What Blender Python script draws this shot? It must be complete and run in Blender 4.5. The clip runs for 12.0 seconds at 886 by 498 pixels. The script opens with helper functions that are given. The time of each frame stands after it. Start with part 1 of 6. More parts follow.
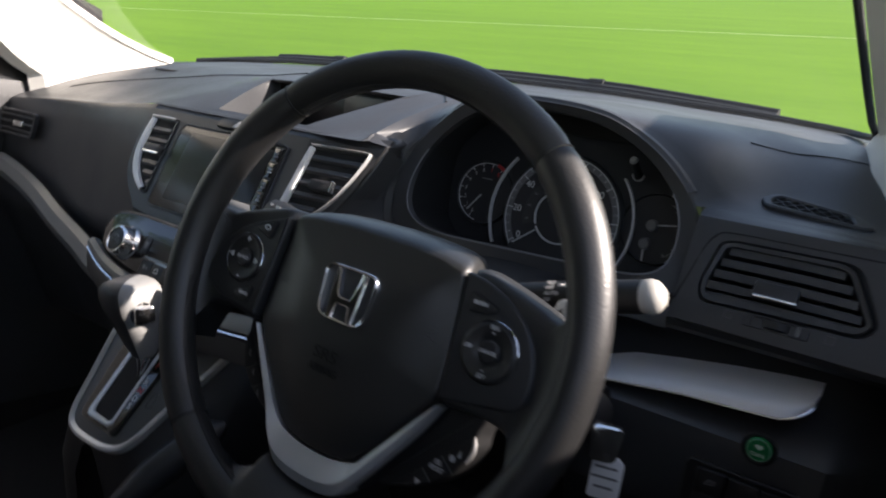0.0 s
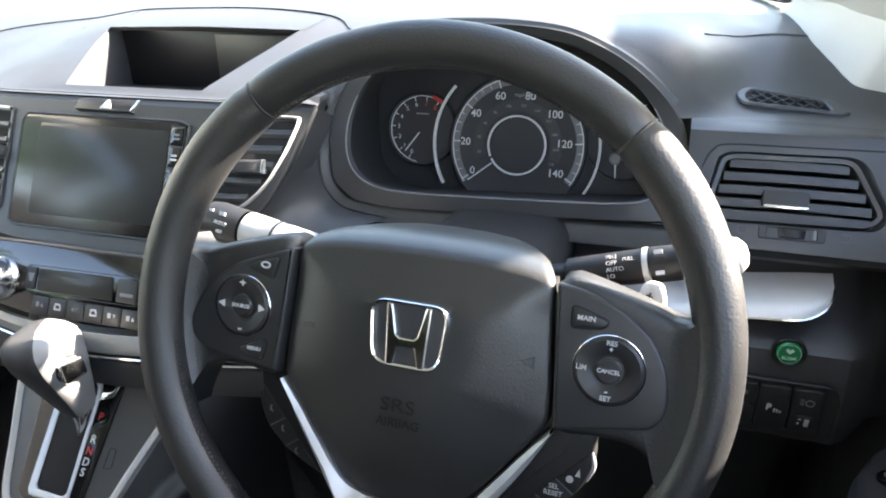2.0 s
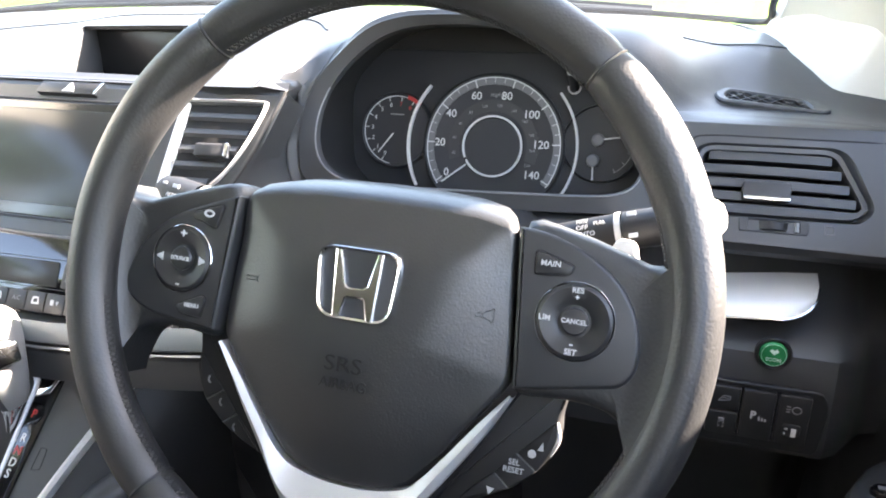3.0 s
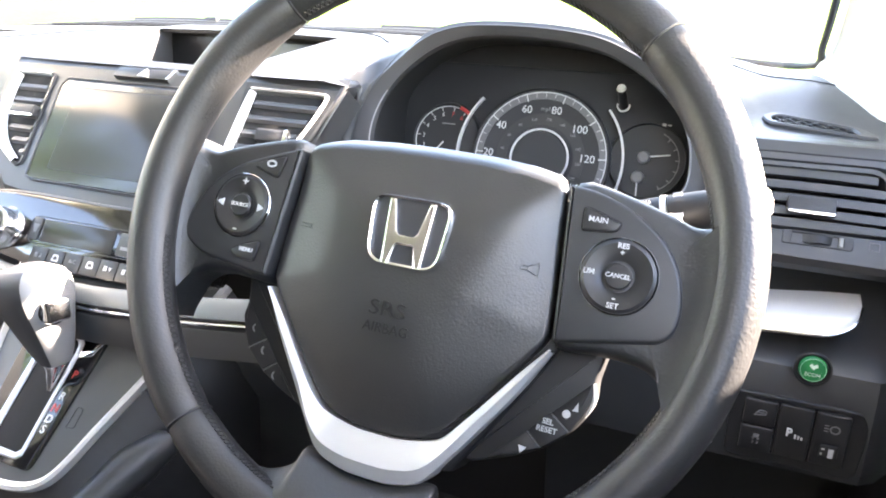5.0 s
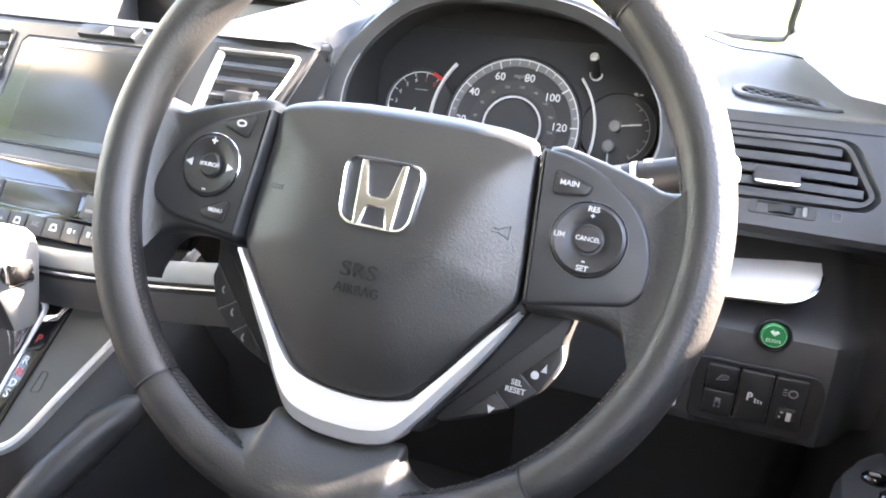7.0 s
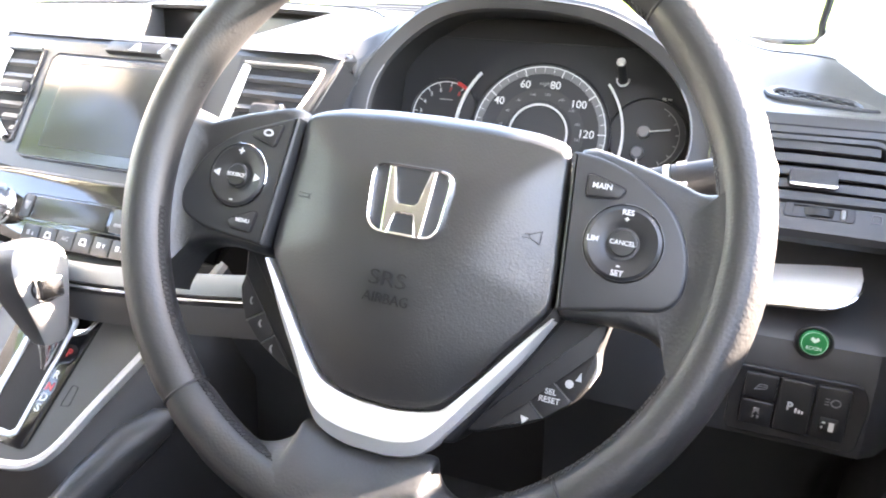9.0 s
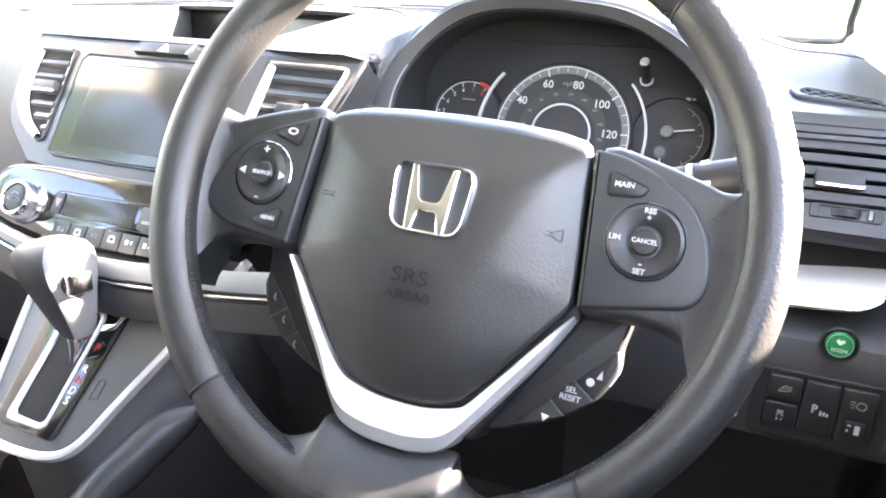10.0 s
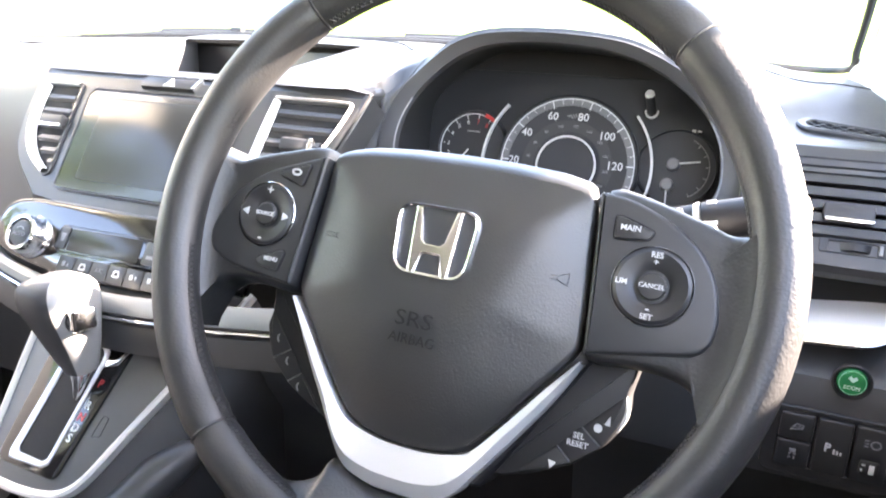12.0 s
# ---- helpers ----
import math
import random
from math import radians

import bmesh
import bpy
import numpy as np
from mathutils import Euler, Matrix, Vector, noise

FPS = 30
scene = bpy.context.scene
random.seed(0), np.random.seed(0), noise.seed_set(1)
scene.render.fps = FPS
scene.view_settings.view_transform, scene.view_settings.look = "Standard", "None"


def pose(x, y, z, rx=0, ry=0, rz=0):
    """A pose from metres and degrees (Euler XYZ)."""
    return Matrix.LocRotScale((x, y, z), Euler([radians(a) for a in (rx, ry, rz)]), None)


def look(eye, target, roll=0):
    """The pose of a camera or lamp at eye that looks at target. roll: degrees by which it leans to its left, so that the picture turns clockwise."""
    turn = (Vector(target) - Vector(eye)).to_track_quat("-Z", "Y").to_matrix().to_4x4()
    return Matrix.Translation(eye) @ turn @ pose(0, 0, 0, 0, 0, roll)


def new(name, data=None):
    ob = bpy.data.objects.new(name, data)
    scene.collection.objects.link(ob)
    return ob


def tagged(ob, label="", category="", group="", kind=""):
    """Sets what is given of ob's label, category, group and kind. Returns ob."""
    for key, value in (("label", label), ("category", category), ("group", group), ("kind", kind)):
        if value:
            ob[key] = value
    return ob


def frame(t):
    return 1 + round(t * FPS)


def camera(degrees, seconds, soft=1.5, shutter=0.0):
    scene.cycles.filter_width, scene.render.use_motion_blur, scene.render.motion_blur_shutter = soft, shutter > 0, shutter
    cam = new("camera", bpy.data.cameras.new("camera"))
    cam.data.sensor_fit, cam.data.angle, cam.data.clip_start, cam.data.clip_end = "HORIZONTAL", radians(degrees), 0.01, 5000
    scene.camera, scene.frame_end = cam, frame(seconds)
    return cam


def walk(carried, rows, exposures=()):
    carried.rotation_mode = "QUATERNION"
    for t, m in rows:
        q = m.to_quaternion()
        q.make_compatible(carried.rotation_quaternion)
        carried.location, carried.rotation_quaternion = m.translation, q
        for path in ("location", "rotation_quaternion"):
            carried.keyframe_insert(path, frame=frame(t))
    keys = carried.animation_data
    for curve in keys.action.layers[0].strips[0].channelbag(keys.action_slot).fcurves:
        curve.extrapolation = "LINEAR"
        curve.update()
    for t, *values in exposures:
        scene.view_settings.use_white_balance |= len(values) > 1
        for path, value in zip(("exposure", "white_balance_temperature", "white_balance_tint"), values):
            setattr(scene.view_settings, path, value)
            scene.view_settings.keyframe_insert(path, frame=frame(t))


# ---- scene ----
cam = camera(63.9, 12.0, soft=1.9, shutter=0.5)
PATH = [
    (0, (0.304, -0.337, 1.21), (-0.78, 1.235, 0.614), 3.7),
    (0.5, (0.208, -0.321, 1.218), (-0.78, 1.309, 0.612), -0.1),
    (1, (0.163, -0.296, 1.236), (-0.702, 1.361, 0.527), -2.2),
    (1.5, (0.138, -0.299, 1.261), (-0.516, 1.387, 0.406), -3.2),
    (2, (0.129, -0.313, 1.264), (-0.445, 1.358, 0.326), -2.8),
    (2.5, (0.141, -0.304, 1.23), (-0.407, 1.413, 0.364), -1.5),
    (4.5, (0.146, -0.342, 1.138), (-0.51, 1.462, 0.578), 2.7),
    (5, (0.146, -0.342, 1.138), (-0.523, 1.449, 0.553), 3.0),
    (5.5, (0.147, -0.341, 1.134), (-0.504, 1.452, 0.534), 3.8),
    (6, (0.148, -0.343, 1.135), (-0.454, 1.452, 0.492), 4.0),
    (6.5, (0.147, -0.344, 1.134), (-0.432, 1.455, 0.48), 4.4),
    (8.5, (0.146, -0.344, 1.13), (-0.444, 1.455, 0.488), 4.4),
    (9, (0.142, -0.34, 1.127), (-0.506, 1.447, 0.507), 3.0),
    (9.5, (0.142, -0.343, 1.124), (-0.544, 1.43, 0.503), 3.4),
    (10, (0.143, -0.343, 1.126), (-0.562, 1.423, 0.506), 2.8),
    (10.5, (0.143, -0.339, 1.135), (-0.59, 1.422, 0.534), 2.2),
    (11, (0.141, -0.336, 1.137), (-0.625, 1.437, 0.618), 2.0),
    (11.5, (0.141, -0.335, 1.135), (-0.606, 1.453, 0.641), 1.9),
    (12, (0.141, -0.336, 1.136), (-0.59, 1.437, 0.571), 2.4),
]
# seconds, stops, kelvin, tint: the camera opens up as it moves into the shade of the cabin
EXPOSURE = [(0.0, 1.65, 7200, 18), (0.5, 2.42, 7000, 21), (1.0, 2.95, 6800, 8), (1.5, 3.5, 7300, 10), (2.0, 3.95, 7600, 14), (2.5, 4.35, 7700, 16), (4.3, 5.1, 7900, 19), (5.5, 5.2, 8000, 19), (6.5, 5.3, 8100, 20), (8.5, 5.5, 8100, 21), (9.5, 5.6, 8000, 20), (10.5, 5.5, 7900, 21), (11.0, 5.5, 7900, 21), (12.0, 5.25, 7900, 21)]
walk(cam, [(t, look(eye, target, roll)) for t, eye, target, roll in PATH], EXPOSURE)

# ---- daylight ----
SUN_TO = Vector((1.30, 0.80, 0.80)).normalized()
world = bpy.data.worlds.new("sky")
scene.world = world
world.use_nodes = True
sky = world.node_tree.nodes.new("ShaderNodeTexSky")
sky.sky_type, sky.sun_disc = "NISHITA", False
sky.sun_elevation = math.asin(SUN_TO.z)
sky.sun_rotation = math.atan2(SUN_TO.x, SUN_TO.y)
background = world.node_tree.nodes["Background"]
background.inputs["Strength"].default_value = 0.095
world.node_tree.links.new(sky.outputs[0], background.inputs[0])
sun = new("sun", bpy.data.lights.new("sun", "SUN"))
sun.data.energy, sun.data.angle, sun.data.color = 4.6, radians(1.2), (1.0, 0.975, 0.94)
sun.matrix_world = look(SUN_TO * 20, (0, 0, 0))


# ---- materials ----
def material(name, colour, rough=0.5, metal=0.0, grain=0.0, grain_size=0.001, vary=0.15, vary_size=0.08, rough_vary=0.0, coat=0.0, spec=0.5, emit=None, cells=False):
    m = bpy.data.materials.new(name)
    m.use_nodes = True
    nodes, links = m.node_tree.nodes, m.node_tree.links
    bsdf = nodes["Principled BSDF"]
    bsdf.inputs["Roughness"].default_value = rough
    bsdf.inputs["Metallic"].default_value = metal
    bsdf.inputs["Coat Weight"].default_value = coat
    bsdf.inputs["Coat Roughness"].default_value = 0.05
    bsdf.inputs["Specular IOR Level"].default_value = spec
    bsdf.inputs["Base Color"].default_value = (*colour, 1)
    if emit:
        bsdf.inputs["Emission Color"].default_value = (*emit[:3], 1)
        bsdf.inputs["Emission Strength"].default_value = emit[3]
    where = nodes.new("ShaderNodeTexCoord")
    if vary:
        cloud = nodes.new("ShaderNodeTexNoise")
        cloud.inputs["Scale"].default_value = 1 / vary_size
        cloud.inputs["Detail"].default_value = 6
        links.new(where.outputs["Object"], cloud.inputs["Vector"])
        ramp = nodes.new("ShaderNodeMix")
        ramp.data_type = "RGBA"
        ramp.inputs[6].default_value = (*[c * (1 - vary) for c in colour], 1)
        ramp.inputs[7].default_value = (*[min(1, c * (1 + vary)) for c in colour], 1)
        links.new(cloud.outputs["Fac"], ramp.inputs[0])
        links.new(ramp.outputs[2], bsdf.inputs["Base Color"])
        if rough_vary:
            span = nodes.new("ShaderNodeMapRange")
            span.inputs[1].default_value, span.inputs[2].default_value = 0.3, 0.7
            span.inputs[3].default_value, span.inputs[4].default_value = max(0.02, rough - rough_vary), min(1, rough + rough_vary)
            links.new(cloud.outputs["Fac"], span.inputs[0])
            links.new(span.outputs[0], bsdf.inputs["Roughness"])
    if grain:
        if cells:
            fine = nodes.new("ShaderNodeTexVoronoi")
            fine.feature = "SMOOTH_F1"
            fine.inputs["Scale"].default_value = 1 / grain_size
            out = fine.outputs["Distance"]
        else:
            fine = nodes.new("ShaderNodeTexNoise")
            fine.inputs["Scale"].default_value = 1 / grain_size
            fine.inputs["Detail"].default_value = 3
            out = fine.outputs["Fac"]
        links.new(where.outputs["Object"], fine.inputs["Vector"])
        bump = nodes.new("ShaderNodeBump")
        bump.inputs["Strength"].default_value = grain
        bump.inputs["Distance"].default_value = grain_size * 0.4
        links.new(out, bump.inputs["Height"])
        links.new(bump.outputs[0], bsdf.inputs["Normal"])
    return m


DASH = material("dash_plastic", (0.040, 0.0415, 0.045), 0.43, spec=0.68, grain=0.35, grain_size=0.0011, vary=0.12, rough_vary=0.06, cells=True)
PANEL = material("smooth_panel_plastic", (0.036, 0.0375, 0.040), 0.40, spec=0.62, grain=0.12, grain_size=0.0008, vary=0.12, rough_vary=0.06)
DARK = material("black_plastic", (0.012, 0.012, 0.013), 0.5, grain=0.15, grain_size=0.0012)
# near black that paints in the shade of vents, slots and cavities
VOID = material("shade_black", (0.006, 0.006, 0.007), 0.8, grain=0.1, grain_size=0.004)
LEATHER = material("black_leather", (0.0165, 0.0168, 0.0174), 0.45, grain=0.22, grain_size=0.0016, vary=0.15, rough_vary=0.06, cells=True, spec=0.70)
AIRBAG = material("airbag_cover", (0.0165, 0.0167, 0.0170), 0.40, grain=0.24, grain_size=0.0011, vary=0.12, rough_vary=0.04, cells=True, spec=0.95)
GLOSS = material("piano_black", (0.006, 0.006, 0.007), 0.08, coat=0.6, vary=0.1)
CHROME = material("chrome", (0.78, 0.78, 0.79), 0.12, metal=1.0, vary=0.04, vary_size=0.02, rough_vary=0.04)
SATIN = material("satin_silver_paint", (0.58, 0.58, 0.575), 0.38, metal=0.45, grain=0.06, grain_size=0.0004, vary=0.08, rough_vary=0.06)
# trim silver lightened for the bright window it mirrors on the driver's side
LIT_SILVER = material("lit_brushed_silver", (0.82, 0.825, 0.83), 0.42, metal=0.25, grain=0.08, grain_size=0.0005, vary=0.1, rough_vary=0.06)
# copy of the trim silver, darkened for strips lying in shade
SHADED_SILVER = material("shaded_silver_trim", (0.19, 0.195, 0.19), 0.38, metal=0.30, grain=0.08, grain_size=0.0005, vary=0.1, rough_vary=0.06)
KNOB = material("knob_silver_grey", (0.30, 0.30, 0.295), 0.38, metal=0.2, grain=0.08, grain_size=0.0006, vary=0.06)
CONSOLE = material("dark_metallic_grey_panel", (0.080, 0.082, 0.082), 0.36, metal=0.2, grain=0.08, grain_size=0.0006, vary=0.12, rough_vary=0.05, spec=0.6)
POD = material("switch_pod_plastic", (0.024, 0.0245, 0.0255), 0.45, grain=0.1, grain_size=0.0008, vary=0.1)
KNOBDARK = material("knob_grey_leather", (0.036, 0.036, 0.038), 0.5, grain=0.3, grain_size=0.001, cells=True)
BUTTON = material("button_black", (0.020, 0.020, 0.021), 0.38, grain=0.08, grain_size=0.0006)
WHITE = material("white_print", (0.50, 0.50, 0.50), 0.5, vary=0.05)
GREYPRINT = material("grey_print", (0.19, 0.19, 0.195), 0.5, vary=0.05)
# darker than the airbag cover, painting the relief's shade into the raised lettering
EMBOSS = material("emboss_shade_plastic", (0.006, 0.006, 0.006), 0.6, vary=0.1)
RED = material("red_print", (0.45, 0.03, 0.03), 0.5, vary=0.05)
DIAL = material("dial_face", (0.016, 0.017, 0.020), 0.55, vary=0.1)
DIALRING = material("dial_band", (0.12, 0.12, 0.125), 0.5, vary=0.1)
SCREEN = material("screen_glass", (0.034, 0.035, 0.034), 0.18, vary=0.08, spec=0.24)
BEZEL = material("black_bezel", (0.008, 0.008, 0.009), 0.16, vary=0.1, spec=0.5)
PANE = material("unlit_display_pane", (0.010, 0.010, 0.011), 0.3, vary=0.1, spec=0.25)
GREEN = material("green_button", (0.012, 0.19, 0.065), 0.18, vary=0.15, vary_size=0.01, coat=0.6)
CREAM = material("pillar_trim", (0.72, 0.71, 0.67), 0.75, grain=0.25, grain_size=0.0015, vary=0.08)
LINING = material("roof_lining", (0.50, 0.51, 0.53), 0.9, grain=0.3, grain_size=0.002)
CARPET = material("black_carpet", (0.014, 0.014, 0.015), 0.95, grain=0.8, grain_size=0.004)
RUBBER = material("black_rubber", (0.012, 0.012, 0.013), 0.6, grain=0.15, grain_size=0.002)
STITCH = material("dark_thread", (0.014, 0.014, 0.014), 0.7, grain=0.2, grain_size=0.0005)
TAG = material("paper_tag", (0.80, 0.80, 0.80), 0.5, vary=0.06)
PAINT = material("car_body_paint", (0.75, 0.75, 0.74), 0.25, coat=0.5, vary=0.04)


def glass_material(name, gloss, tint=(1, 1, 1)):
    m = bpy.data.materials.new(name)
    m.use_nodes = True
    nodes, links = m.node_tree.nodes, m.node_tree.links
    nodes.remove(nodes["Principled BSDF"])
    clear, shine, mix, facing = (nodes.new(k) for k in ("ShaderNodeBsdfTransparent", "ShaderNodeBsdfGlossy", "ShaderNodeMixShader", "ShaderNodeLayerWeight"))
    clear.inputs[0].default_value = (*tint, 1)
    shine.inputs["Roughness"].default_value = 0.02
    facing.inputs["Blend"].default_value = 0.5
    sharp, scale = nodes.new("ShaderNodeMath"), nodes.new("ShaderNodeMath")
    sharp.operation, scale.operation = "POWER", "MULTIPLY_ADD"
    sharp.inputs[1].default_value = 4.0
    scale.inputs[1].default_value, scale.inputs[2].default_value = gloss, 0.04
    links.new(facing.outputs["Facing"], sharp.inputs[0])
    links.new(sharp.outputs[0], scale.inputs[0])
    links.new(scale.outputs[0], mix.inputs[0])
    links.new(clear.outputs[0], mix.inputs[1])
    links.new(shine.outputs[0], mix.inputs[2])
    links.new(mix.outputs[0], nodes["Material Output"].inputs[0])
    return m


GLASS = glass_material("windscreen_glass", 0.45, (0.93, 0.97, 0.94))
LENS = glass_material("cluster_lens", 0.5)


def grass_material():
    m = bpy.data.materials.new("mown_grass")
    m.use_nodes = True
    nodes, links = m.node_tree.nodes, m.node_tree.links
    bsdf = nodes["Principled BSDF"]
    bsdf.inputs["Roughness"].default_value = 0.9
    bsdf.inputs["Specular IOR Level"].default_value = 0.15
    where = nodes.new("ShaderNodeTexCoord")
    stretch = nodes.new("ShaderNodeMapping")
    stretch.inputs["Scale"].default_value = (0.22, 1.0, 1)
    stretch.inputs["Rotation"].default_value = (0, 0, radians(6))
    links.new(where.outputs["Object"], stretch.inputs[0])
    last = None
    for scale, low, high, blend in ((0.16, (0.062, 0.165, 0.010), (0.145, 0.285, 0.022), None), (0.9, (0.030, 0.100, 0.004), (0.195, 0.345, 0.024), 0.55), (9.0, (0.050, 0.13, 0.008), (0.160, 0.31, 0.022), 0.35)):
        cloud = nodes.new("ShaderNodeTexNoise")
        cloud.inputs["Scale"].default_value = scale
        cloud.inputs["Detail"].default_value = 5
        links.new(stretch.outputs[0], cloud.inputs["Vector"])
        mix = nodes.new("ShaderNodeMix")
        mix.data_type = "RGBA"
        mix.inputs[6].default_value, mix.inputs[7].default_value = (*low, 1), (*high, 1)
        links.new(cloud.outputs["Fac"], mix.inputs[0])
        if last is None:
            last = mix.outputs[2]
        else:
            both = nodes.new("ShaderNodeMix")
            both.data_type = "RGBA"
            both.inputs[0].default_value = blend
            links.new(last, both.inputs[6])
            links.new(mix.outputs[2], both.inputs[7])
            last = both.outputs[2]
    links.new(last, bsdf.inputs["Base Color"])
    return m


GRASS = grass_material()
BOUNCE_GRAVEL = material("bounce_gravel", (0.36, 0.355, 0.34), 0.9, grain=0.7, grain_size=0.02, vary=0.3, vary_size=0.06)
CHALK = material("pitch_line_paint", (0.42, 0.52, 0.30), 0.9, vary=0.3, vary_size=0.3)


BARK = material("tree_bark", (0.11, 0.085, 0.06), 0.9, grain=0.8, grain_size=0.03, vary=0.3, vary_size=0.2)
LEAF = material("tree_leaves", (0.055, 0.095, 0.025), 0.55, vary=0.45, vary_size=0.6)


# ---- mesh helpers ----
def finish(bm, smooth=True, angle=35):
    bmesh.ops.recalc_face_normals(bm, faces=bm.faces)
    for f in bm.faces:
        f.smooth = smooth
    if smooth:
        for e in bm.edges:
            if len(e.link_faces) == 2 and e.calc_face_angle(0) > radians(angle):
                e.smooth = False
    return bm


def part(name, bm, mat, parent=None, label="", smooth=True, angle=35):
    finish(bm, smooth, angle)
    me = bpy.data.meshes.new(name)
    bm.to_mesh(me)
    bm.free()
    me.materials.append(mat)
    ob = new(name, me)
    if parent is not None:
        ob.parent = parent
    if label:
        tagged(ob, label)
    return ob


def thing(name, m, label, category, group="", kind=""):
    ob = new(name)
    ob.empty_display_size = 0.02
    ob.matrix_world = m
    return tagged(ob, label, category, group, kind)


def grid(rows, closed=False):
    bm = bmesh.new()
    vs = [[bm.verts.new(p) for p in r] for r in rows]
    for a, b in zip(vs, vs[1:]):
        n = len(a)
        for i in range(n if closed else n - 1):
            j = (i + 1) % n
            bm.faces.new((a[i], a[j], b[j], b[i]))
    return bm


def loops(rows, cap0=False, cap1=False):
    """Closed loops of equal count joined into a skin."""
    bm = grid(rows, True)
    bm.verts.ensure_lookup_table()
    n = len(rows[0])
    if cap0:
        bm.faces.new([bm.verts[i] for i in range(n)])
    if cap1:
        k = len(bm.verts) - n
        bm.faces.new([bm.verts[k + i] for i in range(n)])
    return bm


def join(*bms):
    out = bmesh.new()
    for b in bms:
        me = bpy.data.meshes.new("tmp")
        b.to_mesh(me)
        b.free()
        out.from_mesh(me)
        bpy.data.meshes.remove(me)
    return out


def moved(bm, m):
    bm.transform(m)
    return bm


def resample(poly, n, start=None, closed=True):
    pts = [Vector(p) for p in poly]
    if closed:
        pts.append(pts[0].copy())
    lens = [0.0]
    for a, b in zip(pts, pts[1:]):
        lens.append(lens[-1] + (b - a).length)
    out, k = [], 0
    for i in range(n):
        d = lens[-1] * i / (n if closed else n - 1)
        while k < len(lens) - 2 and lens[k + 1] < d:
            k += 1
        f = (d - lens[k]) / max(1e-9, lens[k + 1] - lens[k])
        out.append(pts[k].lerp(pts[k + 1], min(1, f)))
    return out


def rounded(poly, r, n=5):
    """A 2D polygon with its corners rounded."""
    out, m = [], len(poly)
    rr = r if isinstance(r, (list, tuple)) else [r] * m
    for i in range(m):
        p, a, b = Vector(poly[i]), Vector(poly[i - 1]), Vector(poly[(i + 1) % m])
        u, v = (a - p), (b - p)
        d = min(rr[i], u.length * 0.45, v.length * 0.45)
        s, e = p + u.normalized() * d, p + v.normalized() * d
        for k in range(n + 1):
            t = k / n
            out.append((s * (1 - t) ** 2 + p * 2 * t * (1 - t) + e * t * t))
    return out


def smooth_line(pts, n, closed=False):
    """Catmull-Rom through points of any dimension."""
    P = [np.array(p, float) for p in pts]
    m = len(P)
    out = []
    spans = m if closed else m - 1
    for i in range(spans):
        p0 = P[(i - 1) % m] if closed or i > 0 else 2 * P[0] - P[1]
        p1, p2 = P[i], P[(i + 1) % m]
        p3 = P[(i + 2) % m] if closed or i + 2 < m else 2 * P[-1] - P[-2]
        for k in range(n):
            t = k / n
            out.append(0.5 * (2 * p1 + (p2 - p0) * t + (2 * p0 - 5 * p1 + 4 * p2 - p3) * t * t + (3 * p1 - p0 - 3 * p2 + p3) * t ** 3))
    if not closed:
        out.append(P[-1])
    return [Vector(p) for p in out]


def inset(poly, d):
    """Offsets a 2D polygon inwards by d along its corner normals."""
    m = len(poly)
    area = sum(poly[i - 1][0] * poly[i][1] - poly[i][0] * poly[i - 1][1] for i in range(m))
    sign = 1 if area > 0 else -1
    out = []
    for i in range(m):
        a, p, b = Vector(poly[i - 1][:2]), Vector(poly[i][:2]), Vector(poly[(i + 1) % m][:2])
        e, f = (p - a), (b - p)
        if e.length < 1e-7 or f.length < 1e-7:
            e = f = (b - a)
        e, f = e.normalized(), f.normalized()
        n = Vector((-e.y - f.y, e.x + f.x))
        n = n.normalized() * sign if n.length > 1e-6 else Vector((0, 0))
        k = 1 / max(0.5, math.sqrt(max(0, (1 + e.dot(f)) / 2)))
        out.append(p + n * d * k)
    return out


def plate(poly, z0, z1, bevel=0.001, steps=2):
    """A 2D outline raised from z0 to z1 with a rounded upper edge."""
    rows = [[(p[0], p[1], z0) for p in poly]]
    for k in range(steps + 1):
        a = math.pi / 2 * k / steps
        q = inset(poly, bevel * (1 - math.cos(a)))
        rows.append([(p[0], p[1], z1 - bevel + bevel * math.sin(a)) for p in q])
    return loops(rows, True, True)


def frame_plate(outer, inner, z0, z1, bevel=0.001):
    """A flat frame between two outlines, with rounded edges."""
    n = max(len(outer), len(inner), 48)
    a, b = resample(outer, n), resample(inner, n)
    rows = [[(p.x, p.y, z0) for p in a], [(p.x, p.y, z1 - bevel) for p in a], [(*p, z1) for p in inset(a, bevel)], [(*p, z1) for p in inset(b, -bevel)], [(p.x, p.y, z1 - bevel) for p in b], [(p.x, p.y, z0) for p in b]]
    return grid(rows + [rows[0]], True)


def tube(path, r, seg=10, closed=False, cap=True, squash=1.0):
    pts = [Vector(p) for p in path]
    m = len(pts)
    rs = r if isinstance(r, (list, tuple)) else [r] * m
    rows, up = [], None
    for i in range(m):
        a = pts[i - 1] if (closed or i) else pts[0]
        b = pts[(i + 1) % m] if (closed or i < m - 1) else pts[-1]
        d = (b - a).normalized()
        if up is None:
            up = d.orthogonal().normalized()
        up = (up - d * up.dot(d)).normalized()
        side = d.cross(up)
        rows.append([pts[i] + (up * math.cos(t) + side * math.sin(t) * squash) * rs[i] for t in (2 * math.pi * k / seg for k in range(seg))])
    if closed:
        rows.append(rows[0])
        return grid(rows, True)
    return loops(rows, cap, cap)


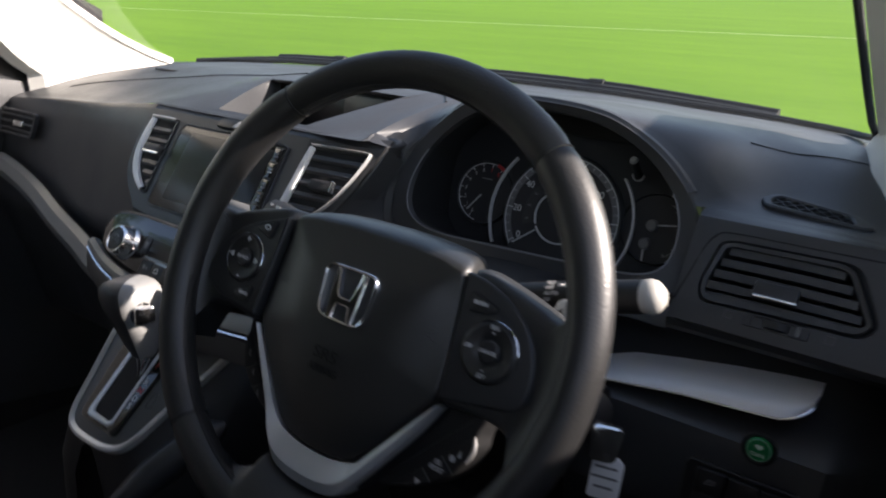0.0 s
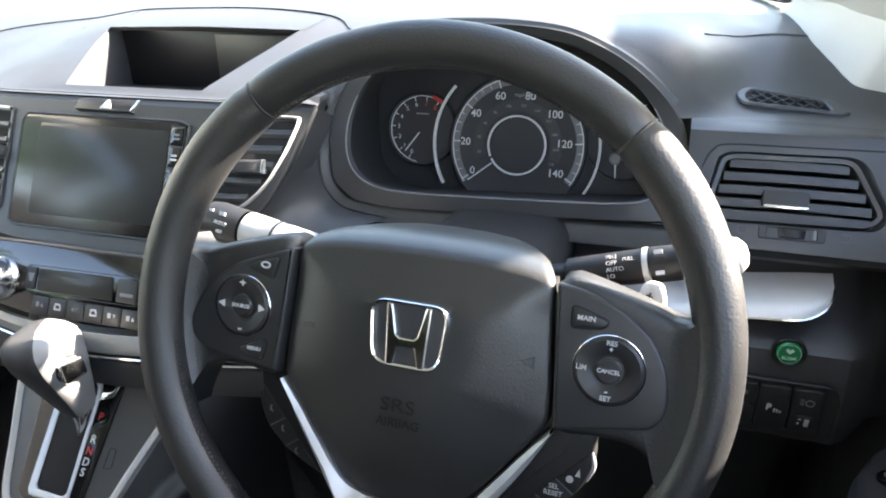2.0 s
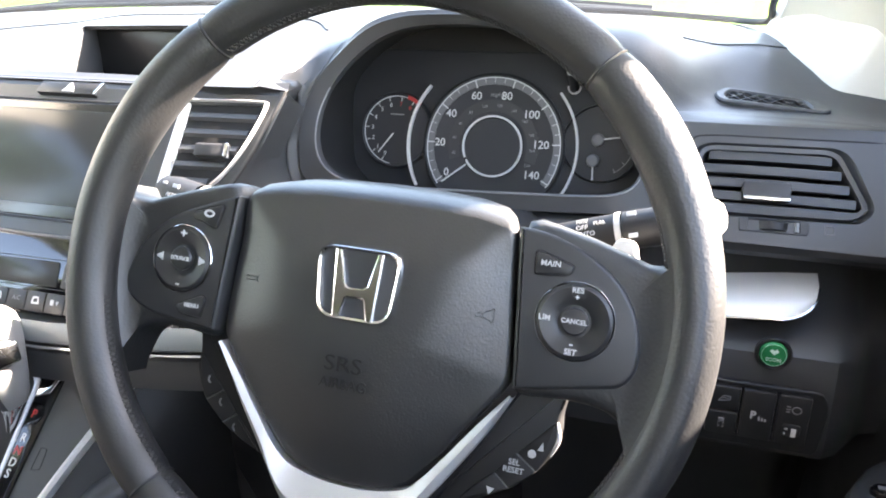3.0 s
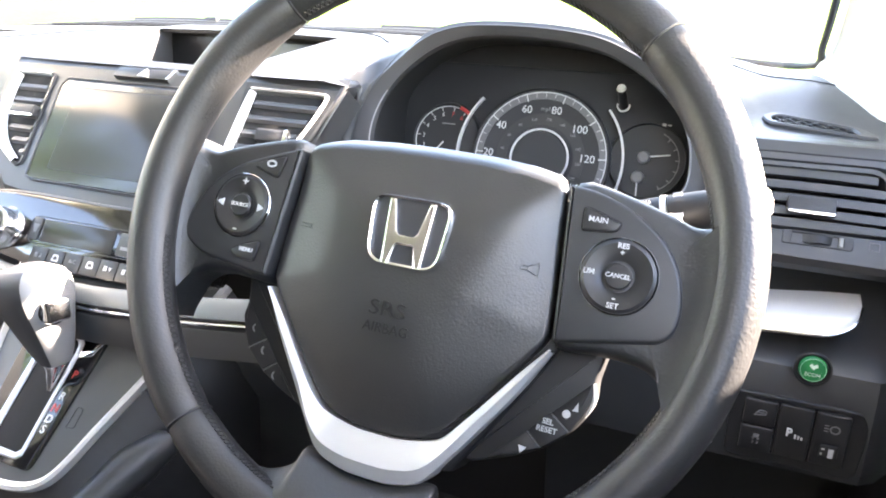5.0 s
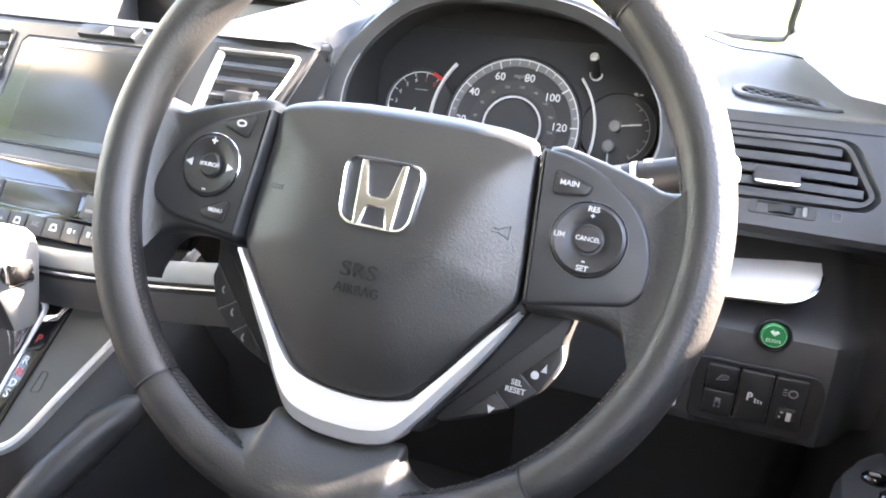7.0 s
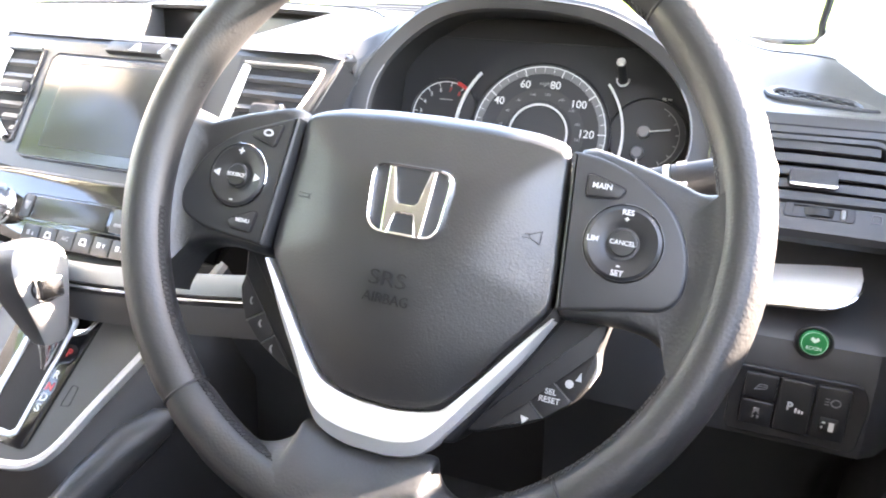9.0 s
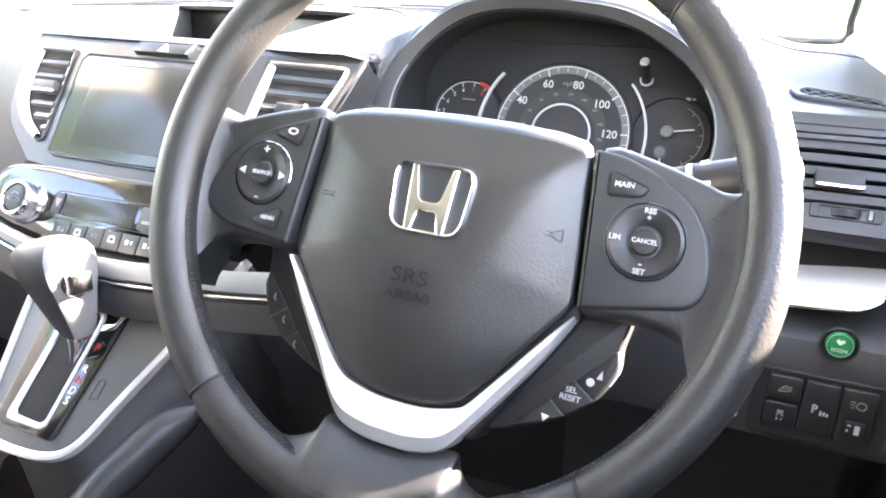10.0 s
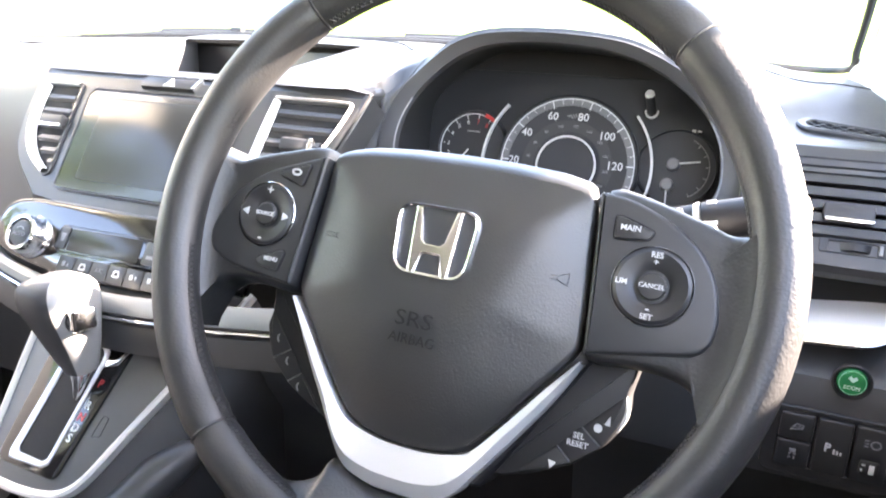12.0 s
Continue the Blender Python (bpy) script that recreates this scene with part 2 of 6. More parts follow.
def lathe(profile, seg=32):
    """Turns (radius, height) round z."""
    rows = [[(r * math.cos(2 * math.pi * k / seg), r * math.sin(2 * math.pi * k / seg), z) for k in range(seg)] for r, z in profile]
    bm = loops(rows)
    bmesh.ops.remove_doubles(bm, verts=bm.verts, dist=1e-7)
    return bm


def circle(r, n=32, x=0, y=0, ry=None):
    return [Vector((x + r * math.cos(2 * math.pi * k / n), y + (ry or r) * math.sin(2 * math.pi * k / n))) for k in range(n)]


def arc_band(r0, r1, a0, a1, z0, z1, n=40, x=0, y=0):
    A = [radians(a0 + (a1 - a0) * k / n) for k in range(n + 1)]
    poly = [Vector((x + r1 * math.cos(a), y + r1 * math.sin(a))) for a in A] + [Vector((x + r0 * math.cos(a), y + r0 * math.sin(a))) for a in reversed(A)]
    lo = [(x + r0 * math.cos(a), y + r0 * math.sin(a)) for a in A]
    hi = [(x + r1 * math.cos(a), y + r1 * math.sin(a)) for a in A]
    rows = [[(*p, z0) for p in lo], [(*p, z1) for p in lo], [(*p, z1) for p in hi], [(*p, z0) for p in hi]]
    return grid(rows)


def writing(text, size, depth=0.0002, bold=0.0):
    cu = bpy.data.curves.new("writing", "FONT")
    cu.body, cu.size, cu.align_x, cu.align_y, cu.extrude, cu.offset = text, size, "CENTER", "CENTER", depth, bold
    cu.resolution_u = 3
    ob = bpy.data.objects.new("writing", cu)
    scene.collection.objects.link(ob)
    me = bpy.data.meshes.new_from_object(ob.evaluated_get(bpy.context.evaluated_depsgraph_get()))
    bm = bmesh.new()
    bm.from_mesh(me)
    bpy.data.objects.remove(ob)
    bpy.data.curves.remove(cu)
    bpy.data.meshes.remove(me)
    return bm


def writing_at(text, size, x, y, z, bold=0.0):
    return moved(writing(text, size, 0.0002, bold), Matrix.Translation((x, y, z)))


def box(x0, x1, y0, y1, z0, z1, b=0.001):
    return plate(rounded([(x0, y0), (x1, y0), (x1, y1), (x0, y1)], b * 1.5, 3), z0, z1, b)


def lerp(a, b, t):
    return a + (b - a) * t


def step(a, b, x):
    t = max(0.0, min(1.0, (x - a) / (b - a)))
    return t * t * (3 - 2 * t)


def line(table, x):
    """Value at x of a table of (x, value), straight between entries."""
    return float(np.interp(x, [r[0] for r in table], [r[1] for r in table]))


XC = -0.366          # the car's centre line

# ---- ground, car shell ----
def ground_height(x, y):
    d = max(0.0, y - 4)
    return 0.085 * d * d / (d + 6)


rows = []
for j in range(61):
    y = -60 + 3.0 * j if j <= 20 else 600 * ((j - 20) / 40) ** 2.2
    rows.append([(x, y, ground_height(x, y)) for x in np.linspace(-1, 1, 41) ** 3 * 700])
ground = part("ground", grid(rows), GRASS)
tagged(ground, "sunlit mown bright green sports field grass", "grass", kind="structure")
for y0, slant, w in ((29.4, 0.222, 0.14),):
    strip = [[(x, y0 + slant * x + dy, ground_height(x, y0 + slant * x + dy) + 0.012) for dy in (0, w)] for x in np.linspace(-60, 20, 81)]
    tagged(part("pitch_line", grid(strip), CHALK), "faded white line painted on the grass", "line marking", kind="structure")

# unseen pale ground round the car, added to throw neutral light inside
strip = [[(x, y, ground_height(x, y) + dz) for x in np.linspace(-14, 14, 15)] for y, dz in ((-18, -0.02), (-17.9, 0.015), (-12, 0.015), (-6, 0.015), (0, 0.015), (2.6, 0.015), (2.7, -0.02))]
tagged(part("bounce_strip", grid(strip), BOUNCE_GRAVEL), "unseen pale gravel strip added to bounce neutral light into the cabin", "gravel", kind="structure")

# trees along the far side of the added gravel strip
def tree(x, y, height, spread, seed):
    rnd = random.Random(seed)
    z = ground_height(x, y) - 0.05
    t = thing("tree", pose(x, y, z), "tall leafy green tree with a brown trunk beside the car park", "tree", "trees beside the car park")
    fork = height * 0.30
    limbs, tips = [tube([(0, 0, 0), (0.05, 0.03, fork * 0.5), (0.02, -0.04, fork), (0.0, 0.05, height * 0.62)], [0.24, 0.19, 0.15, 0.06], 10)], []
    for k in range(9):
        a, up = 2.4 * k + rnd.uniform(-0.3, 0.3), fork * rnd.uniform(0.75, 1.5)
        reach, rise = spread * rnd.uniform(0.55, 0.95), height * rnd.uniform(0.18, 0.50)
        end = Vector((reach * math.cos(a), reach * math.sin(a), up + rise))
        limbs.append(tube([(0, 0, up), (end.x * 0.45, end.y * 0.45, up + rise * 0.35), end], [0.09, 0.06, 0.02], 6))
        tips += [end, end * 0.7 + Vector((0, 0, height * 0.12))]
    tips += [Vector((0, 0, height * 0.85)), Vector((0.3, -0.2, height * 0.7)), Vector((-0.4, 0.3, height * 0.6))]
    part("trunk", join(*limbs), BARK, t)
    vs, fs = [], []
    for tip in tips:
        r = spread * rnd.uniform(0.28, 0.46)
        for _ in range(85):
            d = Vector((rnd.gauss(0, 1), rnd.gauss(0, 1), rnd.gauss(0, 0.8))).normalized() * r * rnd.uniform(0.35, 1.0)
            c = tip + d
            u = Vector((rnd.gauss(0, 1), rnd.gauss(0, 1), rnd.gauss(0, 1))).normalized()
            w = u.orthogonal().normalized() * rnd.uniform(0.07, 0.13)
            u = u * rnd.uniform(0.12, 0.22)
            o = len(vs)
            vs += [tuple(c - u), tuple(c + w), tuple(c + u), tuple(c - w)]
            fs.append((o, o + 1, o + 2, o + 3))
    me = bpy.data.meshes.new("crown")
    me.from_pydata(vs, [], fs)
    me.materials.append(LEAF)
    crown = new("crown", me)
    crown.parent = t


for k, (x, y, h, w) in enumerate(((-15.5, 7.0, 8.5, 3.0), (-16.5, 1.5, 10.0, 3.4), (-15.2, -4.0, 9.0, 3.2), (-16.8, -9.0, 10.5, 3.6), (-15.0, -14.5, 8.5, 3.0), (-9.0, -20.5, 9.5, 3.4), (-3.0, -21.5, 8.5, 3.1))):
    tree(x, y, h, w, 40 + k)

# windscreen base and roof edge: y and z across the car
BASE = [(-1.12, 0.47, 1.10), (-1.00, 0.600, 1.110), (-0.85, 0.665, 1.120), (-0.60, 0.700, 1.126), (XC, 0.710, 1.128), (-0.13, 0.700, 1.127), (0.10, 0.672, 1.121), (0.235, 0.632, 1.114), (0.37, 0.50, 1.10)]


def base_y(x):
    return line([(b[0], b[1]) for b in BASE], x)


def base_z(x):
    return line([(b[0], b[2]) for b in BASE], x)


shell = thing("car_shell", pose(XC, 0, 0), "white car body shell with pale headlining around the cabin", "car body", kind="structure")


def shell_part(name, bm, mat, label=""):
    return part(name, moved(bm, Matrix.Translation((-XC, 0, 0))), mat, shell, label)


shell_part("roof_panel", loops([[(x, y, z + 0.04 * (1 - (x - XC) ** 2 / 0.6)) for x, y in ((-1.0, 0.02), (0.268, 0.02), (0.268, -2.2), (-1.0, -2.2))] for z in (1.56, 1.60)], True, True), LINING, "pale grey headlining under the roof")
shell_part("floor_pan", box(-1.12, 0.39, -2.2, 0.9, 0.36, 0.40, 0.005), CARPET, "black carpeted floor")
# unseen dark walls close the rear to cut light from behind
shell_part("rear_panel", box(-1.1, 0.37, -2.25, -2.2, 0.4, 1.05, 0.01), DARK, "unseen dark wall added to keep light out from behind")
shell_part("rear_light_stop", box(-1.1, 0.37, -2.25, -2.2, 1.05, 1.56, 0.01), DARK, "unseen dark wall added to keep light out from behind")
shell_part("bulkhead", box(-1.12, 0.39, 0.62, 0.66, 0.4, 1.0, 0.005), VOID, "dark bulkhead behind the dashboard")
for s, nm in ((-1, "side_wall"), (1, "side_wall")):
    x = XC + s * 0.735
    shell_part(nm, box(x - 0.02, x + 0.02, -2.2, 0.60, 0.4, 0.98, 0.01), DARK, "dark trimmed lower side of the cabin")
    shell_part("roof_rail", tube([(XC + s * 0.655, 0.05, 1.54), (XC + s * 0.665, -0.6, 1.58), (XC + s * 0.66, -2.2, 1.56)], 0.035, 8), LINING)
    # unseen wall where side windows would be; its height sets the light let in
    shell_part("side_light_stop", box(x - 0.02, x + 0.02, -2.2, -0.66, 0.98, 1.56 if s < 0 else 1.24, 0.01), DARK, "unseen dark wall added to keep light out at the rear sides")
    shell_part("b_pillar", tube([(XC + s * 0.73, -0.62, 0.95), (XC + s * 0.67, -0.66, 1.56)], 0.045, 8), LINING)

# windscreen
WX = -0.386           # middle of the glass


def glass_point(x, f):
    """A point of the windscreen at x on its foot and the share f of the way up: nearly flat at the foot, steeper above."""
    bow = 1 - ((x - WX) / 0.63) ** 2
    return (lerp(x, WX + (x - WX) * 0.88, f * f), lerp(base_y(x) + 0.02, 0.02 + 0.06 * bow, f), lerp(base_z(x) - 0.012, 1.565 + 0.03 * bow, 0.35 * f + 0.65 * f * f))


wind_rows = [[glass_point(x, k / 12) for x in np.linspace(-1.012, 0.244, 33)] for k in range(13)]
screen_thing = thing("windscreen", pose(XC, 0.6, 1.12), "large raked laminated windscreen with black border", "windscreen", kind="structure")
inv = screen_thing.matrix_world.inverted()
pane = part("pane", moved(grid(wind_rows), inv), GLASS, screen_thing)
pane.visible_shadow = False
# black printed border along the lower edge and the sides
edge = [Vector(p) for p in wind_rows[0]]
seal = [Vector(p) + Vector((0, 0, 0.010)) for p in wind_rows[0]][1:-1]
right_up = [Vector(r[-1]) for r in wind_rows][1:]
seal_path = smooth_line([tuple(p) for p in seal] + [tuple(p) for p in right_up], 4)
seal_path = [p + Vector((0.006 if p.x < XC else -0.006, -0.006, 0.006)) for p in seal_path]
part("glass_seal", moved(tube(seal_path, 0.0040, 8), inv), RUBBER, screen_thing, "black rubber seal round the glass")

# cowl and wipers outside
cowl_rows = [[(x, base_y(x) + dy, base_z(x) + dz) for x in np.linspace(-1.02, 0.27, 33)] for dy, dz in ((0.03, -0.03), (0.07, -0.012), (0.16, -0.012), (0.24, -0.05), (0.25, -0.12))]
tagged(part("scuttle_panel", grid(cowl_rows), RUBBER), "black plastic scuttle panel under the wipers", "scuttle panel", kind="structure")


def wiper(x0, x1, label):
    w = thing("windscreen_wiper", pose((x0 + x1) / 2, base_y((x0 + x1) / 2) + 0.06, 1.14), label, "wiper", "wipers")
    i = w.matrix_world.inverted()
    path = [Vector((x, base_y(x) + 0.045, base_z(x) + 0.000 + 0.006 * math.sin(math.pi * (x - x0) / (x1 - x0)))) for x in np.linspace(x0, x1, 14)]
    part("arm", moved(tube([p + Vector((0, 0.012, 0.006)) for p in path[4:]], 0.0055, 8), i), RUBBER, w)
    part("blade", moved(tube(path, 0.007, 8), i), RUBBER, w)
    mid = path[8]
    part("clip", moved(tube([mid + Vector((-0.012, 0.006, 0.008)), mid + Vector((0.012, 0.006, 0.008))], 0.006, 8), i), DARK, w)
    return w


wiper(-0.62, 0.11, "black wiper lying along the foot of the windscreen")
wiper(-1.02, -0.52, "short black wiper at the far side of the windscreen")

# A-pillars: pale trim from the dash corner up to the roof
def a_pillar(s, label):
    p = thing("a_pillar", pose(XC + s * 0.64, 0.5, 1.1), label, "pillar", "windscreen pillars", "structure")
    i = p.matrix_world.inverted()
    face, back = (0.03, 0.10) if s > 0 else (0.012, 0.05)
    rows = []
    for f in np.linspace(-0.08, 1, 13):
        inner = Vector(glass_point(WX + s * 0.632, max(0.0, f))) + Vector((0, -0.03, 0.004 + 0.4 * min(0.0, f)))
        wide = lerp(0.13, 0.085, min(1, max(0, f) * 2.0)) if s > 0 else lerp(0.25, 0.15, min(1, max(0, f) * 3))
        flare = 0.05 * max(0, 0.25 - f) / 0.25 if s > 0 else 0
        rows.append([inner, inner + Vector((s * 0.004, -0.014, 0.004)), inner + Vector((s * face, -0.045 - flare, -0.004)), inner + Vector((s * face * 2.5, -wide - flare, -0.02)), inner + Vector((s * back, -wide - 0.02 - flare, -0.02)), inner + Vector((s * (back + 0.02), -wide + 0.02, -0.01)), inner + Vector((s * back, 0.0, 0.01)), inner + Vector((s * 0.03, 0.02, 0.01))])
    part("pillar_trim", moved(loops(rows, True, True), i), CREAM, p)
    if s > 0:      # lower end of the trim, lapping over the corner of the dashboard
        edge = smooth_line([(0.232, 0.560, 1.112), (0.242, 0.500, 1.108), (0.250, 0.455, 1.100), (0.258, 0.424, 1.082), (0.265, 0.396, 1.065), (0.272, 0.384, 1.057), (0.288, 0.380, 1.051), (0.320, 0.375, 1.043)], 5)
        rows = [[q + Vector((0.0, 0.004, -0.012)), q, q + Vector((0.004, 0.0, 0.008)), q + Vector((0.022, 0.006, 0.045)), q + Vector((0.045, 0.004, 0.10)), q + Vector((0.060, -0.02, 0.17))] for q in edge]
        part("trim_foot", moved(grid(rows), i), CREAM, p, "pale foot of the pillar trim beside the dashboard")
    return p


a_pillar(1, "pale cream moulded trim on the driver's windscreen pillar")
a_pillar(-1, "pale cream moulded trim on the passenger windscreen pillar")

# ---- doors ----
def door(s, label):
    x = XC + s * 0.705
    d = thing("front_door", pose(x, 0.1, 0.8), label, "car door", "front doors")
    i = d.matrix_world.inverted()
    prof = [(0.0, 1.110), (0.012, 1.100), (0.020, 1.03), (0.012, 0.98), (0.018, 0.90), (0.030, 0.80), (0.025, 0.55), (0.0, 0.42)]
    rows = [[(x - s * (dx - 0.02), y, z - 0.05 * step(0.0, 0.5, y)) for dx, z in prof] for y in np.linspace(-0.9, 0.46, 12)]
    back = [[(x + s * 0.05, r[0][1], z) for (_, _, z) in r] for r in rows]
    part("panel", moved(grid(rows), i), PANEL, d, "dark grey moulded door panel")
    part("outer_skin", moved(grid(back), i), PAINT, d, "white painted outer skin")
    # the driver's side corner is out of view, there to stop low sun
    corner = [(0.14, 1.07), (0.46, 1.04), (0.46, 1.20), (0.36, 1.25), (0.28, 1.22)] if s < 0 else [(0.14, 1.09), (0.44, 1.05), (0.44, 1.17), (0.40, 1.185), (0.30, 1.165)]
    part("sail_panel", moved(loops([[(x + s * dx, y, z) for y, z in corner] for dx in (0.015, 0.040)], True, True), i), VOID, d, "black corner panel behind the windscreen pillar")
    return d


driver_door = door(1, "dark grey driver's door panel with switch armrest")
passenger_door = door(-1, "dark grey passenger door panel")
# out of view; added to keep low sun off the steering wheel
sun_stop_mirror = thing("door_mirror", pose(0.50, 0.30, 1.15, 90, 0, 15), "unseen black driver's door mirror added to block low sun", "door mirror", "door mirrors")
part("casing", plate(rounded([(-0.11, -0.075), (0.11, -0.06), (0.12, 0.065), (-0.10, 0.075)], 0.03), -0.075, 0.0, 0.02), RUBBER, sun_stop_mirror)
part("glass", plate(rounded([(-0.095, -0.06), (0.095, -0.048), (0.10, 0.05), (-0.085, 0.06)], 0.025), 0.0, 0.003, 0.001), CHROME, sun_stop_mirror, "silvered mirror glass")
mirror = thing("door_mirror", pose(-1.22, 0.42, 1.14), "black cased passenger door mirror beyond the side window", "door mirror", "door mirrors")
part("casing", lathe([(0.0, 0.07), (0.07, 0.06), (0.115, 0.02), (0.12, -0.03), (0.0, -0.05)], 28), RUBBER, mirror)
mirror.matrix_world = pose(-1.25, 0.36, 1.13, 80, 0, -40)
part("glass", plate(circle(0.10, 28), 0.065, 0.072, 0.002), CHROME, mirror, "silvered mirror glass")
part("quarter_frame", tube([(0.25, -0.12, 0.0), (0.19, 0.02, 0.0), (0.05, 0.16, 0.0)], 0.012, 8), RUBBER, mirror)

# ---- dashboard ----
dash = thing("dashboard", pose(XC, 0.4, 0.95), "dark grey moulded soft plastic dashboard with satin silver inlays", "dashboard", kind="structure")
DI = dash.matrix_world.inverted()


def dpart(name, bm, mat, label="", **kw):
    return part(name, moved(bm, DI), mat, dash, label, **kw)


# lip of the instrument hood, from the left foot over the top to the right foot
ARCH = [(-0.1765, 0.262, 1.040), (-0.1778, 0.280, 1.066), (-0.1680, 0.292, 1.090), (-0.147, 0.300, 1.114), (-0.122, 0.304, 1.134), (-0.092, 0.306, 1.1445), (-0.05, 0.307, 1.1475), (-0.005, 0.307, 1.1465), (0.034, 0.306, 1.142), (0.062, 0.304, 1.133), (0.092, 0.302, 1.117), (0.118, 0.299, 1.096), (0.137, 0.294, 1.073), (0.1445, 0.286, 1.052), (0.1465, 0.270, 1.020)]
ARCH_LINE = smooth_line(ARCH, 4)


# profiles of the dash top at stations across the car: (x, [(y, z) from the front edge to the windscreen])
PROFILES = [
    (-1.115, [(0.275, 1.040), (0.34, 1.062), (0.45, 1.088)]),
    (-0.90, [(0.262, 1.058), (0.34, 1.085), (0.46, 1.112)]),
    (-0.70, [(0.240, 1.074), (0.33, 1.100), (0.45, 1.120)]),
    (-0.56, [(0.219, 1.0905), (0.36, 1.116), (0.48, 1.126)]),
    (-0.50, [(0.217, 1.0905), (0.30, 1.112), (0.36, 1.1255), (0.42, 1.1310), (0.5, 1.130)]),
    (XC, [(0.217, 1.0905), (0.30, 1.114), (0.36, 1.1285), (0.42, 1.1335), (0.5, 1.132)]),
    (-0.235, [(0.219, 1.0905), (0.30, 1.112), (0.36, 1.1265), (0.42, 1.1320), (0.5, 1.131)]),
    (-0.195, [(0.222, 1.0905), (0.30, 1.108), (0.36, 1.120), (0.42, 1.128), (0.5, 1.130)]),
    (-0.178, [(0.292, 1.0905), (0.32, 1.110), (0.36, 1.122), (0.42, 1.129), (0.5, 1.130)]),
    (-0.147, [(0.300, 1.114), (0.33, 1.128), (0.38, 1.133), (0.5, 1.131)]),
    (-0.122, [(0.304, 1.134), (0.33, 1.1395), (0.38, 1.139), (0.5, 1.133)]),
    (-0.092, [(0.306, 1.1445), (0.34, 1.1455), (0.40, 1.142), (0.5, 1.135)]),
    (-0.05, [(0.307, 1.1475), (0.35, 1.147), (0.42, 1.142), (0.52, 1.134)]),
    (-0.005, [(0.307, 1.1465), (0.35, 1.146), (0.42, 1.141), (0.52, 1.133)]),
    (0.034, [(0.306, 1.142), (0.34, 1.1425), (0.42, 1.139), (0.52, 1.132)]),
    (0.062, [(0.304, 1.133), (0.325, 1.139), (0.40, 1.138), (0.5, 1.132)]),
    (0.092, [(0.302, 1.117), (0.32, 1.131), (0.35, 1.136), (0.42, 1.135), (0.5, 1.131)]),
    (0.118, [(0.299, 1.096), (0.315, 1.118), (0.335, 1.131), (0.38, 1.133), (0.48, 1.130)]),
    (0.137, [(0.294, 1.073), (0.312, 1.099), (0.335, 1.119), (0.37, 1.129), (0.46, 1.129)]),
    (0.158, [(0.299, 1.0735), (0.325, 1.081), (0.35, 1.096), (0.40, 1.118), (0.47, 1.126)]),
    (0.19, [(0.306, 1.0715), (0.338, 1.0735), (0.362, 1.0790), (0.385, 1.089), (0.42, 1.104), (0.46, 1.116)]),
    (0.24, [(0.307, 1.0705), (0.336, 1.0700), (0.362, 1.0750), (0.385, 1.083), (0.42, 1.095), (0.46, 1.107), (0.52, 1.113)]),
    (0.30, [(0.305, 1.068), (0.34, 1.068), (0.37, 1.075), (0.43, 1.089), (0.50, 1.10)]),
    (0.36, [(0.298, 1.060), (0.33, 1.060), (0.37, 1.068), (0.42, 1.082)]),
]
TS = [0, 0.02, 0.04, 0.065, 0.095, 0.13, 0.17, 0.215, 0.265, 0.32, 0.38, 0.45, 0.53, 0.62, 0.72, 0.82, 0.91, 1.0]
STATION_X = [p[0] for p in PROFILES]
FRONT_Y = [p[1][0][0] for p in PROFILES]
FRONT_Z = [p[1][0][1] for p in PROFILES]


def profile_z(k, y):
    x, pts = PROFILES[k]
    pts = pts + [(base_y(x), base_z(x))]
    return float(np.interp(y, [p[0] for p in pts], [p[1] for p in pts]))


def top_front(x):
    """y, z of the front edge of the dash top."""
    if -0.178 <= x <= 0.137:
        up = [p for p in ARCH_LINE if -0.1785 <= p.x <= 0.1371 and p.z > 1.065]
        return line([(p.x, p.y) for p in up], x), line([(p.x, p.z) for p in up], x)
    return line(list(zip(STATION_X, FRONT_Y)), x), line(list(zip(STATION_X, FRONT_Z)), x)


# table of heights over (x, share of the way to the windscreen), smoothed across
TABLE_X = np.linspace(-1.115, 0.36, 296)
TABLE_T = np.linspace(0, 1, 61)
raw = np.array([[profile_z(k, lerp(FRONT_Y[k], base_y(PROFILES[k][0]), t)) for t in TABLE_T] for k in range(len(PROFILES))])
TABLE = np.array([np.interp(TABLE_X, STATION_X, raw[:, j]) for j in range(61)])
for j in range(61):
    for _ in range(int(8 * min(1, j / 8))):
        TABLE[j, 1:-1] = (TABLE[j, :-2] + 2 * TABLE[j, 1:-1] + TABLE[j, 2:]) / 4
for _ in range(6):
    TABLE[1:-1] = (TABLE[:-2] + 2 * TABLE[1:-1] + TABLE[2:]) / 4


def top_z(x, y):
    """Height of the dash top."""
    fy, fz = top_front(x)
    t = max(0.0, min(1.0, (y - fy) / (base_y(x) - fy)))
    i, j = min(294, max(0, int((x + 1.115) / 0.005))), min(59, int(t * 60))
    u, v = max(0, min(1, (x - TABLE_X[i]) / 0.005)), t * 60 - j
    z = lerp(lerp(TABLE[j, i], TABLE[j, i + 1], u), lerp(TABLE[j + 1, i], TABLE[j + 1, i + 1], u), v)
    return float(lerp(fz, z, step(0, 0.04, t)))


# display recess outline on the sloping top: left/right edge as a function of y
RECESS_Y0, RECESS_Y1 = 0.234, 0.360


def recess_half(y):
    return lerp(0.078, 0.124, (y - RECESS_Y0) / (RECESS_Y1 - RECESS_Y0))


def top_sheet(xs, ts):
    return [[(x, lerp(top_front(x)[0], base_y(x), t), top_z(x, lerp(top_front(x)[0], base_y(x), t))) for x in xs] for t in ts]


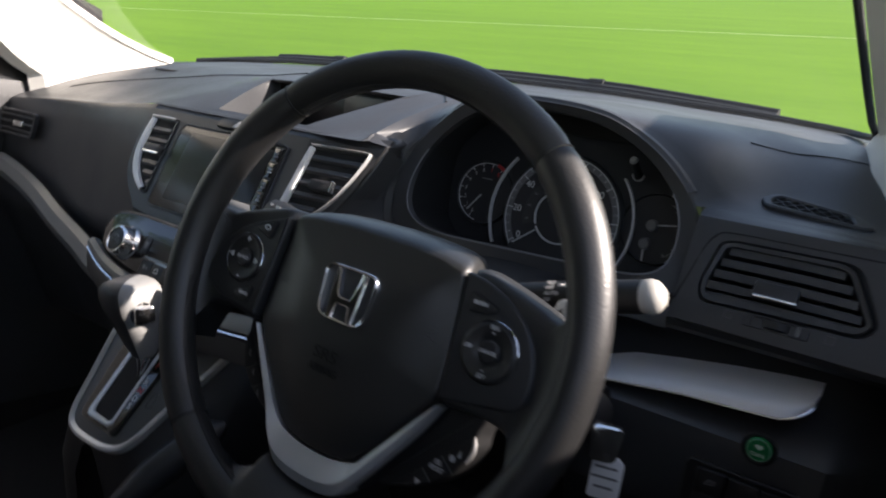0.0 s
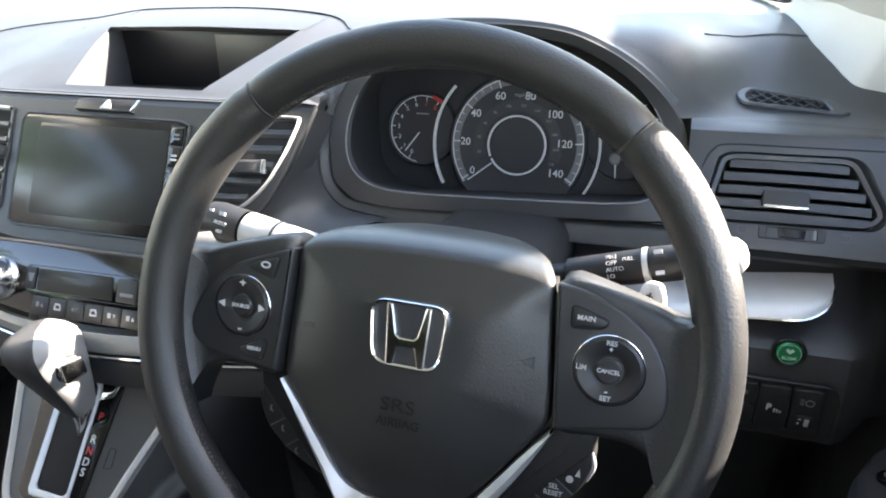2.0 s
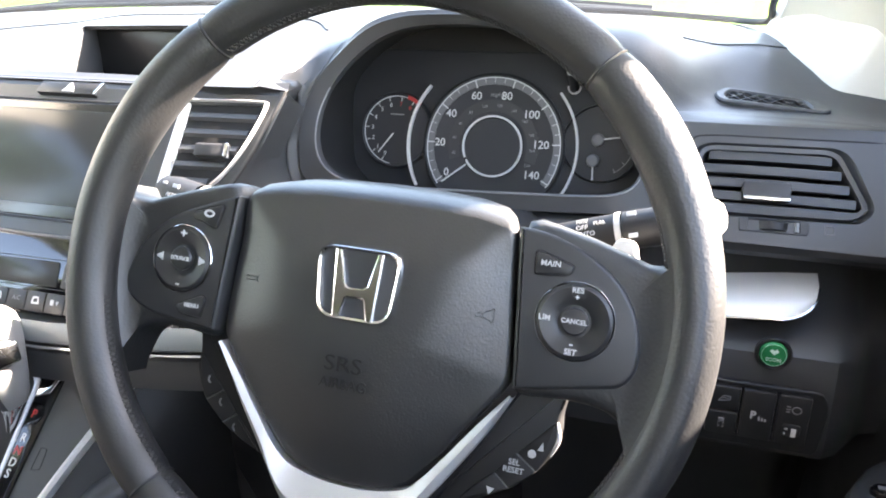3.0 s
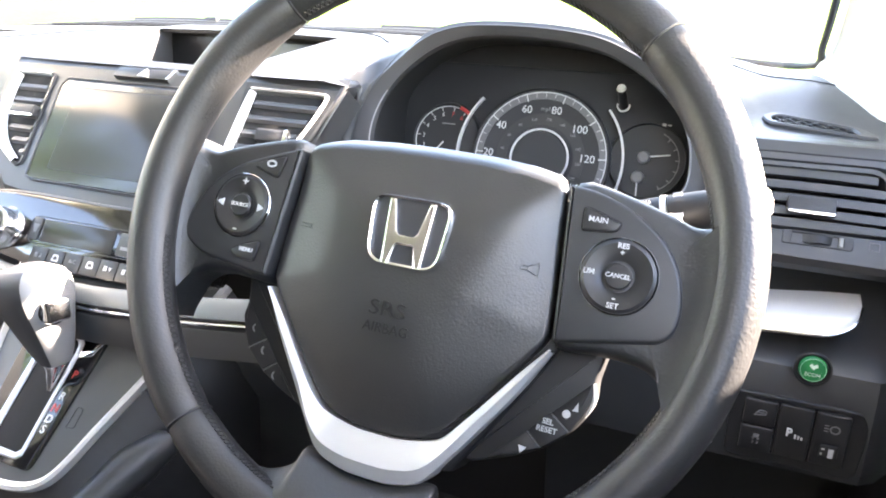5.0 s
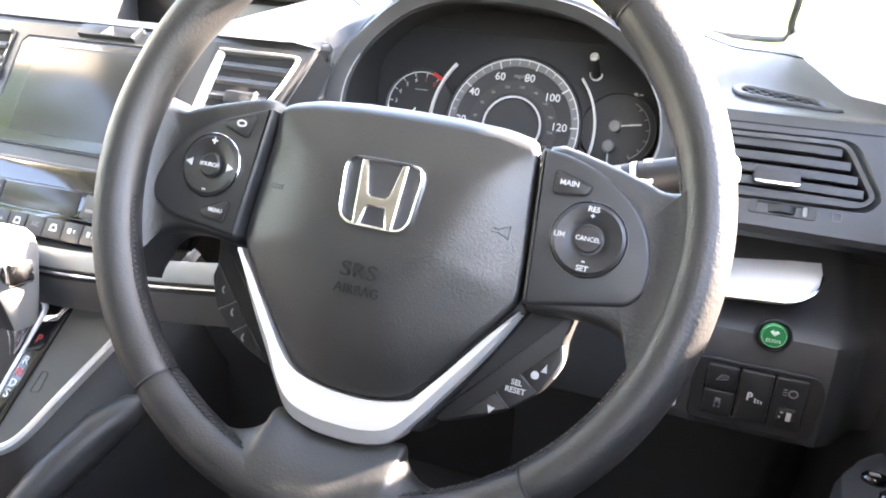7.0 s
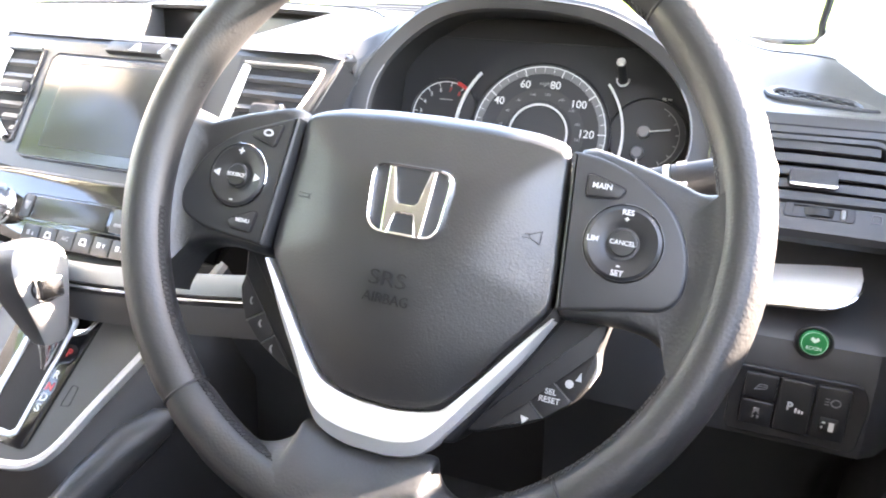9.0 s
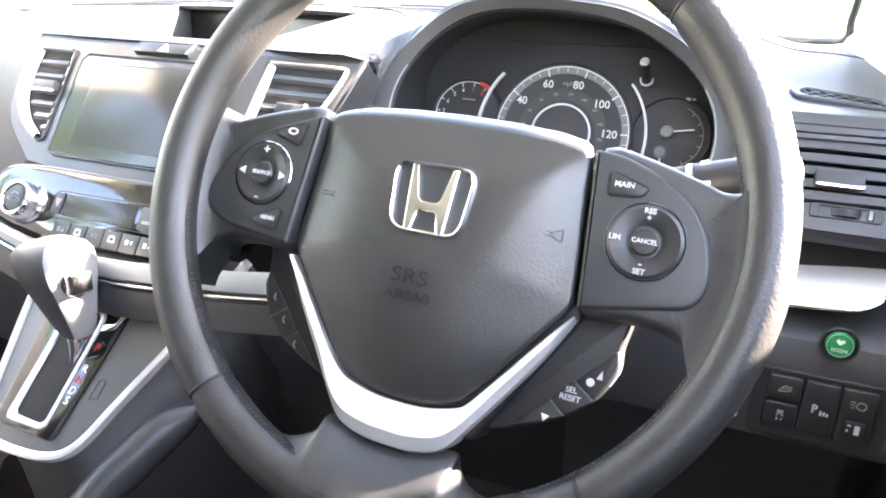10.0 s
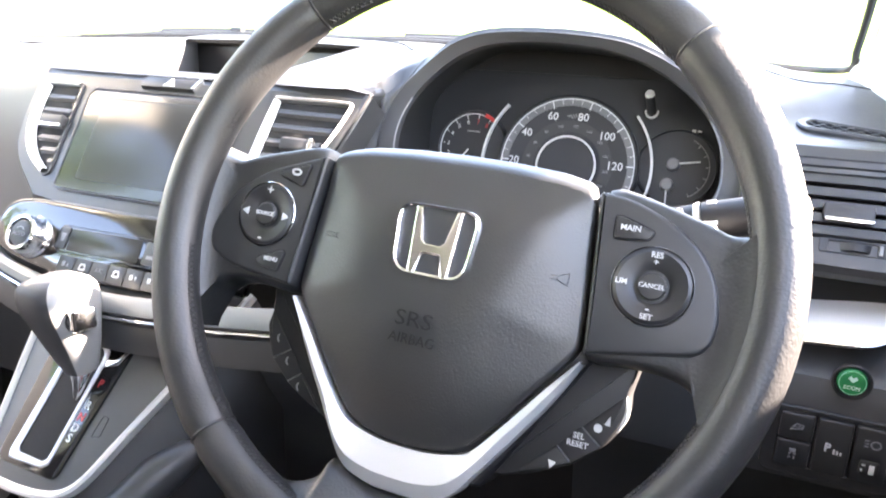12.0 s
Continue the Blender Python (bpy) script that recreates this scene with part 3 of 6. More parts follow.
dpart("upper_pad", grid(top_sheet(np.linspace(-1.115, -0.54, 24), TS)), DASH, "dark grey soft pad over the passenger side")
# centre: rings from the recess edge out to the border
X0, X1 = -0.54, -0.195
inner, outer = [], []
NS = 14
for k in range(NS):      # front
    f = k / NS
    inner.append((XC + lerp(-1, 1, f) * recess_half(RECESS_Y0), RECESS_Y0)); outer.append((lerp(X0, X1, f), None, 0))
for k in range(NS):      # right
    f = k / NS
    y = lerp(RECESS_Y0, RECESS_Y1, f)
    inner.append((XC + recess_half(y), y)); outer.append((X1, f, 1))
for k in range(NS):      # back
    f = k / NS
    inner.append((XC + lerp(1, -1, f) * recess_half(RECESS_Y1), RECESS_Y1)); outer.append((lerp(X1, X0, f), None, 2))
for k in range(NS):      # left
    f = k / NS
    y = lerp(RECESS_Y1, RECESS_Y0, f)
    inner.append((XC - recess_half(y), y)); outer.append((X0, 1 - f, 1))
rings = []
for s in [0, 0.04, 0.12, 0.25, 0.4, 0.55, 0.7, 0.85, 1.0]:
    ring = []
    for (ix, iy), (ox, f, side) in zip(inner, outer):
        fy, by = top_front(ox)[0], base_y(ox)
        oy = fy if side == 0 else by if side == 2 else lerp(fy, by, f)
        x, y = lerp(ix, ox, s), lerp(iy, oy, s)
        ring.append((x, y, top_z(x, y)))
    rings.append(ring)
dpart("display_hood", grid(rings, True), DASH, "raised hood round the centre display")
# recess walls and display
rim_loop = rings[0]
deep = []
for k in range(4 * NS):
    side, f = divmod(k, NS)
    f /= NS
    hx, zb, zt = 0.119, 1.056, 1.121
    deep.append(((XC + lerp(-hx, hx, f), 0.3735, zb), (XC + hx, 0.3735, lerp(zb, zt, f)), (XC + lerp(hx, -hx, f), 0.3735, zt), (XC - hx, 0.3735, lerp(zt, zb, f)))[side])
soft = [(x, y + 0.001, z - 0.004) for x, y, z in rim_loop]
# walls blackened to carry the recess's shade; the sunlit cheek keeps dash grey
for name, ks, mat in (("shaded_recess", range(0, 3 * NS + 1), DARK), ("recess_cheek", list(range(3 * NS, 4 * NS)) + [0], DASH)):
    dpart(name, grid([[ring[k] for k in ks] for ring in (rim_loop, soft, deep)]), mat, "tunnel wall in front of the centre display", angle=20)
display = thing("centre_display", pose(XC, 0.374, 1.086, 84, 0, 0), "unlit dark centre information display deep under its hood", "display")
part("casing", box(-0.128, 0.128, -0.034, 0.040, -0.010, -0.001, 0.002), DARK, display)
part("glass", box(-0.122, 0.122, -0.029, 0.034, -0.001, 0.001, 0.001), PANE, display, "glossy unlit display glass")
# lighter grey stands in for a reflection on half of the unlit glass
part("mirrored_half", box(0.004, 0.116, -0.024, 0.030, 0.0012, 0.0018, 0.0004), material("display_reflection_grey", (0.040, 0.040, 0.037), 0.35, vary=0.1), display, "grey half painting a reflection on the display glass")

# driver's side: top from the hood to the pillar
dpart("upper_pad", grid(top_sheet([-0.195, -0.1895, -0.184] + list(np.linspace(-0.178, 0.137, 44)) + list(np.linspace(0.137, 0.36, 18)[1:]), TS)), DASH, "dark grey pad over the instruments", angle=50)
rear_seam = [Vector((x, y, top_z(x, y) + 0.0003)) for x, y in smooth_line([(-0.96, 0.32), (-0.85, 0.345), (-0.71, 0.378), (-0.648, 0.406), (-0.50, 0.438), (-0.337, 0.440), (-0.233, 0.411), (-0.195, 0.374)], 8)]
dpart("pad_seam", tube(rear_seam, 0.0010, 6), DARK, "thin dark seam in the dash top")
crease = [Vector((x, y, top_z(x, y) + 0.0004)) for x, y in smooth_line([(0.150, 0.400), (0.170, 0.424), (0.195, 0.446), (0.222, 0.463), (0.250, 0.474)], 6)]
dpart("pad_seam", tube(crease, 0.0006, 6), DASH, "thin dark seam in the dash top")
lip = [p + Vector((0, 0.004, -0.003)) for p in ARCH_LINE if p.z > (1.098 if p.x < 0 else 1.080)]
dpart("hood_edge", tube(lip, [0.006 * min(1.0, 0.15 + k / 7) for k in range(len(lip))], 8), DASH)

# instrument tunnel: loops from the hood lip to the dial plate
FOOT = [(0.147, 0.258, 1.006), (0.138, 0.248, 0.999), (0.10, 0.246, 0.997), (0.03, 0.245, 0.994), (-0.05, 0.244, 0.9915), (-0.118, 0.244, 0.9895), (-0.150, 0.245, 0.9935), (-0.1715, 0.250, 1.010)]
OUT_LOOP = resample([tuple(p) for p in ARCH_LINE] + FOOT, 96)


def shrink(loop, dx, up, dn, y):
    cx, cz = -0.02, 1.065
    out = []
    for p in loop:
        vx, vz = p.x - cx, p.z - cz
        out.append((cx + vx * (1 - dx), y(p) , cz + (vz * (1 - up) if vz > 0 else vz * (1 - dn))))
    return out


t1 = shrink(OUT_LOOP, 0.010, 0.02, 0.02, lambda p: p.y - 0.003)
def eased(loop, times):
    """Rounds the corners of a closed loop."""
    pts = [Vector(p) for p in loop]
    for _ in range(times):
        pts = [(pts[k - 1] + pts[k] * 2 + pts[(k + 1) % len(pts)]) / 4 for k in range(len(pts))]
    return [tuple(p) for p in pts]


t2 = eased(shrink(OUT_LOOP, 0.095, 0.12, 0.20, lambda p: p.y + 0.001), 10)
t3 = eased(shrink(OUT_LOOP, 0.105, 0.15, 0.19, lambda p: p.y + 0.008), 10)
t4 = shrink(OUT_LOOP, 0.10, 0.22, -0.20, lambda p: 0.340 + 0.3 * (p.z - 1.03))
dpart("hood_rim", grid([[tuple(p) for p in OUT_LOOP], t1, t2, t3], True), PANEL, "smooth grey band round the instruments")
t5 = [(x, y + 0.008, z) for x, y, z in t4]
dpart("instrument_tunnel", loops([t3, t4, t5], False, True), DARK, "black tunnel walls in front of the dials")
line_path = [Vector(p) for p in t2]
low = sorted([k for k in range(96) if t2[k][2] < 1.085], key=lambda k: k)
chain = line_path[low[0]:low[-1] + 1] if low[-1] - low[0] + 1 == len(low) else [line_path[k % 96] for k in range(low[[low[j + 1] - low[j] > 1 for j in range(len(low) - 1)].index(True) + 1], low[[low[j + 1] - low[j] > 1 for j in range(len(low) - 1)].index(True)] + 97)]
dpart("rim_line", tube(chain, 0.0008, 6), GREYPRINT, "thin pale line round the instruments")

# ---- instruments ----
cluster = thing("instrument_cluster", pose(-0.0125, 0.337, 1.024, 90 - 16.7, 0, 0), "black analogue instrument cluster with speedometer and rev counter", "instrument cluster")
part("back_plate", box(-0.15, 0.14, -0.06, 0.09, -0.016, -0.006, 0.002), DIAL, cluster)


def ticks(r0, r1, angles, w, z):
    bms = []
    for a in angles:
        bms.append(moved(box(r0, r1, -w / 2, w / 2, z, z + 0.0004, 0.0001), Matrix.Rotation(radians(a), 4, "Z")))
    return join(*bms)


def dial_angle(v):
    return 214 - 1.745 * v


speedo = part("speedometer_face", lathe([(0.0, 0.0), (0.062, 0.0), (0.067, 0.002), (0.069, 0.0), (0.069, -0.006)], 64), DIAL, cluster, "black speedometer face")
part("outer_band", arc_band(0.0582, 0.0645, -33, 217, 0.0004, 0.0012), DIALRING, speedo, "grey scale band")
part("outer_line", arc_band(0.0642, 0.0652, -33, 217, 0.0008, 0.0018), WHITE, speedo)
for v in range(0, 141, 5):
    long = v % 20 == 0
    part("tick", ticks(0.0570 if long else 0.0600, 0.0645, [dial_angle(v)], 0.0011 if long else 0.0005, 0.0012), WHITE, speedo)
part("inner_ring", arc_band(0.0275, 0.0292, -150, 205, 0.0008, 0.0030, 48), WHITE, speedo, "pale ring round the dark centre")
part("inner_face", lathe([(0.0, 0.0016), (0.0265, 0.0016), (0.027, 0.0006)], 40), DIAL, speedo)
part("mid_band", arc_band(0.0330, 0.0440, -20, 200, 0.0003, 0.0006), material("dial_mid_band", (0.028, 0.028, 0.03), 0.5), speedo)
for v in range(0, 141, 20):
    a = radians(dial_angle(v))
    t = writing(str(v), 0.0105, 0.0002, 0.0001)
    part("numeral", moved(t, Matrix.Translation((0.0492 * math.cos(a) - 0.0028, 0.0492 * math.sin(a), 0.0012))), WHITE, speedo, smooth=False)
for v in range(20, 221, 20):
    a = radians(214 - 1.745 * v / 1.609)
    t = writing(str(v), 0.0038, 0.0001)
    part("small_numeral", moved(t, Matrix.Translation((0.0385 * math.cos(a), 0.0385 * math.sin(a), 0.0012))), GREYPRINT, speedo, smooth=False)
part("unit_text", moved(writing("mph", 0.006, 0.0001), Matrix.Translation((0, 0.0485, 0.0012))), GREYPRINT, speedo, smooth=False)
a = dial_angle(0) + 4
part("needle", moved(box(0.030, 0.060, -0.0007, 0.0007, 0.003, 0.0042, 0.0003), Matrix.Rotation(radians(a), 4, "Z")), WHITE, speedo, "white speed needle at zero")
for a0, a1, r in ((140, 210, 0.0838), (-32, 41, 0.0790)):
    part("dial_arc", arc_band(r, r + 0.0022, a0, a1, -0.002, 0.0025, 30), WHITE, cluster, "pale curved bar beside the speedometer")
tacho = part("rev_counter_face", moved(lathe([(0.0, -0.001), (0.034, -0.001), (0.036, 0.001), (0.038, -0.004)], 48), Matrix.Translation((-0.0995, 0.0100, -0.002))), DIAL, cluster, "black rev counter face")
tp = Matrix.Translation((-0.0995, 0.0100, -0.002))
part("outer_line", moved(arc_band(0.0330, 0.0338, 60, 262, -0.0004, 0.0004), tp), WHITE, tacho)
part("red_zone", moved(arc_band(0.0325, 0.0362, 47, 72, -0.0002, 0.0012), tp), RED, tacho, "red limit band")
for v in range(0, 9):
    part("tick", moved(ticks(0.029, 0.033, [246 - 23.3 * v], 0.0008, -0.0004), tp), WHITE, tacho)
for v in range(0, 9):
    a = radians(246 - 23.3 * v)
    part("numeral", moved(writing(str(v), 0.0062, 0.0001), tp @ Matrix.Translation((0.0255 * math.cos(a), 0.0255 * math.sin(a), -0.0003))), WHITE if v < 7 else RED, tacho, smooth=False)
part("needle", moved(box(0.004, 0.0285, -0.0006, 0.0006, 0.001, 0.002, 0.0003), tp @ Matrix.Rotation(radians(233), 4, "Z")), WHITE, tacho, "white needle at rest")
part("caption_bar", moved(box(-0.007, 0.007, 0.0150, 0.0162, -0.0004, -0.0001, 0.0001), tp), GREYPRINT, tacho)
gp = Matrix.Translation((0.1010, 0.0090, -0.002))
gauges = part("fuel_gauge_face", moved(lathe([(0.0, -0.001), (0.034, -0.001), (0.0350, 0.0012), (0.0362, -0.004)], 48), gp), DIAL, cluster, "black fuel and temperature gauge face")
part("scale_line", moved(arc_band(0.0285, 0.0292, -62, 66, -0.0004, 0.0004), gp), GREYPRINT, gauges)
for a in (-60, -38, -16, 6, 28, 50):
    part("tick", moved(ticks(0.0255, 0.0285, [a], 0.0009, -0.0004), gp), GREYPRINT, gauges)
for hx, hy, turn, n in ((-0.003, 0.003, 10, 0.024), (-0.006, -0.016, -86, 0.018)):
    hub = gp @ Matrix.Translation((hx, hy, 0))
    part("needle_hub", moved(lathe([(0.0062, -0.001), (0.0058, 0.0030), (0.0045, 0.0042), (0.0, 0.0046)], 24), hub), DIALRING, gauges, "grey needle hub")
    part("needle", moved(box(0.004, n, -0.0007, 0.0007, 0.0022, 0.0032, 0.0003), hub @ Matrix.Rotation(radians(turn), 4, "Z")), WHITE, gauges)
part("pump_symbol", moved(join(box(0.0090, 0.0125, 0.0330, 0.0362, -0.0006, 0.0002, 0.0001), box(0.0138, 0.0175, 0.0342, 0.0356, -0.0006, 0.0002, 0.0001)), gp), WHITE, gauges)
trip = part("trip_stalk", tube([(0.0725, 0.0570, -0.004), (0.0715, 0.0630, 0.006), (0.0703, 0.0700, 0.0165)], 0.0042, 16), DARK, cluster, "black trip reset stalk")
part("stalk_tip", tube([(0.0703, 0.0698, 0.0163), (0.0701, 0.0712, 0.0186)], [0.0044, 0.0036], 16), WHITE, trip, "pale tip of the reset stalk")
part("stalk_ring", moved(arc_band(0.0050, 0.0062, 170, 370, -0.003, 0.0008, 20), Matrix.Translation((0.0722, 0.0585, 0))), WHITE, trip, "pale ring at the foot of the stalk")

# ---- driver's face panel with its vent ----
RF = Matrix.Translation((0.228, 0.2545, 1.030)) @ Matrix.Rotation(radians(90 - 31), 4, "X")   # local x right, y up the face, z to the driver
VENT_OUT = rounded([(-0.066, -0.012), (-0.061, -0.026), (0.054, -0.024), (0.064, -0.014), (0.042, 0.026), (0.034, 0.030), (-0.050, 0.029), (-0.058, 0.025)], 0.008, 4)
FACE_OUT = [(-0.083, -0.046), (0.118, -0.048), (0.118, 0.046), (-0.083, 0.046)]
fo = resample(FACE_OUT, 64)
vo = resample(VENT_OUT, 64)
# start both loops at their lower left corner
vo = vo[vo.index(min(vo, key=lambda p: p.x + p.y)):] + vo[:vo.index(min(vo, key=lambda p: p.x + p.y))]
face_rows = [[(p.x, p.y, 0) for p in fo], [(*lerp(a, b, 0.5), 0.001) for a, b in zip(fo, vo)], [(*lerp(a, b, 0.93), 0.0) for a, b in zip(fo, vo)], [(p.x, p.y, -0.004) for p in vo]]
dpart("face_panel", moved(grid(face_rows, True), RF), PANEL, "grey face panel round the driver's air vent")
# fillet from the face up to the ledge, and the lip beneath
fillet = [[RF @ Vector((x, 0.046, 0)), RF @ Vector((x, 0.050, -0.004)), Vector((x + 0.228, *top_front(max(0.1375, x + 0.228)))) + Vector((0, -0.010, -0.001)), Vector((x + 0.228, *top_front(max(0.1375, x + 0.228))))] for x in np.linspace(-0.083, 0.118, 16)]
groove = [RF @ Vector((x, y, 0.0002)) for x, y in smooth_line([(-0.082, -0.030), (-0.0755, -0.004), (-0.0705, 0.0180), (-0.0640, 0.0310), (-0.0520, 0.0356), (0.0, 0.0362), (0.117, 0.0368)], 6)]
dpart("panel_groove", tube(groove, 0.0009, 6), VOID, "thin dark joint round the vent panel")
dpart("ledge", grid(fillet), DASH, "narrow ledge over the driver's vent")
# black instead of panel grey, so the gap's shade sits in the colour
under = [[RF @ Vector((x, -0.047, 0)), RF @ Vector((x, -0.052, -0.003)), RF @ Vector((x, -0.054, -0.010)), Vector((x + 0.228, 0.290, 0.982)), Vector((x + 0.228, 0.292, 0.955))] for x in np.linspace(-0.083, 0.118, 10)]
dpart("under_lip", grid(under), DARK, "underside in black, painting the shadow gap below the face panel")


vent = thing("air_vent", RF, "black slatted driver's air vent with chrome adjuster", "air vent", "dashboard air vents")
part("frame", grid([[(p.x, p.y, -0.003) for p in vo], [(*p, 0.0012) for p in inset(vo, 0.0012)], [(*p, 0.0006) for p in inset(vo, 0.0045)], [(*p, -0.012) for p in inset(vo, 0.0058)], [(*p, -0.045) for p in inset(vo, 0.007)]], True), PANEL, vent)
# near-black back wall carries the shade deep in the duct
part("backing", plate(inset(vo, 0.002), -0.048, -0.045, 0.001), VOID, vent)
for y, x0, x1 in ((0.0210, -0.050, 0.036), (0.0105, -0.054, 0.043), (0.0000, -0.057, 0.049), (-0.0105, -0.060, 0.054), (-0.0198, -0.058, 0.055)):
    rows = [[(lerp(x0, x1, f), y + dy + 0.0006 * math.sin(math.pi * f), dz) for dy, dz in ((0.0030, -0.002), (0.0042, -0.005), (0.0066, -0.026), (0.0040, -0.026), (-0.0038, -0.005), (-0.0034, -0.002))] for f in np.linspace(0, 1, 7)]
    part("slat", loops(rows, True, True), PANEL, vent)
lever = part("adjuster", box(-0.024, 0.0095, -0.0120, 0.0010, -0.006, 0.0040, 0.0015), KNOBDARK, vent)
part("chrome_edge", box(-0.0235, 0.0095, -0.0134, -0.0106, 0.0005, 0.0048, 0.0010), CHROME, lever, "chrome strip")
SYMBOL = material("faint_symbol", (0.09, 0.09, 0.09), 0.5)
wheelbox = thing("vent_thumbwheel", RF @ Matrix.Translation((-0.0005, -0.0320, 0.0005)), "ribbed black vent thumbwheel in a chrome-edged slot", "thumbwheel")
part("slot", frame_plate(rounded([(-0.024, -0.0055), (0.024, -0.0055), (0.024, 0.0055), (-0.024, 0.0055)], 0.002), rounded([(-0.018, -0.004), (0.018, -0.004), (0.018, 0.004), (-0.018, 0.004)], 0.001), -0.001, 0.0012, 0.0004), KNOBDARK, wheelbox)
part("wheel", moved(lathe([(0.012, -0.0036), (0.0145, -0.003), (0.0145, 0.003), (0.012, 0.0036)], 40), Matrix.Translation((0, 0, -0.0105)) @ Matrix.Rotation(radians(90), 4, "X")), DARK, wheelbox)
part("chrome_tip", box(0.0145, 0.0175, -0.0038, 0.0038, 0.0, 0.0022, 0.0005), SHADED_SILVER, wheelbox, "silver end piece")
for x in (-0.036, 0.038):
    part("symbol", frame_plate(rounded([(x - 0.0035, -0.0035), (x + 0.0035, -0.0035), (x + 0.0035, 0.0035), (x - 0.0035, 0.0035)], 0.0008), rounded([(x - 0.0025, -0.0025), (x + 0.0025, -0.0025), (x + 0.0025, 0.0025), (x - 0.0025, 0.0025)], 0.0005), 0.0, 0.0006, 0.0001), SYMBOL, wheelbox)

# demister grille by the pillar
ga, gb = Vector((0.187, 0.348, 0)), Vector((0.260, 0.345, 0))
ga.z, gb.z = top_z(ga.x, ga.y), top_z(gb.x, gb.y)
slope = Vector((0, 0.02, top_z(0.22, 0.361) - top_z(0.22, 0.341))).normalized()
gx = (gb - ga).normalized()
gn = gx.cross(slope).normalized()
gm = Matrix((gx, gn.cross(gx), gn)).transposed().to_4x4()
gm = gm @ Matrix.Rotation(radians(4), 4, "Z")
gm.translation = (ga + gb) / 2 + gn * 0.0005
grille = thing("demister_grille", gm, "black latticed side window demister outlet", "air vent", "dashboard air vents")
go_ = rounded([(-0.045, 0.000), (-0.040, -0.0145), (0.042, -0.0140), (0.050, -0.008), (0.036, 0.010), (-0.036, 0.0165)], 0.006, 4)
gi_ = rounded([(-0.036, 0.000), (-0.033, -0.0100), (0.034, -0.0100), (0.028, 0.0060), (-0.030, 0.0115)], 0.004, 4)
part("frame", frame_plate(go_, gi_, -0.004, 0.003, 0.0015), DASH, grille)
# near-black sheet paints the shade under the lattice
part("backing", plate(gi_, -0.003, -0.0015, 0.0005), VOID, grille)
for k in range(6):
    x = -0.028 + 0.0112 * k
    for sgn in (1, -1):
        bar = moved(box(-0.0140, 0.0140, -0.00045, 0.00045, 0.0, 0.0016, 0.0002), Matrix.Translation((x, 0.0005, 0)) @ Matrix.Rotation(radians(sgn * 47), 4, "Z"))
        part("lattice_bar", bar, PANEL, grille)

# silver inlay and lower panel on the driver's side
inlay = thing("silver_inlay", pose(0.16, 0.23, 0.95), "brushed satin silver inlay strip under the driver's vent", "trim strip", "silver dash inlays")
II = inlay.matrix_world.inverted()
rows = []
for x in list(np.linspace(0.02, 0.242, 20)) + list(np.linspace(0.245, 0.2685, 12)):
    end = max(0.0, min(1.0, (x - 0.236) / 0.0325))
    end = 1 - math.sqrt(max(0.0, 1 - end ** 2.2))
    top = line([(0.02, 0.912), (0.10, 0.9285), (0.156, 0.9395), (0.203, 0.9475), (0.246, 0.9530), (0.2755, 0.9555)], x)
    bot = lerp(line([(0.02, 0.905), (0.11, 0.920), (0.168, 0.9285), (0.21, 0.932), (0.25, 0.935), (0.2755, 0.937)], x), top - 0.003, end)
    yb = lerp(0.220, 0.246, end)
    mid = lerp(top, bot, 0.30)
    rows.append([(x, 0.262, top + 0.004), (x, 0.250, top), (x, lerp(0.250, yb, 0.72), mid), (x, lerp(0.250, yb, 0.92), lerp(mid, bot, 0.35)), (x, yb, bot + 0.002), (x, yb + 0.0015, bot - 0.0015), (x, yb + 0.01, bot - 0.003)])
part("strip", moved(grid(rows), II), LIT_SILVER, inlay)
part("chrome_line", moved(tube([Vector(r[4]) + Vector((0, -0.0004, -0.0012)) for r in rows], 0.0013, 6), II), CHROME, inlay, "bright chrome lower edge")
low_prof = [(0.290, 0.975), (0.280, 0.955), (0.250, 0.925), (0.226, 0.917), (0.213, 0.908), (0.211, 0.900), (0.209, 0.890), (0.207, 0.865), (0.205, 0.835), (0.208, 0.824), (0.222, 0.818), (0.30, 0.80), (0.36, 0.70), (0.42, 0.45)]
rows = [[(x, y + 0.05 * step(0.285, 0.33, x) + 0.0015, z) for y, z in low_prof] for x in (0.02, 0.05, 0.08, 0.11, 0.15, 0.19, 0.23, 0.27, 0.285, 0.297, 0.308, 0.32, 0.335, 0.36)]
dpart("lower_panel", grid(rows), PANEL, "dark lower panel with switches")

# ---- centre stack: local x across, y up the slope, z to the driver ----
SLOPE = math.degrees(math.atan2(0.088, 0.055))
ST = Matrix.Translation((XC, 0.204, 1.07)) @ Matrix.Rotation(radians(SLOPE), 4, "X")


LV_OUT = [(-0.1740, 0.0085), (-0.1780, -0.018), (-0.1770, -0.042), (-0.1700, -0.063), (-0.1560, -0.0800), (-0.139, -0.0915), (-0.127, -0.0955), (-0.1195, -0.092), (-0.1205, 0.0085)]
# panel round the head unit
left_edge = [(-0.190, 0.022), (-0.191, -0.040), (-0.178, -0.078), (-0.135, -0.118)]
right_edge = [(0.2080, 0.022), (0.2035, 0.006), (0.1905, -0.032), (0.1745, -0.064), (0.140, -0.114)]
po = [Vector(p) for p in smooth_line(left_edge, 8)] + [Vector(p) for p in smooth_line([(-0.135, -0.118), (-0.07, -0.1245), (0, -0.126), (0.07, -0.1245), (0.135, -0.118)], 6)][1:-1] + [Vector(p) for p in reversed(smooth_line(right_edge, 8))]
TURN_X = 0.106
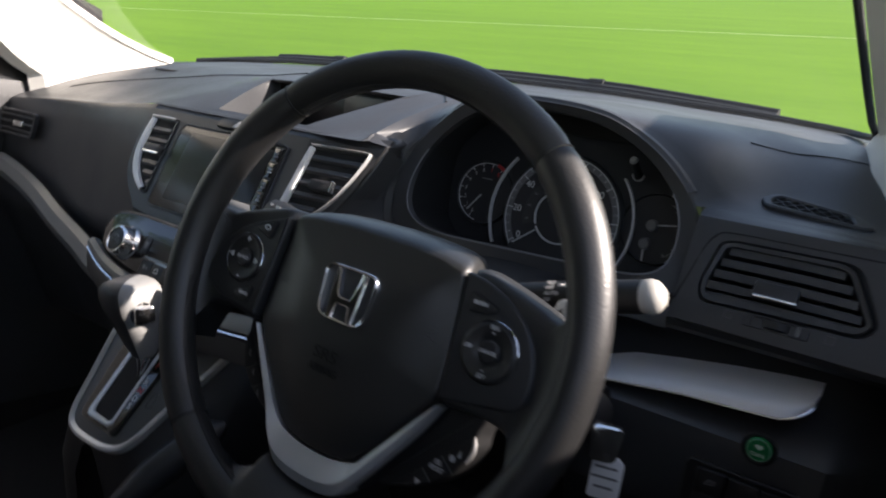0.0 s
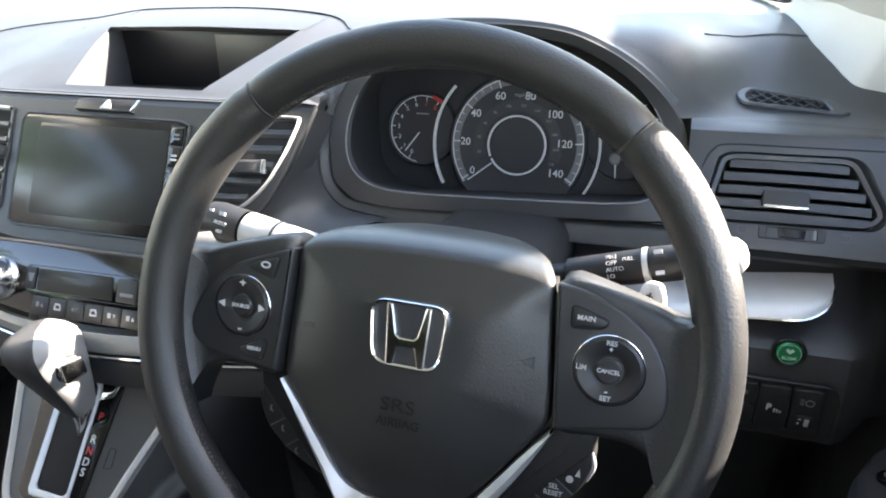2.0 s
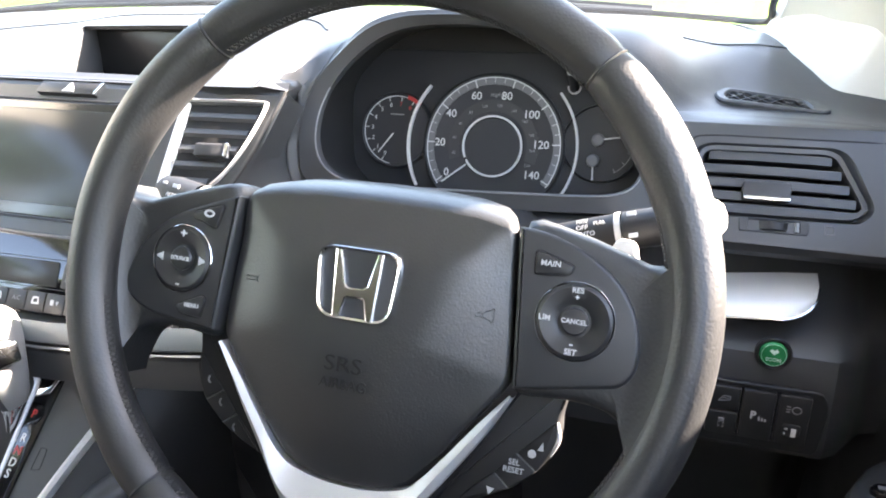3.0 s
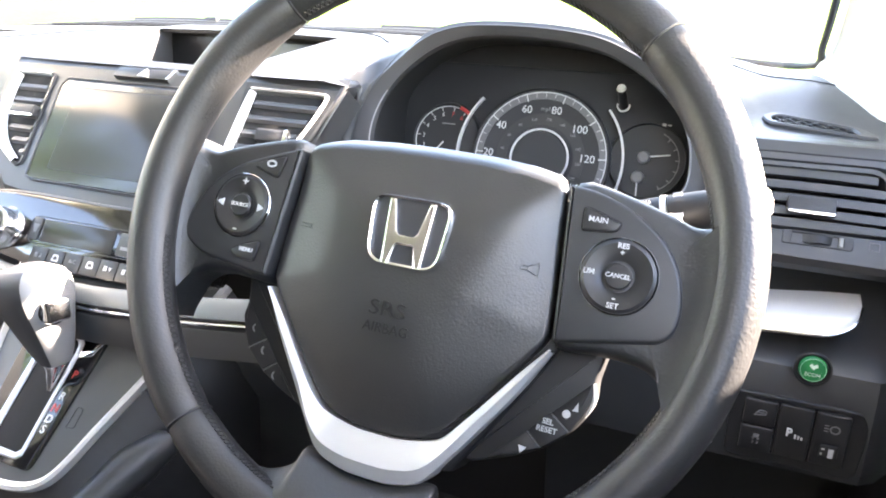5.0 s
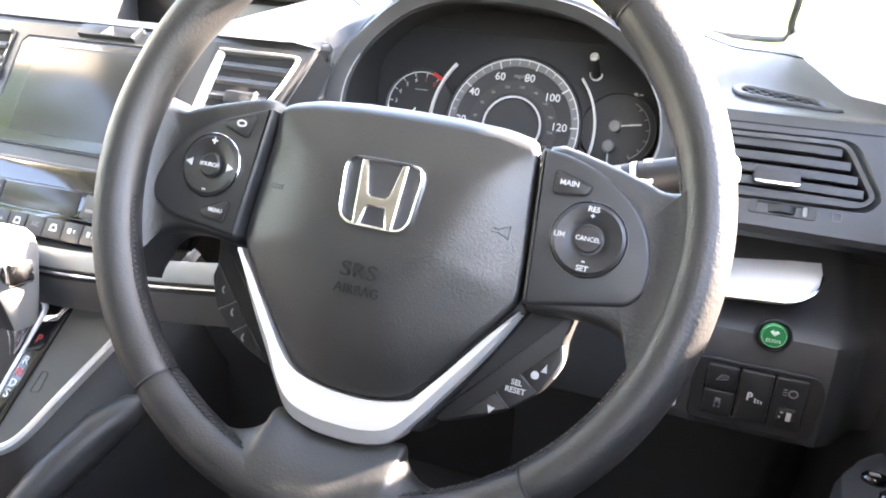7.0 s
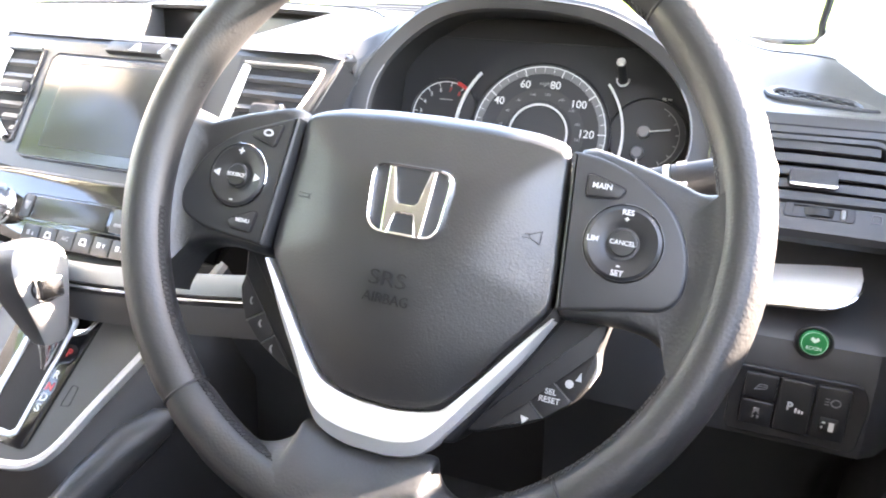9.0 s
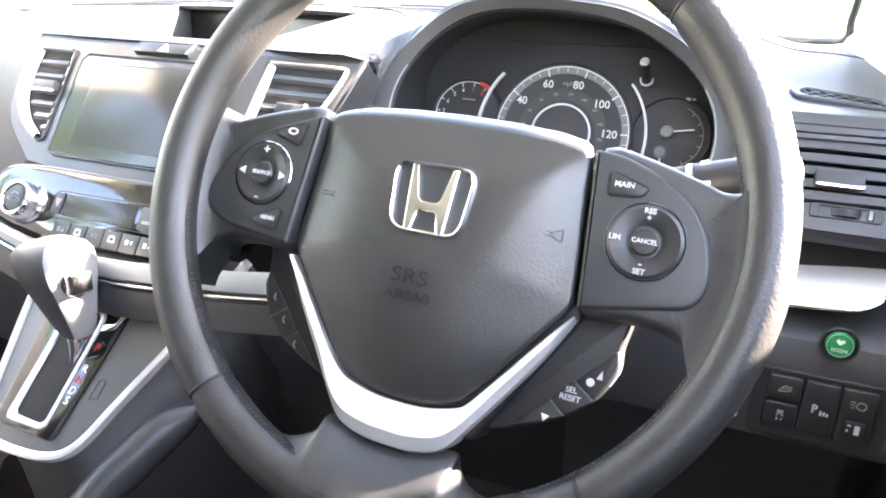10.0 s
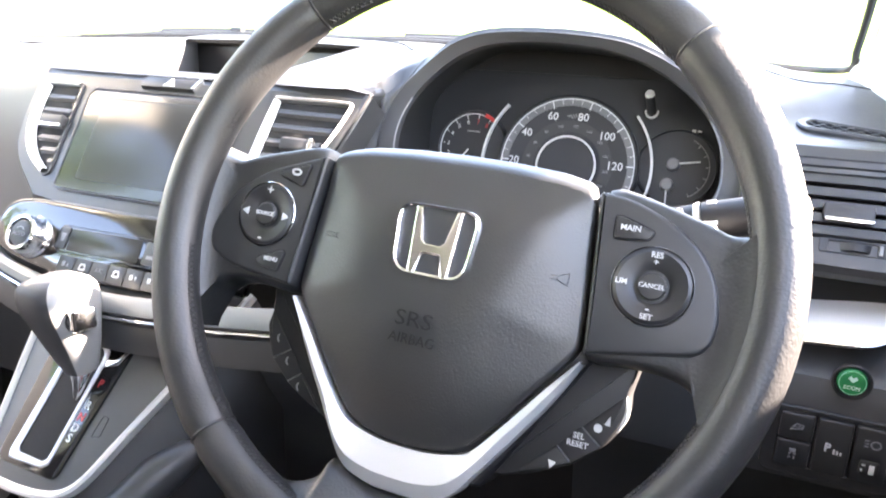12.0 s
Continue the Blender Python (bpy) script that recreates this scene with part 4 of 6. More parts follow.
# the driver's side of the stack turns back beyond TURN_X
TURN = Matrix.Translation((TURN_X, 0, 0)) @ Matrix(((0.86, 0, 0, 0), (0.085, 1, 0, 0), (-0.205, 0, 1, 0), (0, 0, 0, 1))) @ Matrix.Translation((-TURN_X, 0, 0))


def turned_back(x, y, z):
    p = Vector((x, y, z))
    return TURN @ p if x > TURN_X else p


def clipped(poly, side):
    """The piece of a 2D outline on one side of TURN_X."""
    out = []
    for k in range(len(poly)):
        a, b = Vector(poly[k - 1][:2]), Vector(poly[k][:2])
        ina, inb = (a.x - TURN_X) * side >= 0, (b.x - TURN_X) * side >= 0
        if ina != inb:
            out.append(a.lerp(b, (TURN_X - a.x) / (b.x - a.x)))
        if inb:
            out.append(b)
    return out


for side in (-1, 1):
    o_, i_ = clipped(po, side), clipped(inset(po, 0.004), side)
    rows = [[(p.x, p.y, -0.035) for p in o_], [(p.x, p.y, -0.004) for p in o_], [(p.x, p.y, 0.0) for p in resample(i_, len(o_))]] if len(i_) != len(o_) else [[(p.x, p.y, -0.035) for p in o_], [(p.x, p.y, -0.004) for p in o_], [(p.x, p.y, 0.0) for p in i_]]
    bm = loops(rows, False, True)
    if side > 0:
        bm.transform(TURN)
    dpart("stack_face", moved(bm, ST), PANEL, "smooth grey centre panel round the screen and vents")
# strip that bends from the stack back over to the dash top
bend = [[ST @ turned_back(x, 0.018, 0), ST @ turned_back(x, 0.0225, -0.002), Vector(((ST @ turned_back(x, 0, 0)).x, 0.222 + 0.25 * max(0.0, x - TURN_X), 1.0915)), Vector(((ST @ turned_back(x, 0, 0)).x, 0.232 + 0.3 * max(0.0, x - TURN_X), 1.0895))] for x in np.linspace(-0.190, 0.2080, 20)]
dpart("stack_brow", grid(bend), PANEL)

unit = thing("head_unit", ST @ Matrix.Translation((-0.0135, -0.0505, 0.0)), "glossy black touchscreen head unit, switched off", "head unit")
part("bezel", plate(rounded([(-0.0940, -0.0535), (0.0940, -0.0535), (0.0940, 0.0535), (-0.0940, 0.0535)], 0.003), -0.002, 0.0020, 0.0008), BEZEL, unit, "gloss black front glass")
part("bezel_edge", frame_plate(rounded([(-0.0965, -0.0560), (0.0965, -0.0560), (0.0965, 0.0560), (-0.0965, 0.0560)], 0.004), rounded([(-0.0944, -0.0539), (0.0944, -0.0539), (0.0944, 0.0539), (-0.0944, 0.0539)], 0.003), -0.002, 0.0026, 0.0008), PANEL, unit)
part("screen", plate(rounded([(-0.0715, -0.0425), (0.0765, -0.0425), (0.0765, 0.0455), (-0.0715, 0.0455)], 0.003), 0.0018, 0.0024, 0.0003), SCREEN, unit, "grey glossy unlit touchscreen")
part("key_strip", box(0.0780, 0.0925, -0.050, 0.050, 0.0012, 0.0026, 0.0005), BUTTON, unit)
for k, (y, h) in enumerate(((0.0405, 0.016), (0.0215, 0.018), (0.003, 0.015), (-0.0125, 0.013), (-0.0265, 0.013), (-0.0405, 0.013))):
    key = part("key", box(0.0790, 0.0915, y - h / 2, y + h / 2, 0.0024, 0.0034, 0.0005), GLOSS, unit)
    part("mark", box(0.0822, 0.0885, y - 0.0030, y - 0.0012, 0.0033, 0.0036, 0.0001), WHITE if k in (1, 3) else GREYPRINT, key)
    if k < 4:
        part("mark", box(0.0828, 0.0880, y + 0.0006, y + 0.0026, 0.0033, 0.0036, 0.0001), WHITE if k == 1 else GREYPRINT, key)
hazard = thing("hazard_switch", ST @ Matrix.Translation((-0.009, 0.0145, 0.0)) @ Matrix.Rotation(radians(-14), 4, "X"), "dark hazard warning switch with a white triangle", "switch")
part("button", plate(rounded([(-0.036, -0.0060), (0.030, -0.0060), (0.036, 0.0065), (-0.034, 0.0065)], 0.002), -0.004, 0.0042, 0.001), BUTTON, hazard)
part("chrome_end", plate([(0.0275, -0.0058), (0.0305, -0.0058), (0.036, 0.0063), (0.0325, 0.0063)], -0.002, 0.0050, 0.0006), CHROME, hazard)
part("triangle", plate([(-0.0075, -0.0042), (0.0065, -0.0042), (0.0015, 0.0048), (-0.001, 0.0048)], 0.004, 0.0046, 0.0002), WHITE, hazard, "white triangle symbol")


RV_OUT = [(0.1115, 0.0105), (0.1050, -0.045), (0.1010, -0.086), (0.110, -0.091), (0.128, -0.0835), (0.147, -0.0715), (0.161, -0.0605), (0.1725, -0.0465), (0.1815, -0.0300), (0.1960, 0.0085), (0.1930, 0.0125)]


def stack_vent(mir, label):
    v = thing("air_vent", ST, label, "air vent", "dashboard air vents")
    out = rounded(RV_OUT, [0.005, 0.02, 0.006, 0.006, 0.012, 0.012, 0.012, 0.012, 0.012, 0.005, 0.004], 5) if mir else rounded(LV_OUT, [0.004, 0.012, 0.012, 0.012, 0.012, 0.010, 0.005, 0.004, 0.004], 4)
    o = resample(out, 80)
    part("frame", grid([[(*p, -0.002) for p in o], [(*p, 0.0022) for p in inset(o, 0.001)], [(*p, 0.0016) for p in inset(o, 0.0040)], [(*p, -0.002) for p in inset(o, 0.0050)]], True), PANEL, v)
    # flush near-black sheet paints the shade between the slats; no duct behind
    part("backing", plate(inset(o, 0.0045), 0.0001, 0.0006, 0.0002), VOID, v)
    if mir:      # thick chrome on the inner side, thin along the top and the slanting side
        strokes = [([(0.1165, 0.0075), (0.1140, -0.014), (0.1115, -0.038), (0.1085, -0.062), (0.1060, -0.082)], 0.0046), ([(0.1150, 0.0100), (0.150, 0.0108), (0.1885, 0.0108), (0.1938, 0.0075), (0.1880, -0.0115), (0.1795, -0.0315), (0.1705, -0.0475), (0.1590, -0.0612), (0.145, -0.0718), (0.124, -0.0838)], 0.0010)]
    else:
        strokes = [([(-0.1680, 0.0040), (-0.1705, -0.018), (-0.1690, -0.042), (-0.1610, -0.0615), (-0.1480, -0.0765), (-0.1290, -0.0895)], 0.0060), ([(-0.172, 0.0068), (-0.150, 0.0072), (-0.124, 0.0068)], 0.0018)]
    for pts, w in strokes:
        path = [Vector((p.x, p.y, 0.0020)) for p in smooth_line(pts, 7)]
        rows = []
        for k, p in enumerate(path):
            dd = (path[min(len(path) - 1, k + 1)] - path[max(0, k - 1)]).normalized()
            nrm = Vector((-dd.y, dd.x, 0))
            ww = w * (0.55 + 0.45 * math.sin(math.pi * min(1, 0.12 + k / len(path) * 0.9))) if w > 0.002 else w
            rows.append([p + nrm * ww * f + Vector((0, 0, h)) for f, h in ((-1, -0.001), (-0.8, 0.0026), (0, 0.0034), (0.8, 0.0026), (1, -0.001))])
        part("chrome_edge", grid(rows), LIT_SILVER if w > 0.002 else SATIN, v, "bright satin chrome edge")
    if mir:
        slats = ((-0.006, 0.1215, 0.187), (-0.0205, 0.1200, 0.181), (-0.035, 0.1185, 0.174), (-0.0495, 0.1165, 0.165), (-0.064, 0.1145, 0.152), (-0.0775, 0.1125, 0.130))
    else:
        slats = ((-0.012, -0.124, -0.1615), (-0.027, -0.1235, -0.1615), (-0.042, -0.123, -0.1600), (-0.057, -0.123, -0.1530), (-0.070, -0.1225, -0.143), (-0.082, -0.122, -0.128))
    for y, x0, x1 in slats:
        rr = [[(lerp(x0, x1, f), y + dy, dz) for dy, dz in ((-0.0015, 0.0012), (0.0012, 0.0036), (0.0052, 0.0022), (0.0062, 0.0008), (0.0008, 0.0008))] for f in np.linspace(0, 1, 6)]
        part("slat", loops(rr, True, True), PANEL, v)
    lx, ly = (0.152, -0.034) if mir else (-0.140, -0.036)
    lever = part("adjuster", box(lx - 0.016, lx + 0.016, ly - 0.0065, ly + 0.0055, 0.001, 0.0085, 0.002), KNOBDARK, v, "dark grey adjuster tab")
    part("chrome_edge", box(lx + 0.0130, lx + 0.0170, ly - 0.0070, ly + 0.0058, 0.003, 0.0092, 0.001) if mir else box(lx - 0.0155, lx + 0.0165, ly - 0.0075, ly - 0.0045, 0.006, 0.0092, 0.001), CHROME, lever, "chrome end")
    if mir:
        for ob in v.children_recursive:
            ob.data.transform(TURN)
    return v


stack_vent(False, "tall slatted centre vent with curved chrome edge, passenger side")
stack_vent(True, "tall slatted centre vent with curved chrome edge, driver's side")

# sloping shoulder between the right centre vent and the instruments
sh = []
brink = resample(smooth_line([(-0.1700, 0.2885, 1.0810), (-0.1772, 0.282, 1.068), (-0.1790, 0.272, 1.053), (-0.1778, 0.262, 1.040), (-0.1768, 0.255, 1.025), (-0.1722, 0.2495, 1.009), (-0.163, 0.2465, 0.9975), (-0.149, 0.2440, 0.9915), (-0.113, 0.2425, 0.9885)], 5), 25, closed=False)
for k, b in enumerate(brink):
    f = k / (len(brink) - 1)
    b = b + Vector((0.0012, 0.0005, 0.0008))
    v = lerp(0.022, -0.116, f)
    u = line([(-0.114, 0.140), (-0.064, 0.1745), (-0.032, 0.1905), (0.006, 0.2035), (0.022, 0.2080)], v)
    away = Vector((b.x + 0.085, 0, (b.z - 1.060) * 0.8))
    away = away.normalized() * 0.009 if b.z < 1.060 else Vector((-0.009, 0, 0))
    ridge = b + away + Vector((0, -0.0065, 0))
    a0, a1 = ST @ turned_back(u - 0.0045, v, 0.0004), ST @ turned_back(u, v, 0.0002)
    sh.append([tuple(p) for p in smooth_line([a0, a1, a1.lerp(ridge, 0.35), a1.lerp(ridge, 0.7), ridge + away * 0.12, ridge - away * 0.12 + Vector((0, 0.0008, 0)), b + away * 0.15 + Vector((0, -0.001, 0)), b, b + Vector((0.002, 0.006, 0.001))], 4)])
edge_top = [Vector(p) for p in sh[0][4:-6]]
corner = []
for k, low in enumerate(edge_top):      # rounds the top of the shoulder over to the dash top
    f = k / (len(edge_top) - 1)
    lift = 0.05 + 0.95 * min(1.0, 2.5 * f)
    x, y = lerp(-0.204, -0.152, f), lerp(0.229, 0.316, f)
    far = Vector((x, y, top_z(x, y) + 0.0008))
    corner.append([low, low + Vector((0, 0, 0.0012)), low.lerp(far, 0.07) + Vector((0, 0, 0.001 + 0.0022 * lift)), low.lerp(far, 0.4) + Vector((0, 0, 0.0005 + 0.0028 * lift)), low.lerp(far, 0.75) + Vector((0, 0, 0.0003 + 0.0015 * lift)), far])
dpart("hood_shoulder", grid(corner), DASH, angle=50)
dpart("shoulder_panel", grid(sh), PANEL, "sloping grey panel between centre vent and instruments")
dpart("panel_groove", tube([Vector(r[4]) for r in sh], 0.0008, 6), VOID, "thin dark joint beside the centre vent")
# panel below the instruments over the column
rows = []
for x in np.linspace(-0.20, 0.146, 24):
    d = step(-0.18, -0.12, x)
    rows.append([(x, 0.250, 0.9930), (x, 0.2425, 0.9885), (x, 0.236, 0.977), (x, lerp(0.228, 0.30, d), lerp(0.955, 0.972, d)), (x, lerp(0.225, 0.33, d), lerp(0.93, 0.93, d)), (x, lerp(0.225, 0.34, d), 0.86)])
dpart("column_cowl", grid(rows), PANEL, "dark panel curving under the instruments")

# passenger fascia
rows = []
for x in np.linspace(-1.115, -0.548, 22):
    fy, fz = top_front(x)
    rows.append([(x, fy, fz), (x, fy - 0.006, fz - 0.006), (x, fy - 0.012, fz - 0.03), (x, fy - 0.03, fz - 0.10), (x, fy - 0.045, fz - 0.15), (x, fy - 0.05, fz - 0.17), (x, fy - 0.045, fz - 0.19), (x, fy - 0.03, fz - 0.23), (x, fy + 0.02, fz - 0.40)])
dpart("passenger_fascia", grid(rows), PANEL, "dark grey fascia before the passenger")
p_inlay = thing("silver_inlay", pose(-0.8, 0.2, 0.9), "long satin silver inlay sweeping across the passenger fascia", "trim strip", "silver dash inlays")
PI = p_inlay.matrix_world.inverted()
curve = smooth_line([(-1.10, 0.215, 0.940), (-0.98, 0.205, 0.938), (-0.86, 0.190, 0.920), (-0.76, 0.172, 0.898), (-0.66, 0.150, 0.888), (-0.57, 0.125, 0.884), (-0.50, 0.108, 0.888)], 6)
rows = [[p + Vector((0, 0.012, 0.016)), p + Vector((0, -0.001, 0.014)), p + Vector((0, -0.010, 0)), p + Vector((0, -0.009, -0.013)), p + Vector((0, 0.004, -0.017))] for p in curve]
part("strip", moved(grid(rows), PI), SHADED_SILVER, p_inlay)
pv = thing("air_vent", Matrix.Translation((-0.985, 0.236, 1.010)) @ Matrix.Rotation(radians(75), 4, "X"), "black slatted outer vent on the passenger side", "air vent", "dashboard air vents")
po_ = rounded([(-0.06, -0.022), (0.055, -0.022), (0.062, 0.022), (-0.06, 0.022)], 0.008)
part("frame", frame_plate(po_, inset(resample(po_, 48), 0.005), -0.004, 0.003, 0.001), PANEL, pv)
# flush sheet, its near black standing in for the vent's inner shade
part("backing", plate(inset(resample(po_, 48), 0.003), -0.003, 0.0, 0.0005), VOID, pv)
for y in (-0.012, 0.0, 0.012):
    part("slat", box(-0.055, 0.055, y - 0.0015, y + 0.002, 0.0, 0.003, 0.0008), PANEL, pv)
part("adjuster", box(0.0, 0.03, -0.005, 0.004, 0.002, 0.008, 0.001), CHROME, pv, "chrome adjuster")
tagged(part("speaker_slot", box(-0.86, -0.80, 0.42, 0.428, top_z(-0.83, 0.42) + 0.001, top_z(-0.83, 0.42) + 0.003, 0.0008), VOID), "thin black demister slot on the dash top", "air vent")

# ---- climate controls ----
CL = ST @ Matrix.Translation((0, 0, 0.011))
climate = thing("climate_panel", CL, "gloss black climate control panel with two silver dials", "climate control")
edge_up = smooth_line([(-0.150, -0.150), (-0.140, -0.130), (-0.110, -0.1225), (-0.05, -0.1215), (0, -0.122), (0.05, -0.1215), (0.110, -0.1225), (0.140, -0.130), (0.150, -0.150)], 5)
edge_dn = smooth_line([(0.142, -0.170), (0.115, -0.1785), (0.06, -0.1865), (0, -0.189), (-0.06, -0.1865), (-0.115, -0.1785), (-0.142, -0.170)], 5)
part("panel", plate([Vector(p) for p in edge_up] + [Vector(p) for p in edge_dn], -0.020, 0.0, 0.002), GLOSS, climate)
part("surround", tube([Vector((p.x, p.y, -0.002)) for p in edge_up], 0.0022, 8), PANEL, climate)
disp = part("display", plate(rounded([(-0.0505, -0.1645), (0.0345, -0.1640), (0.0330, -0.1425), (-0.0515, -0.1435)], 0.002), 0.0, 0.0008, 0.0003), SCREEN, climate, "unlit climate display glass")
part("display_surround", frame_plate(rounded([(-0.0655, -0.1668), (0.0635, -0.1662), (0.0625, -0.1400), (-0.0665, -0.1412)], 0.003), rounded([(-0.0648, -0.1661), (0.0628, -0.1655), (0.0618, -0.1407), (-0.0658, -0.1419)], 0.003), -0.001, 0.0006, 0.0002), BUTTON, climate)
for x0, x1, up in ((-0.0640, -0.0530, False), (0.0390, 0.0610, True)):
    b = part("side_button", plate(rounded([(x0, -0.1640), (x1, -0.1640), (x1, -0.1430), (x0, -0.1430)], 0.0015), 0.0, 0.0012, 0.0005), BUTTON, climate)
    cx = (x0 + x1) / 2
    part("symbol", box(cx - 0.0070, cx + 0.0070, -0.1585, -0.1555, 0.0010, 0.0015, 0.0001) if up else plate([(cx - 0.0035, -0.1490), (cx - 0.0015, -0.1570), (cx + 0.0015, -0.1570), (cx + 0.0035, -0.1490)], 0.0010, 0.0015, 0.0001), GREYPRINT, b)
for k in range(7):
    cx = -0.0440 + 0.0203 * k
    yb = -0.1845 - 0.0020 * (1 - (cx / 0.11) ** 2)
    b = part("button", plate(rounded([(cx - 0.0098, yb), (cx + 0.0098, yb), (cx + 0.0098, -0.1695), (cx - 0.0098, -0.1695)], 0.001), -0.001, 0.0009, 0.0004), BUTTON, climate)
    cy = -0.1770
    if k in (1, 3):
        part("symbol", frame_plate(rounded([(cx - 0.0042, cy - 0.0030), (cx + 0.0042, cy - 0.0030), (cx + 0.0030, cy + 0.0034), (cx - 0.0030, cy + 0.0034)], 0.0012), rounded([(cx - 0.0026, cy - 0.0014), (cx + 0.0026, cy - 0.0014), (cx + 0.0018, cy + 0.0018), (cx - 0.0018, cy + 0.0018)], 0.0006), 0.0006, 0.0012, 0.0001), WHITE, b)
    elif k == 2:
        part("symbol", writing_at("A/C", 0.0052, cx, cy, 0.0010), GREYPRINT, b, smooth=False)
    else:
        part("symbol", join(box(cx - 0.0045, cx - 0.0008, cy - 0.0022, cy + 0.0024, 0.0006, 0.0012, 0.0001), plate([(cx + 0.0010, cy + 0.0016), (cx + 0.0026, cy - 0.0022), (cx + 0.0042, cy + 0.0016)] if k == 4 else [(cx + 0.0010, cy - 0.0020), (cx + 0.0042, cy - 0.0020), (cx + 0.0026, cy + 0.0018)], 0.0006, 0.0012, 0.0001)), GREYPRINT if k == 0 else WHITE, b)
for x in (-0.0945, 0.0945):
    k = part("dial", moved(lathe([(0.0210, -0.004), (0.0210, 0.001), (0.0198, 0.003), (0.0186, 0.006), (0.0176, 0.015), (0.0166, 0.0172), (0.0142, 0.0177), (0.0130, 0.0150)], 40), Matrix.Translation((x, -0.1585, 0))), CHROME, climate, "silver temperature dial")
    part("dial_face", moved(lathe([(0.0130, 0.0140), (0.0122, 0.0163), (0.0105, 0.0168), (0.0, 0.0170)], 32), Matrix.Translation((x, -0.1585, 0))), BUTTON, k, "black push button in the dial")
    part("legend", moved(writing("AUTO" if x < 0 else "SYNC", 0.0058, 0.0002), Matrix.Translation((x, -0.1605, 0.0173))), GREYPRINT, k, smooth=False)
    part("legend_mark", moved(arc_band(0.0045, 0.0055, 30, 150, 0.0168, 0.0175, 8), Matrix.Translation((x, -0.1585, 0))), GREYPRINT, k)
# silver strip with a chrome line below the climate panel, carried across to the column
c_inlay = thing("silver_inlay", pose(XC, 0.09, 0.9), "satin silver strip with chrome line under the climate panel", "trim strip", "silver dash inlays")
CI = c_inlay.matrix_world.inverted()
up = smooth_line([(-0.160, -0.166), (-0.115, -0.183), (-0.05, -0.193), (0.02, -0.194), (0.08, -0.190), (0.14, -0.184), (0.21, -0.174)], 5)
dn = smooth_line([(-0.163, -0.176), (-0.118, -0.194), (-0.05, -0.2065), (0.02, -0.2105), (0.08, -0.207), (0.14, -0.202), (0.21, -0.193)], 5)
rows = [[ST @ Vector((a.x, a.y, 0.004)), ST @ Vector((a.x, a.y, 0.013)), ST @ Vector((*lerp(a, b, 0.5), 0.0165)), ST @ Vector((b.x, b.y, 0.0155)), ST @ Vector((b.x, b.y - 0.001, 0.004))] for a, b in zip(up, dn)]
part("strip", moved(grid(rows), CI), SHADED_SILVER, c_inlay)
part("chrome_line", moved(tube([ST @ Vector((b.x, b.y - 0.004, 0.0125)) for b in dn], 0.0015, 6), CI), CHROME, c_inlay, "thin chrome line")
rows = [[ST @ Vector((b.x, b.y + 0.002, 0.006)), ST @ Vector((b.x, b.y - 0.008, 0.0105)), ST @ Vector((b.x, b.y - 0.014, 0.009)), ST @ Vector((b.x, b.y - 0.03, 0.0))] for b in dn]
dpart("stack_skirt", grid(rows), PANEL)

# ---- centre console with the selector gate: local y up the slope ----
CO = Matrix.Translation((XC, 0.063, 0.839)) @ Matrix.Rotation(math.atan2(0.676, 0.737), 4, "X")
console = thing("centre_console", CO, "dark centre console sloping up to the dash with silver edge strips", "centre console")
half = [(0.128, 0.110), (0.117, 0.072), (0.100, 0.022), (0.078, -0.036), (0.064, -0.074), (0.050, -0.090), (0.028, -0.0965), (0.0, -0.098)]
hl = smooth_line(half, 5)
LEFT = 0.74       # the passenger side of the panel is narrower
outline = [Vector(p) for p in hl] + [Vector((-LEFT * p.x, p.y)) for p in reversed(hl[:-1])]
part("top_panel", loops([[(p.x, p.y, -0.008) for p in outline], [(p.x, p.y, -0.003) for p in outline], [(*p, -0.001) for p in inset(outline, 0.004)]], False, True), CONSOLE, console, "smooth dark metallic grey panel round the selector")
for s in (1, -1):
    path = [Vector((p.x if s > 0 else -LEFT * p.x, p.y, -0.0005)) for p in hl]
    rows = []
    for k, p in enumerate(path):
        d = (path[min(len(path) - 1, k + 1)] - path[max(0, k - 1)]).normalized()
        nrm = Vector((-d.y, d.x, 0)) * s
        rows.append([p - nrm * 0.004 + Vector((0, 0, -0.008)), p - nrm * 0.004 + Vector((0, 0, 0.0)), p + Vector((0, 0, 0.0022)), p + nrm * 0.003 + Vector((0, 0, 0.001)), p + nrm * 0.003 + Vector((0, 0, -0.006))])
    part("edge_strip", grid(rows), SATIN, console, "bright satin silver edge strip")
inv_co = CO.inverted()
for s in (1, -1):
    rows = []
    for p in hl:
        a = CO @ Vector((p.x * 1.01 if s > 0 else -LEFT * p.x * 1.01, p.y, -0.006))
        rows.append([a, a + Vector((s * 0.012, -0.002, -0.012)), a + Vector((s * 0.028, -0.004, -0.05)), a + Vector((s * 0.030, -0.004, -0.12)), Vector((a.x + s * 0.03, a.y, 0.42))])
    part("side_panel", moved(grid(rows), inv_co), DARK, console, "dark side of the console")
gate_out = rounded([(-0.030, -0.081), (0.0385, -0.083), (0.0430, 0.020), (0.0435, 0.042), (0.02, 0.047), (-0.046, 0.047)], [0.010, 0.008, 0.004, 0.006, 0.01, 0.01], 5)
part("gate_bezel", plate(gate_out, -0.002, 0.0016, 0.001), GLOSS, console, "gloss black selector bezel")
ch_out = rounded([(-0.0190, -0.0775), (0.0258, -0.0770), (0.0225, 0.028), (0.015, 0.035), (-0.023, 0.035)], 0.006, 5)
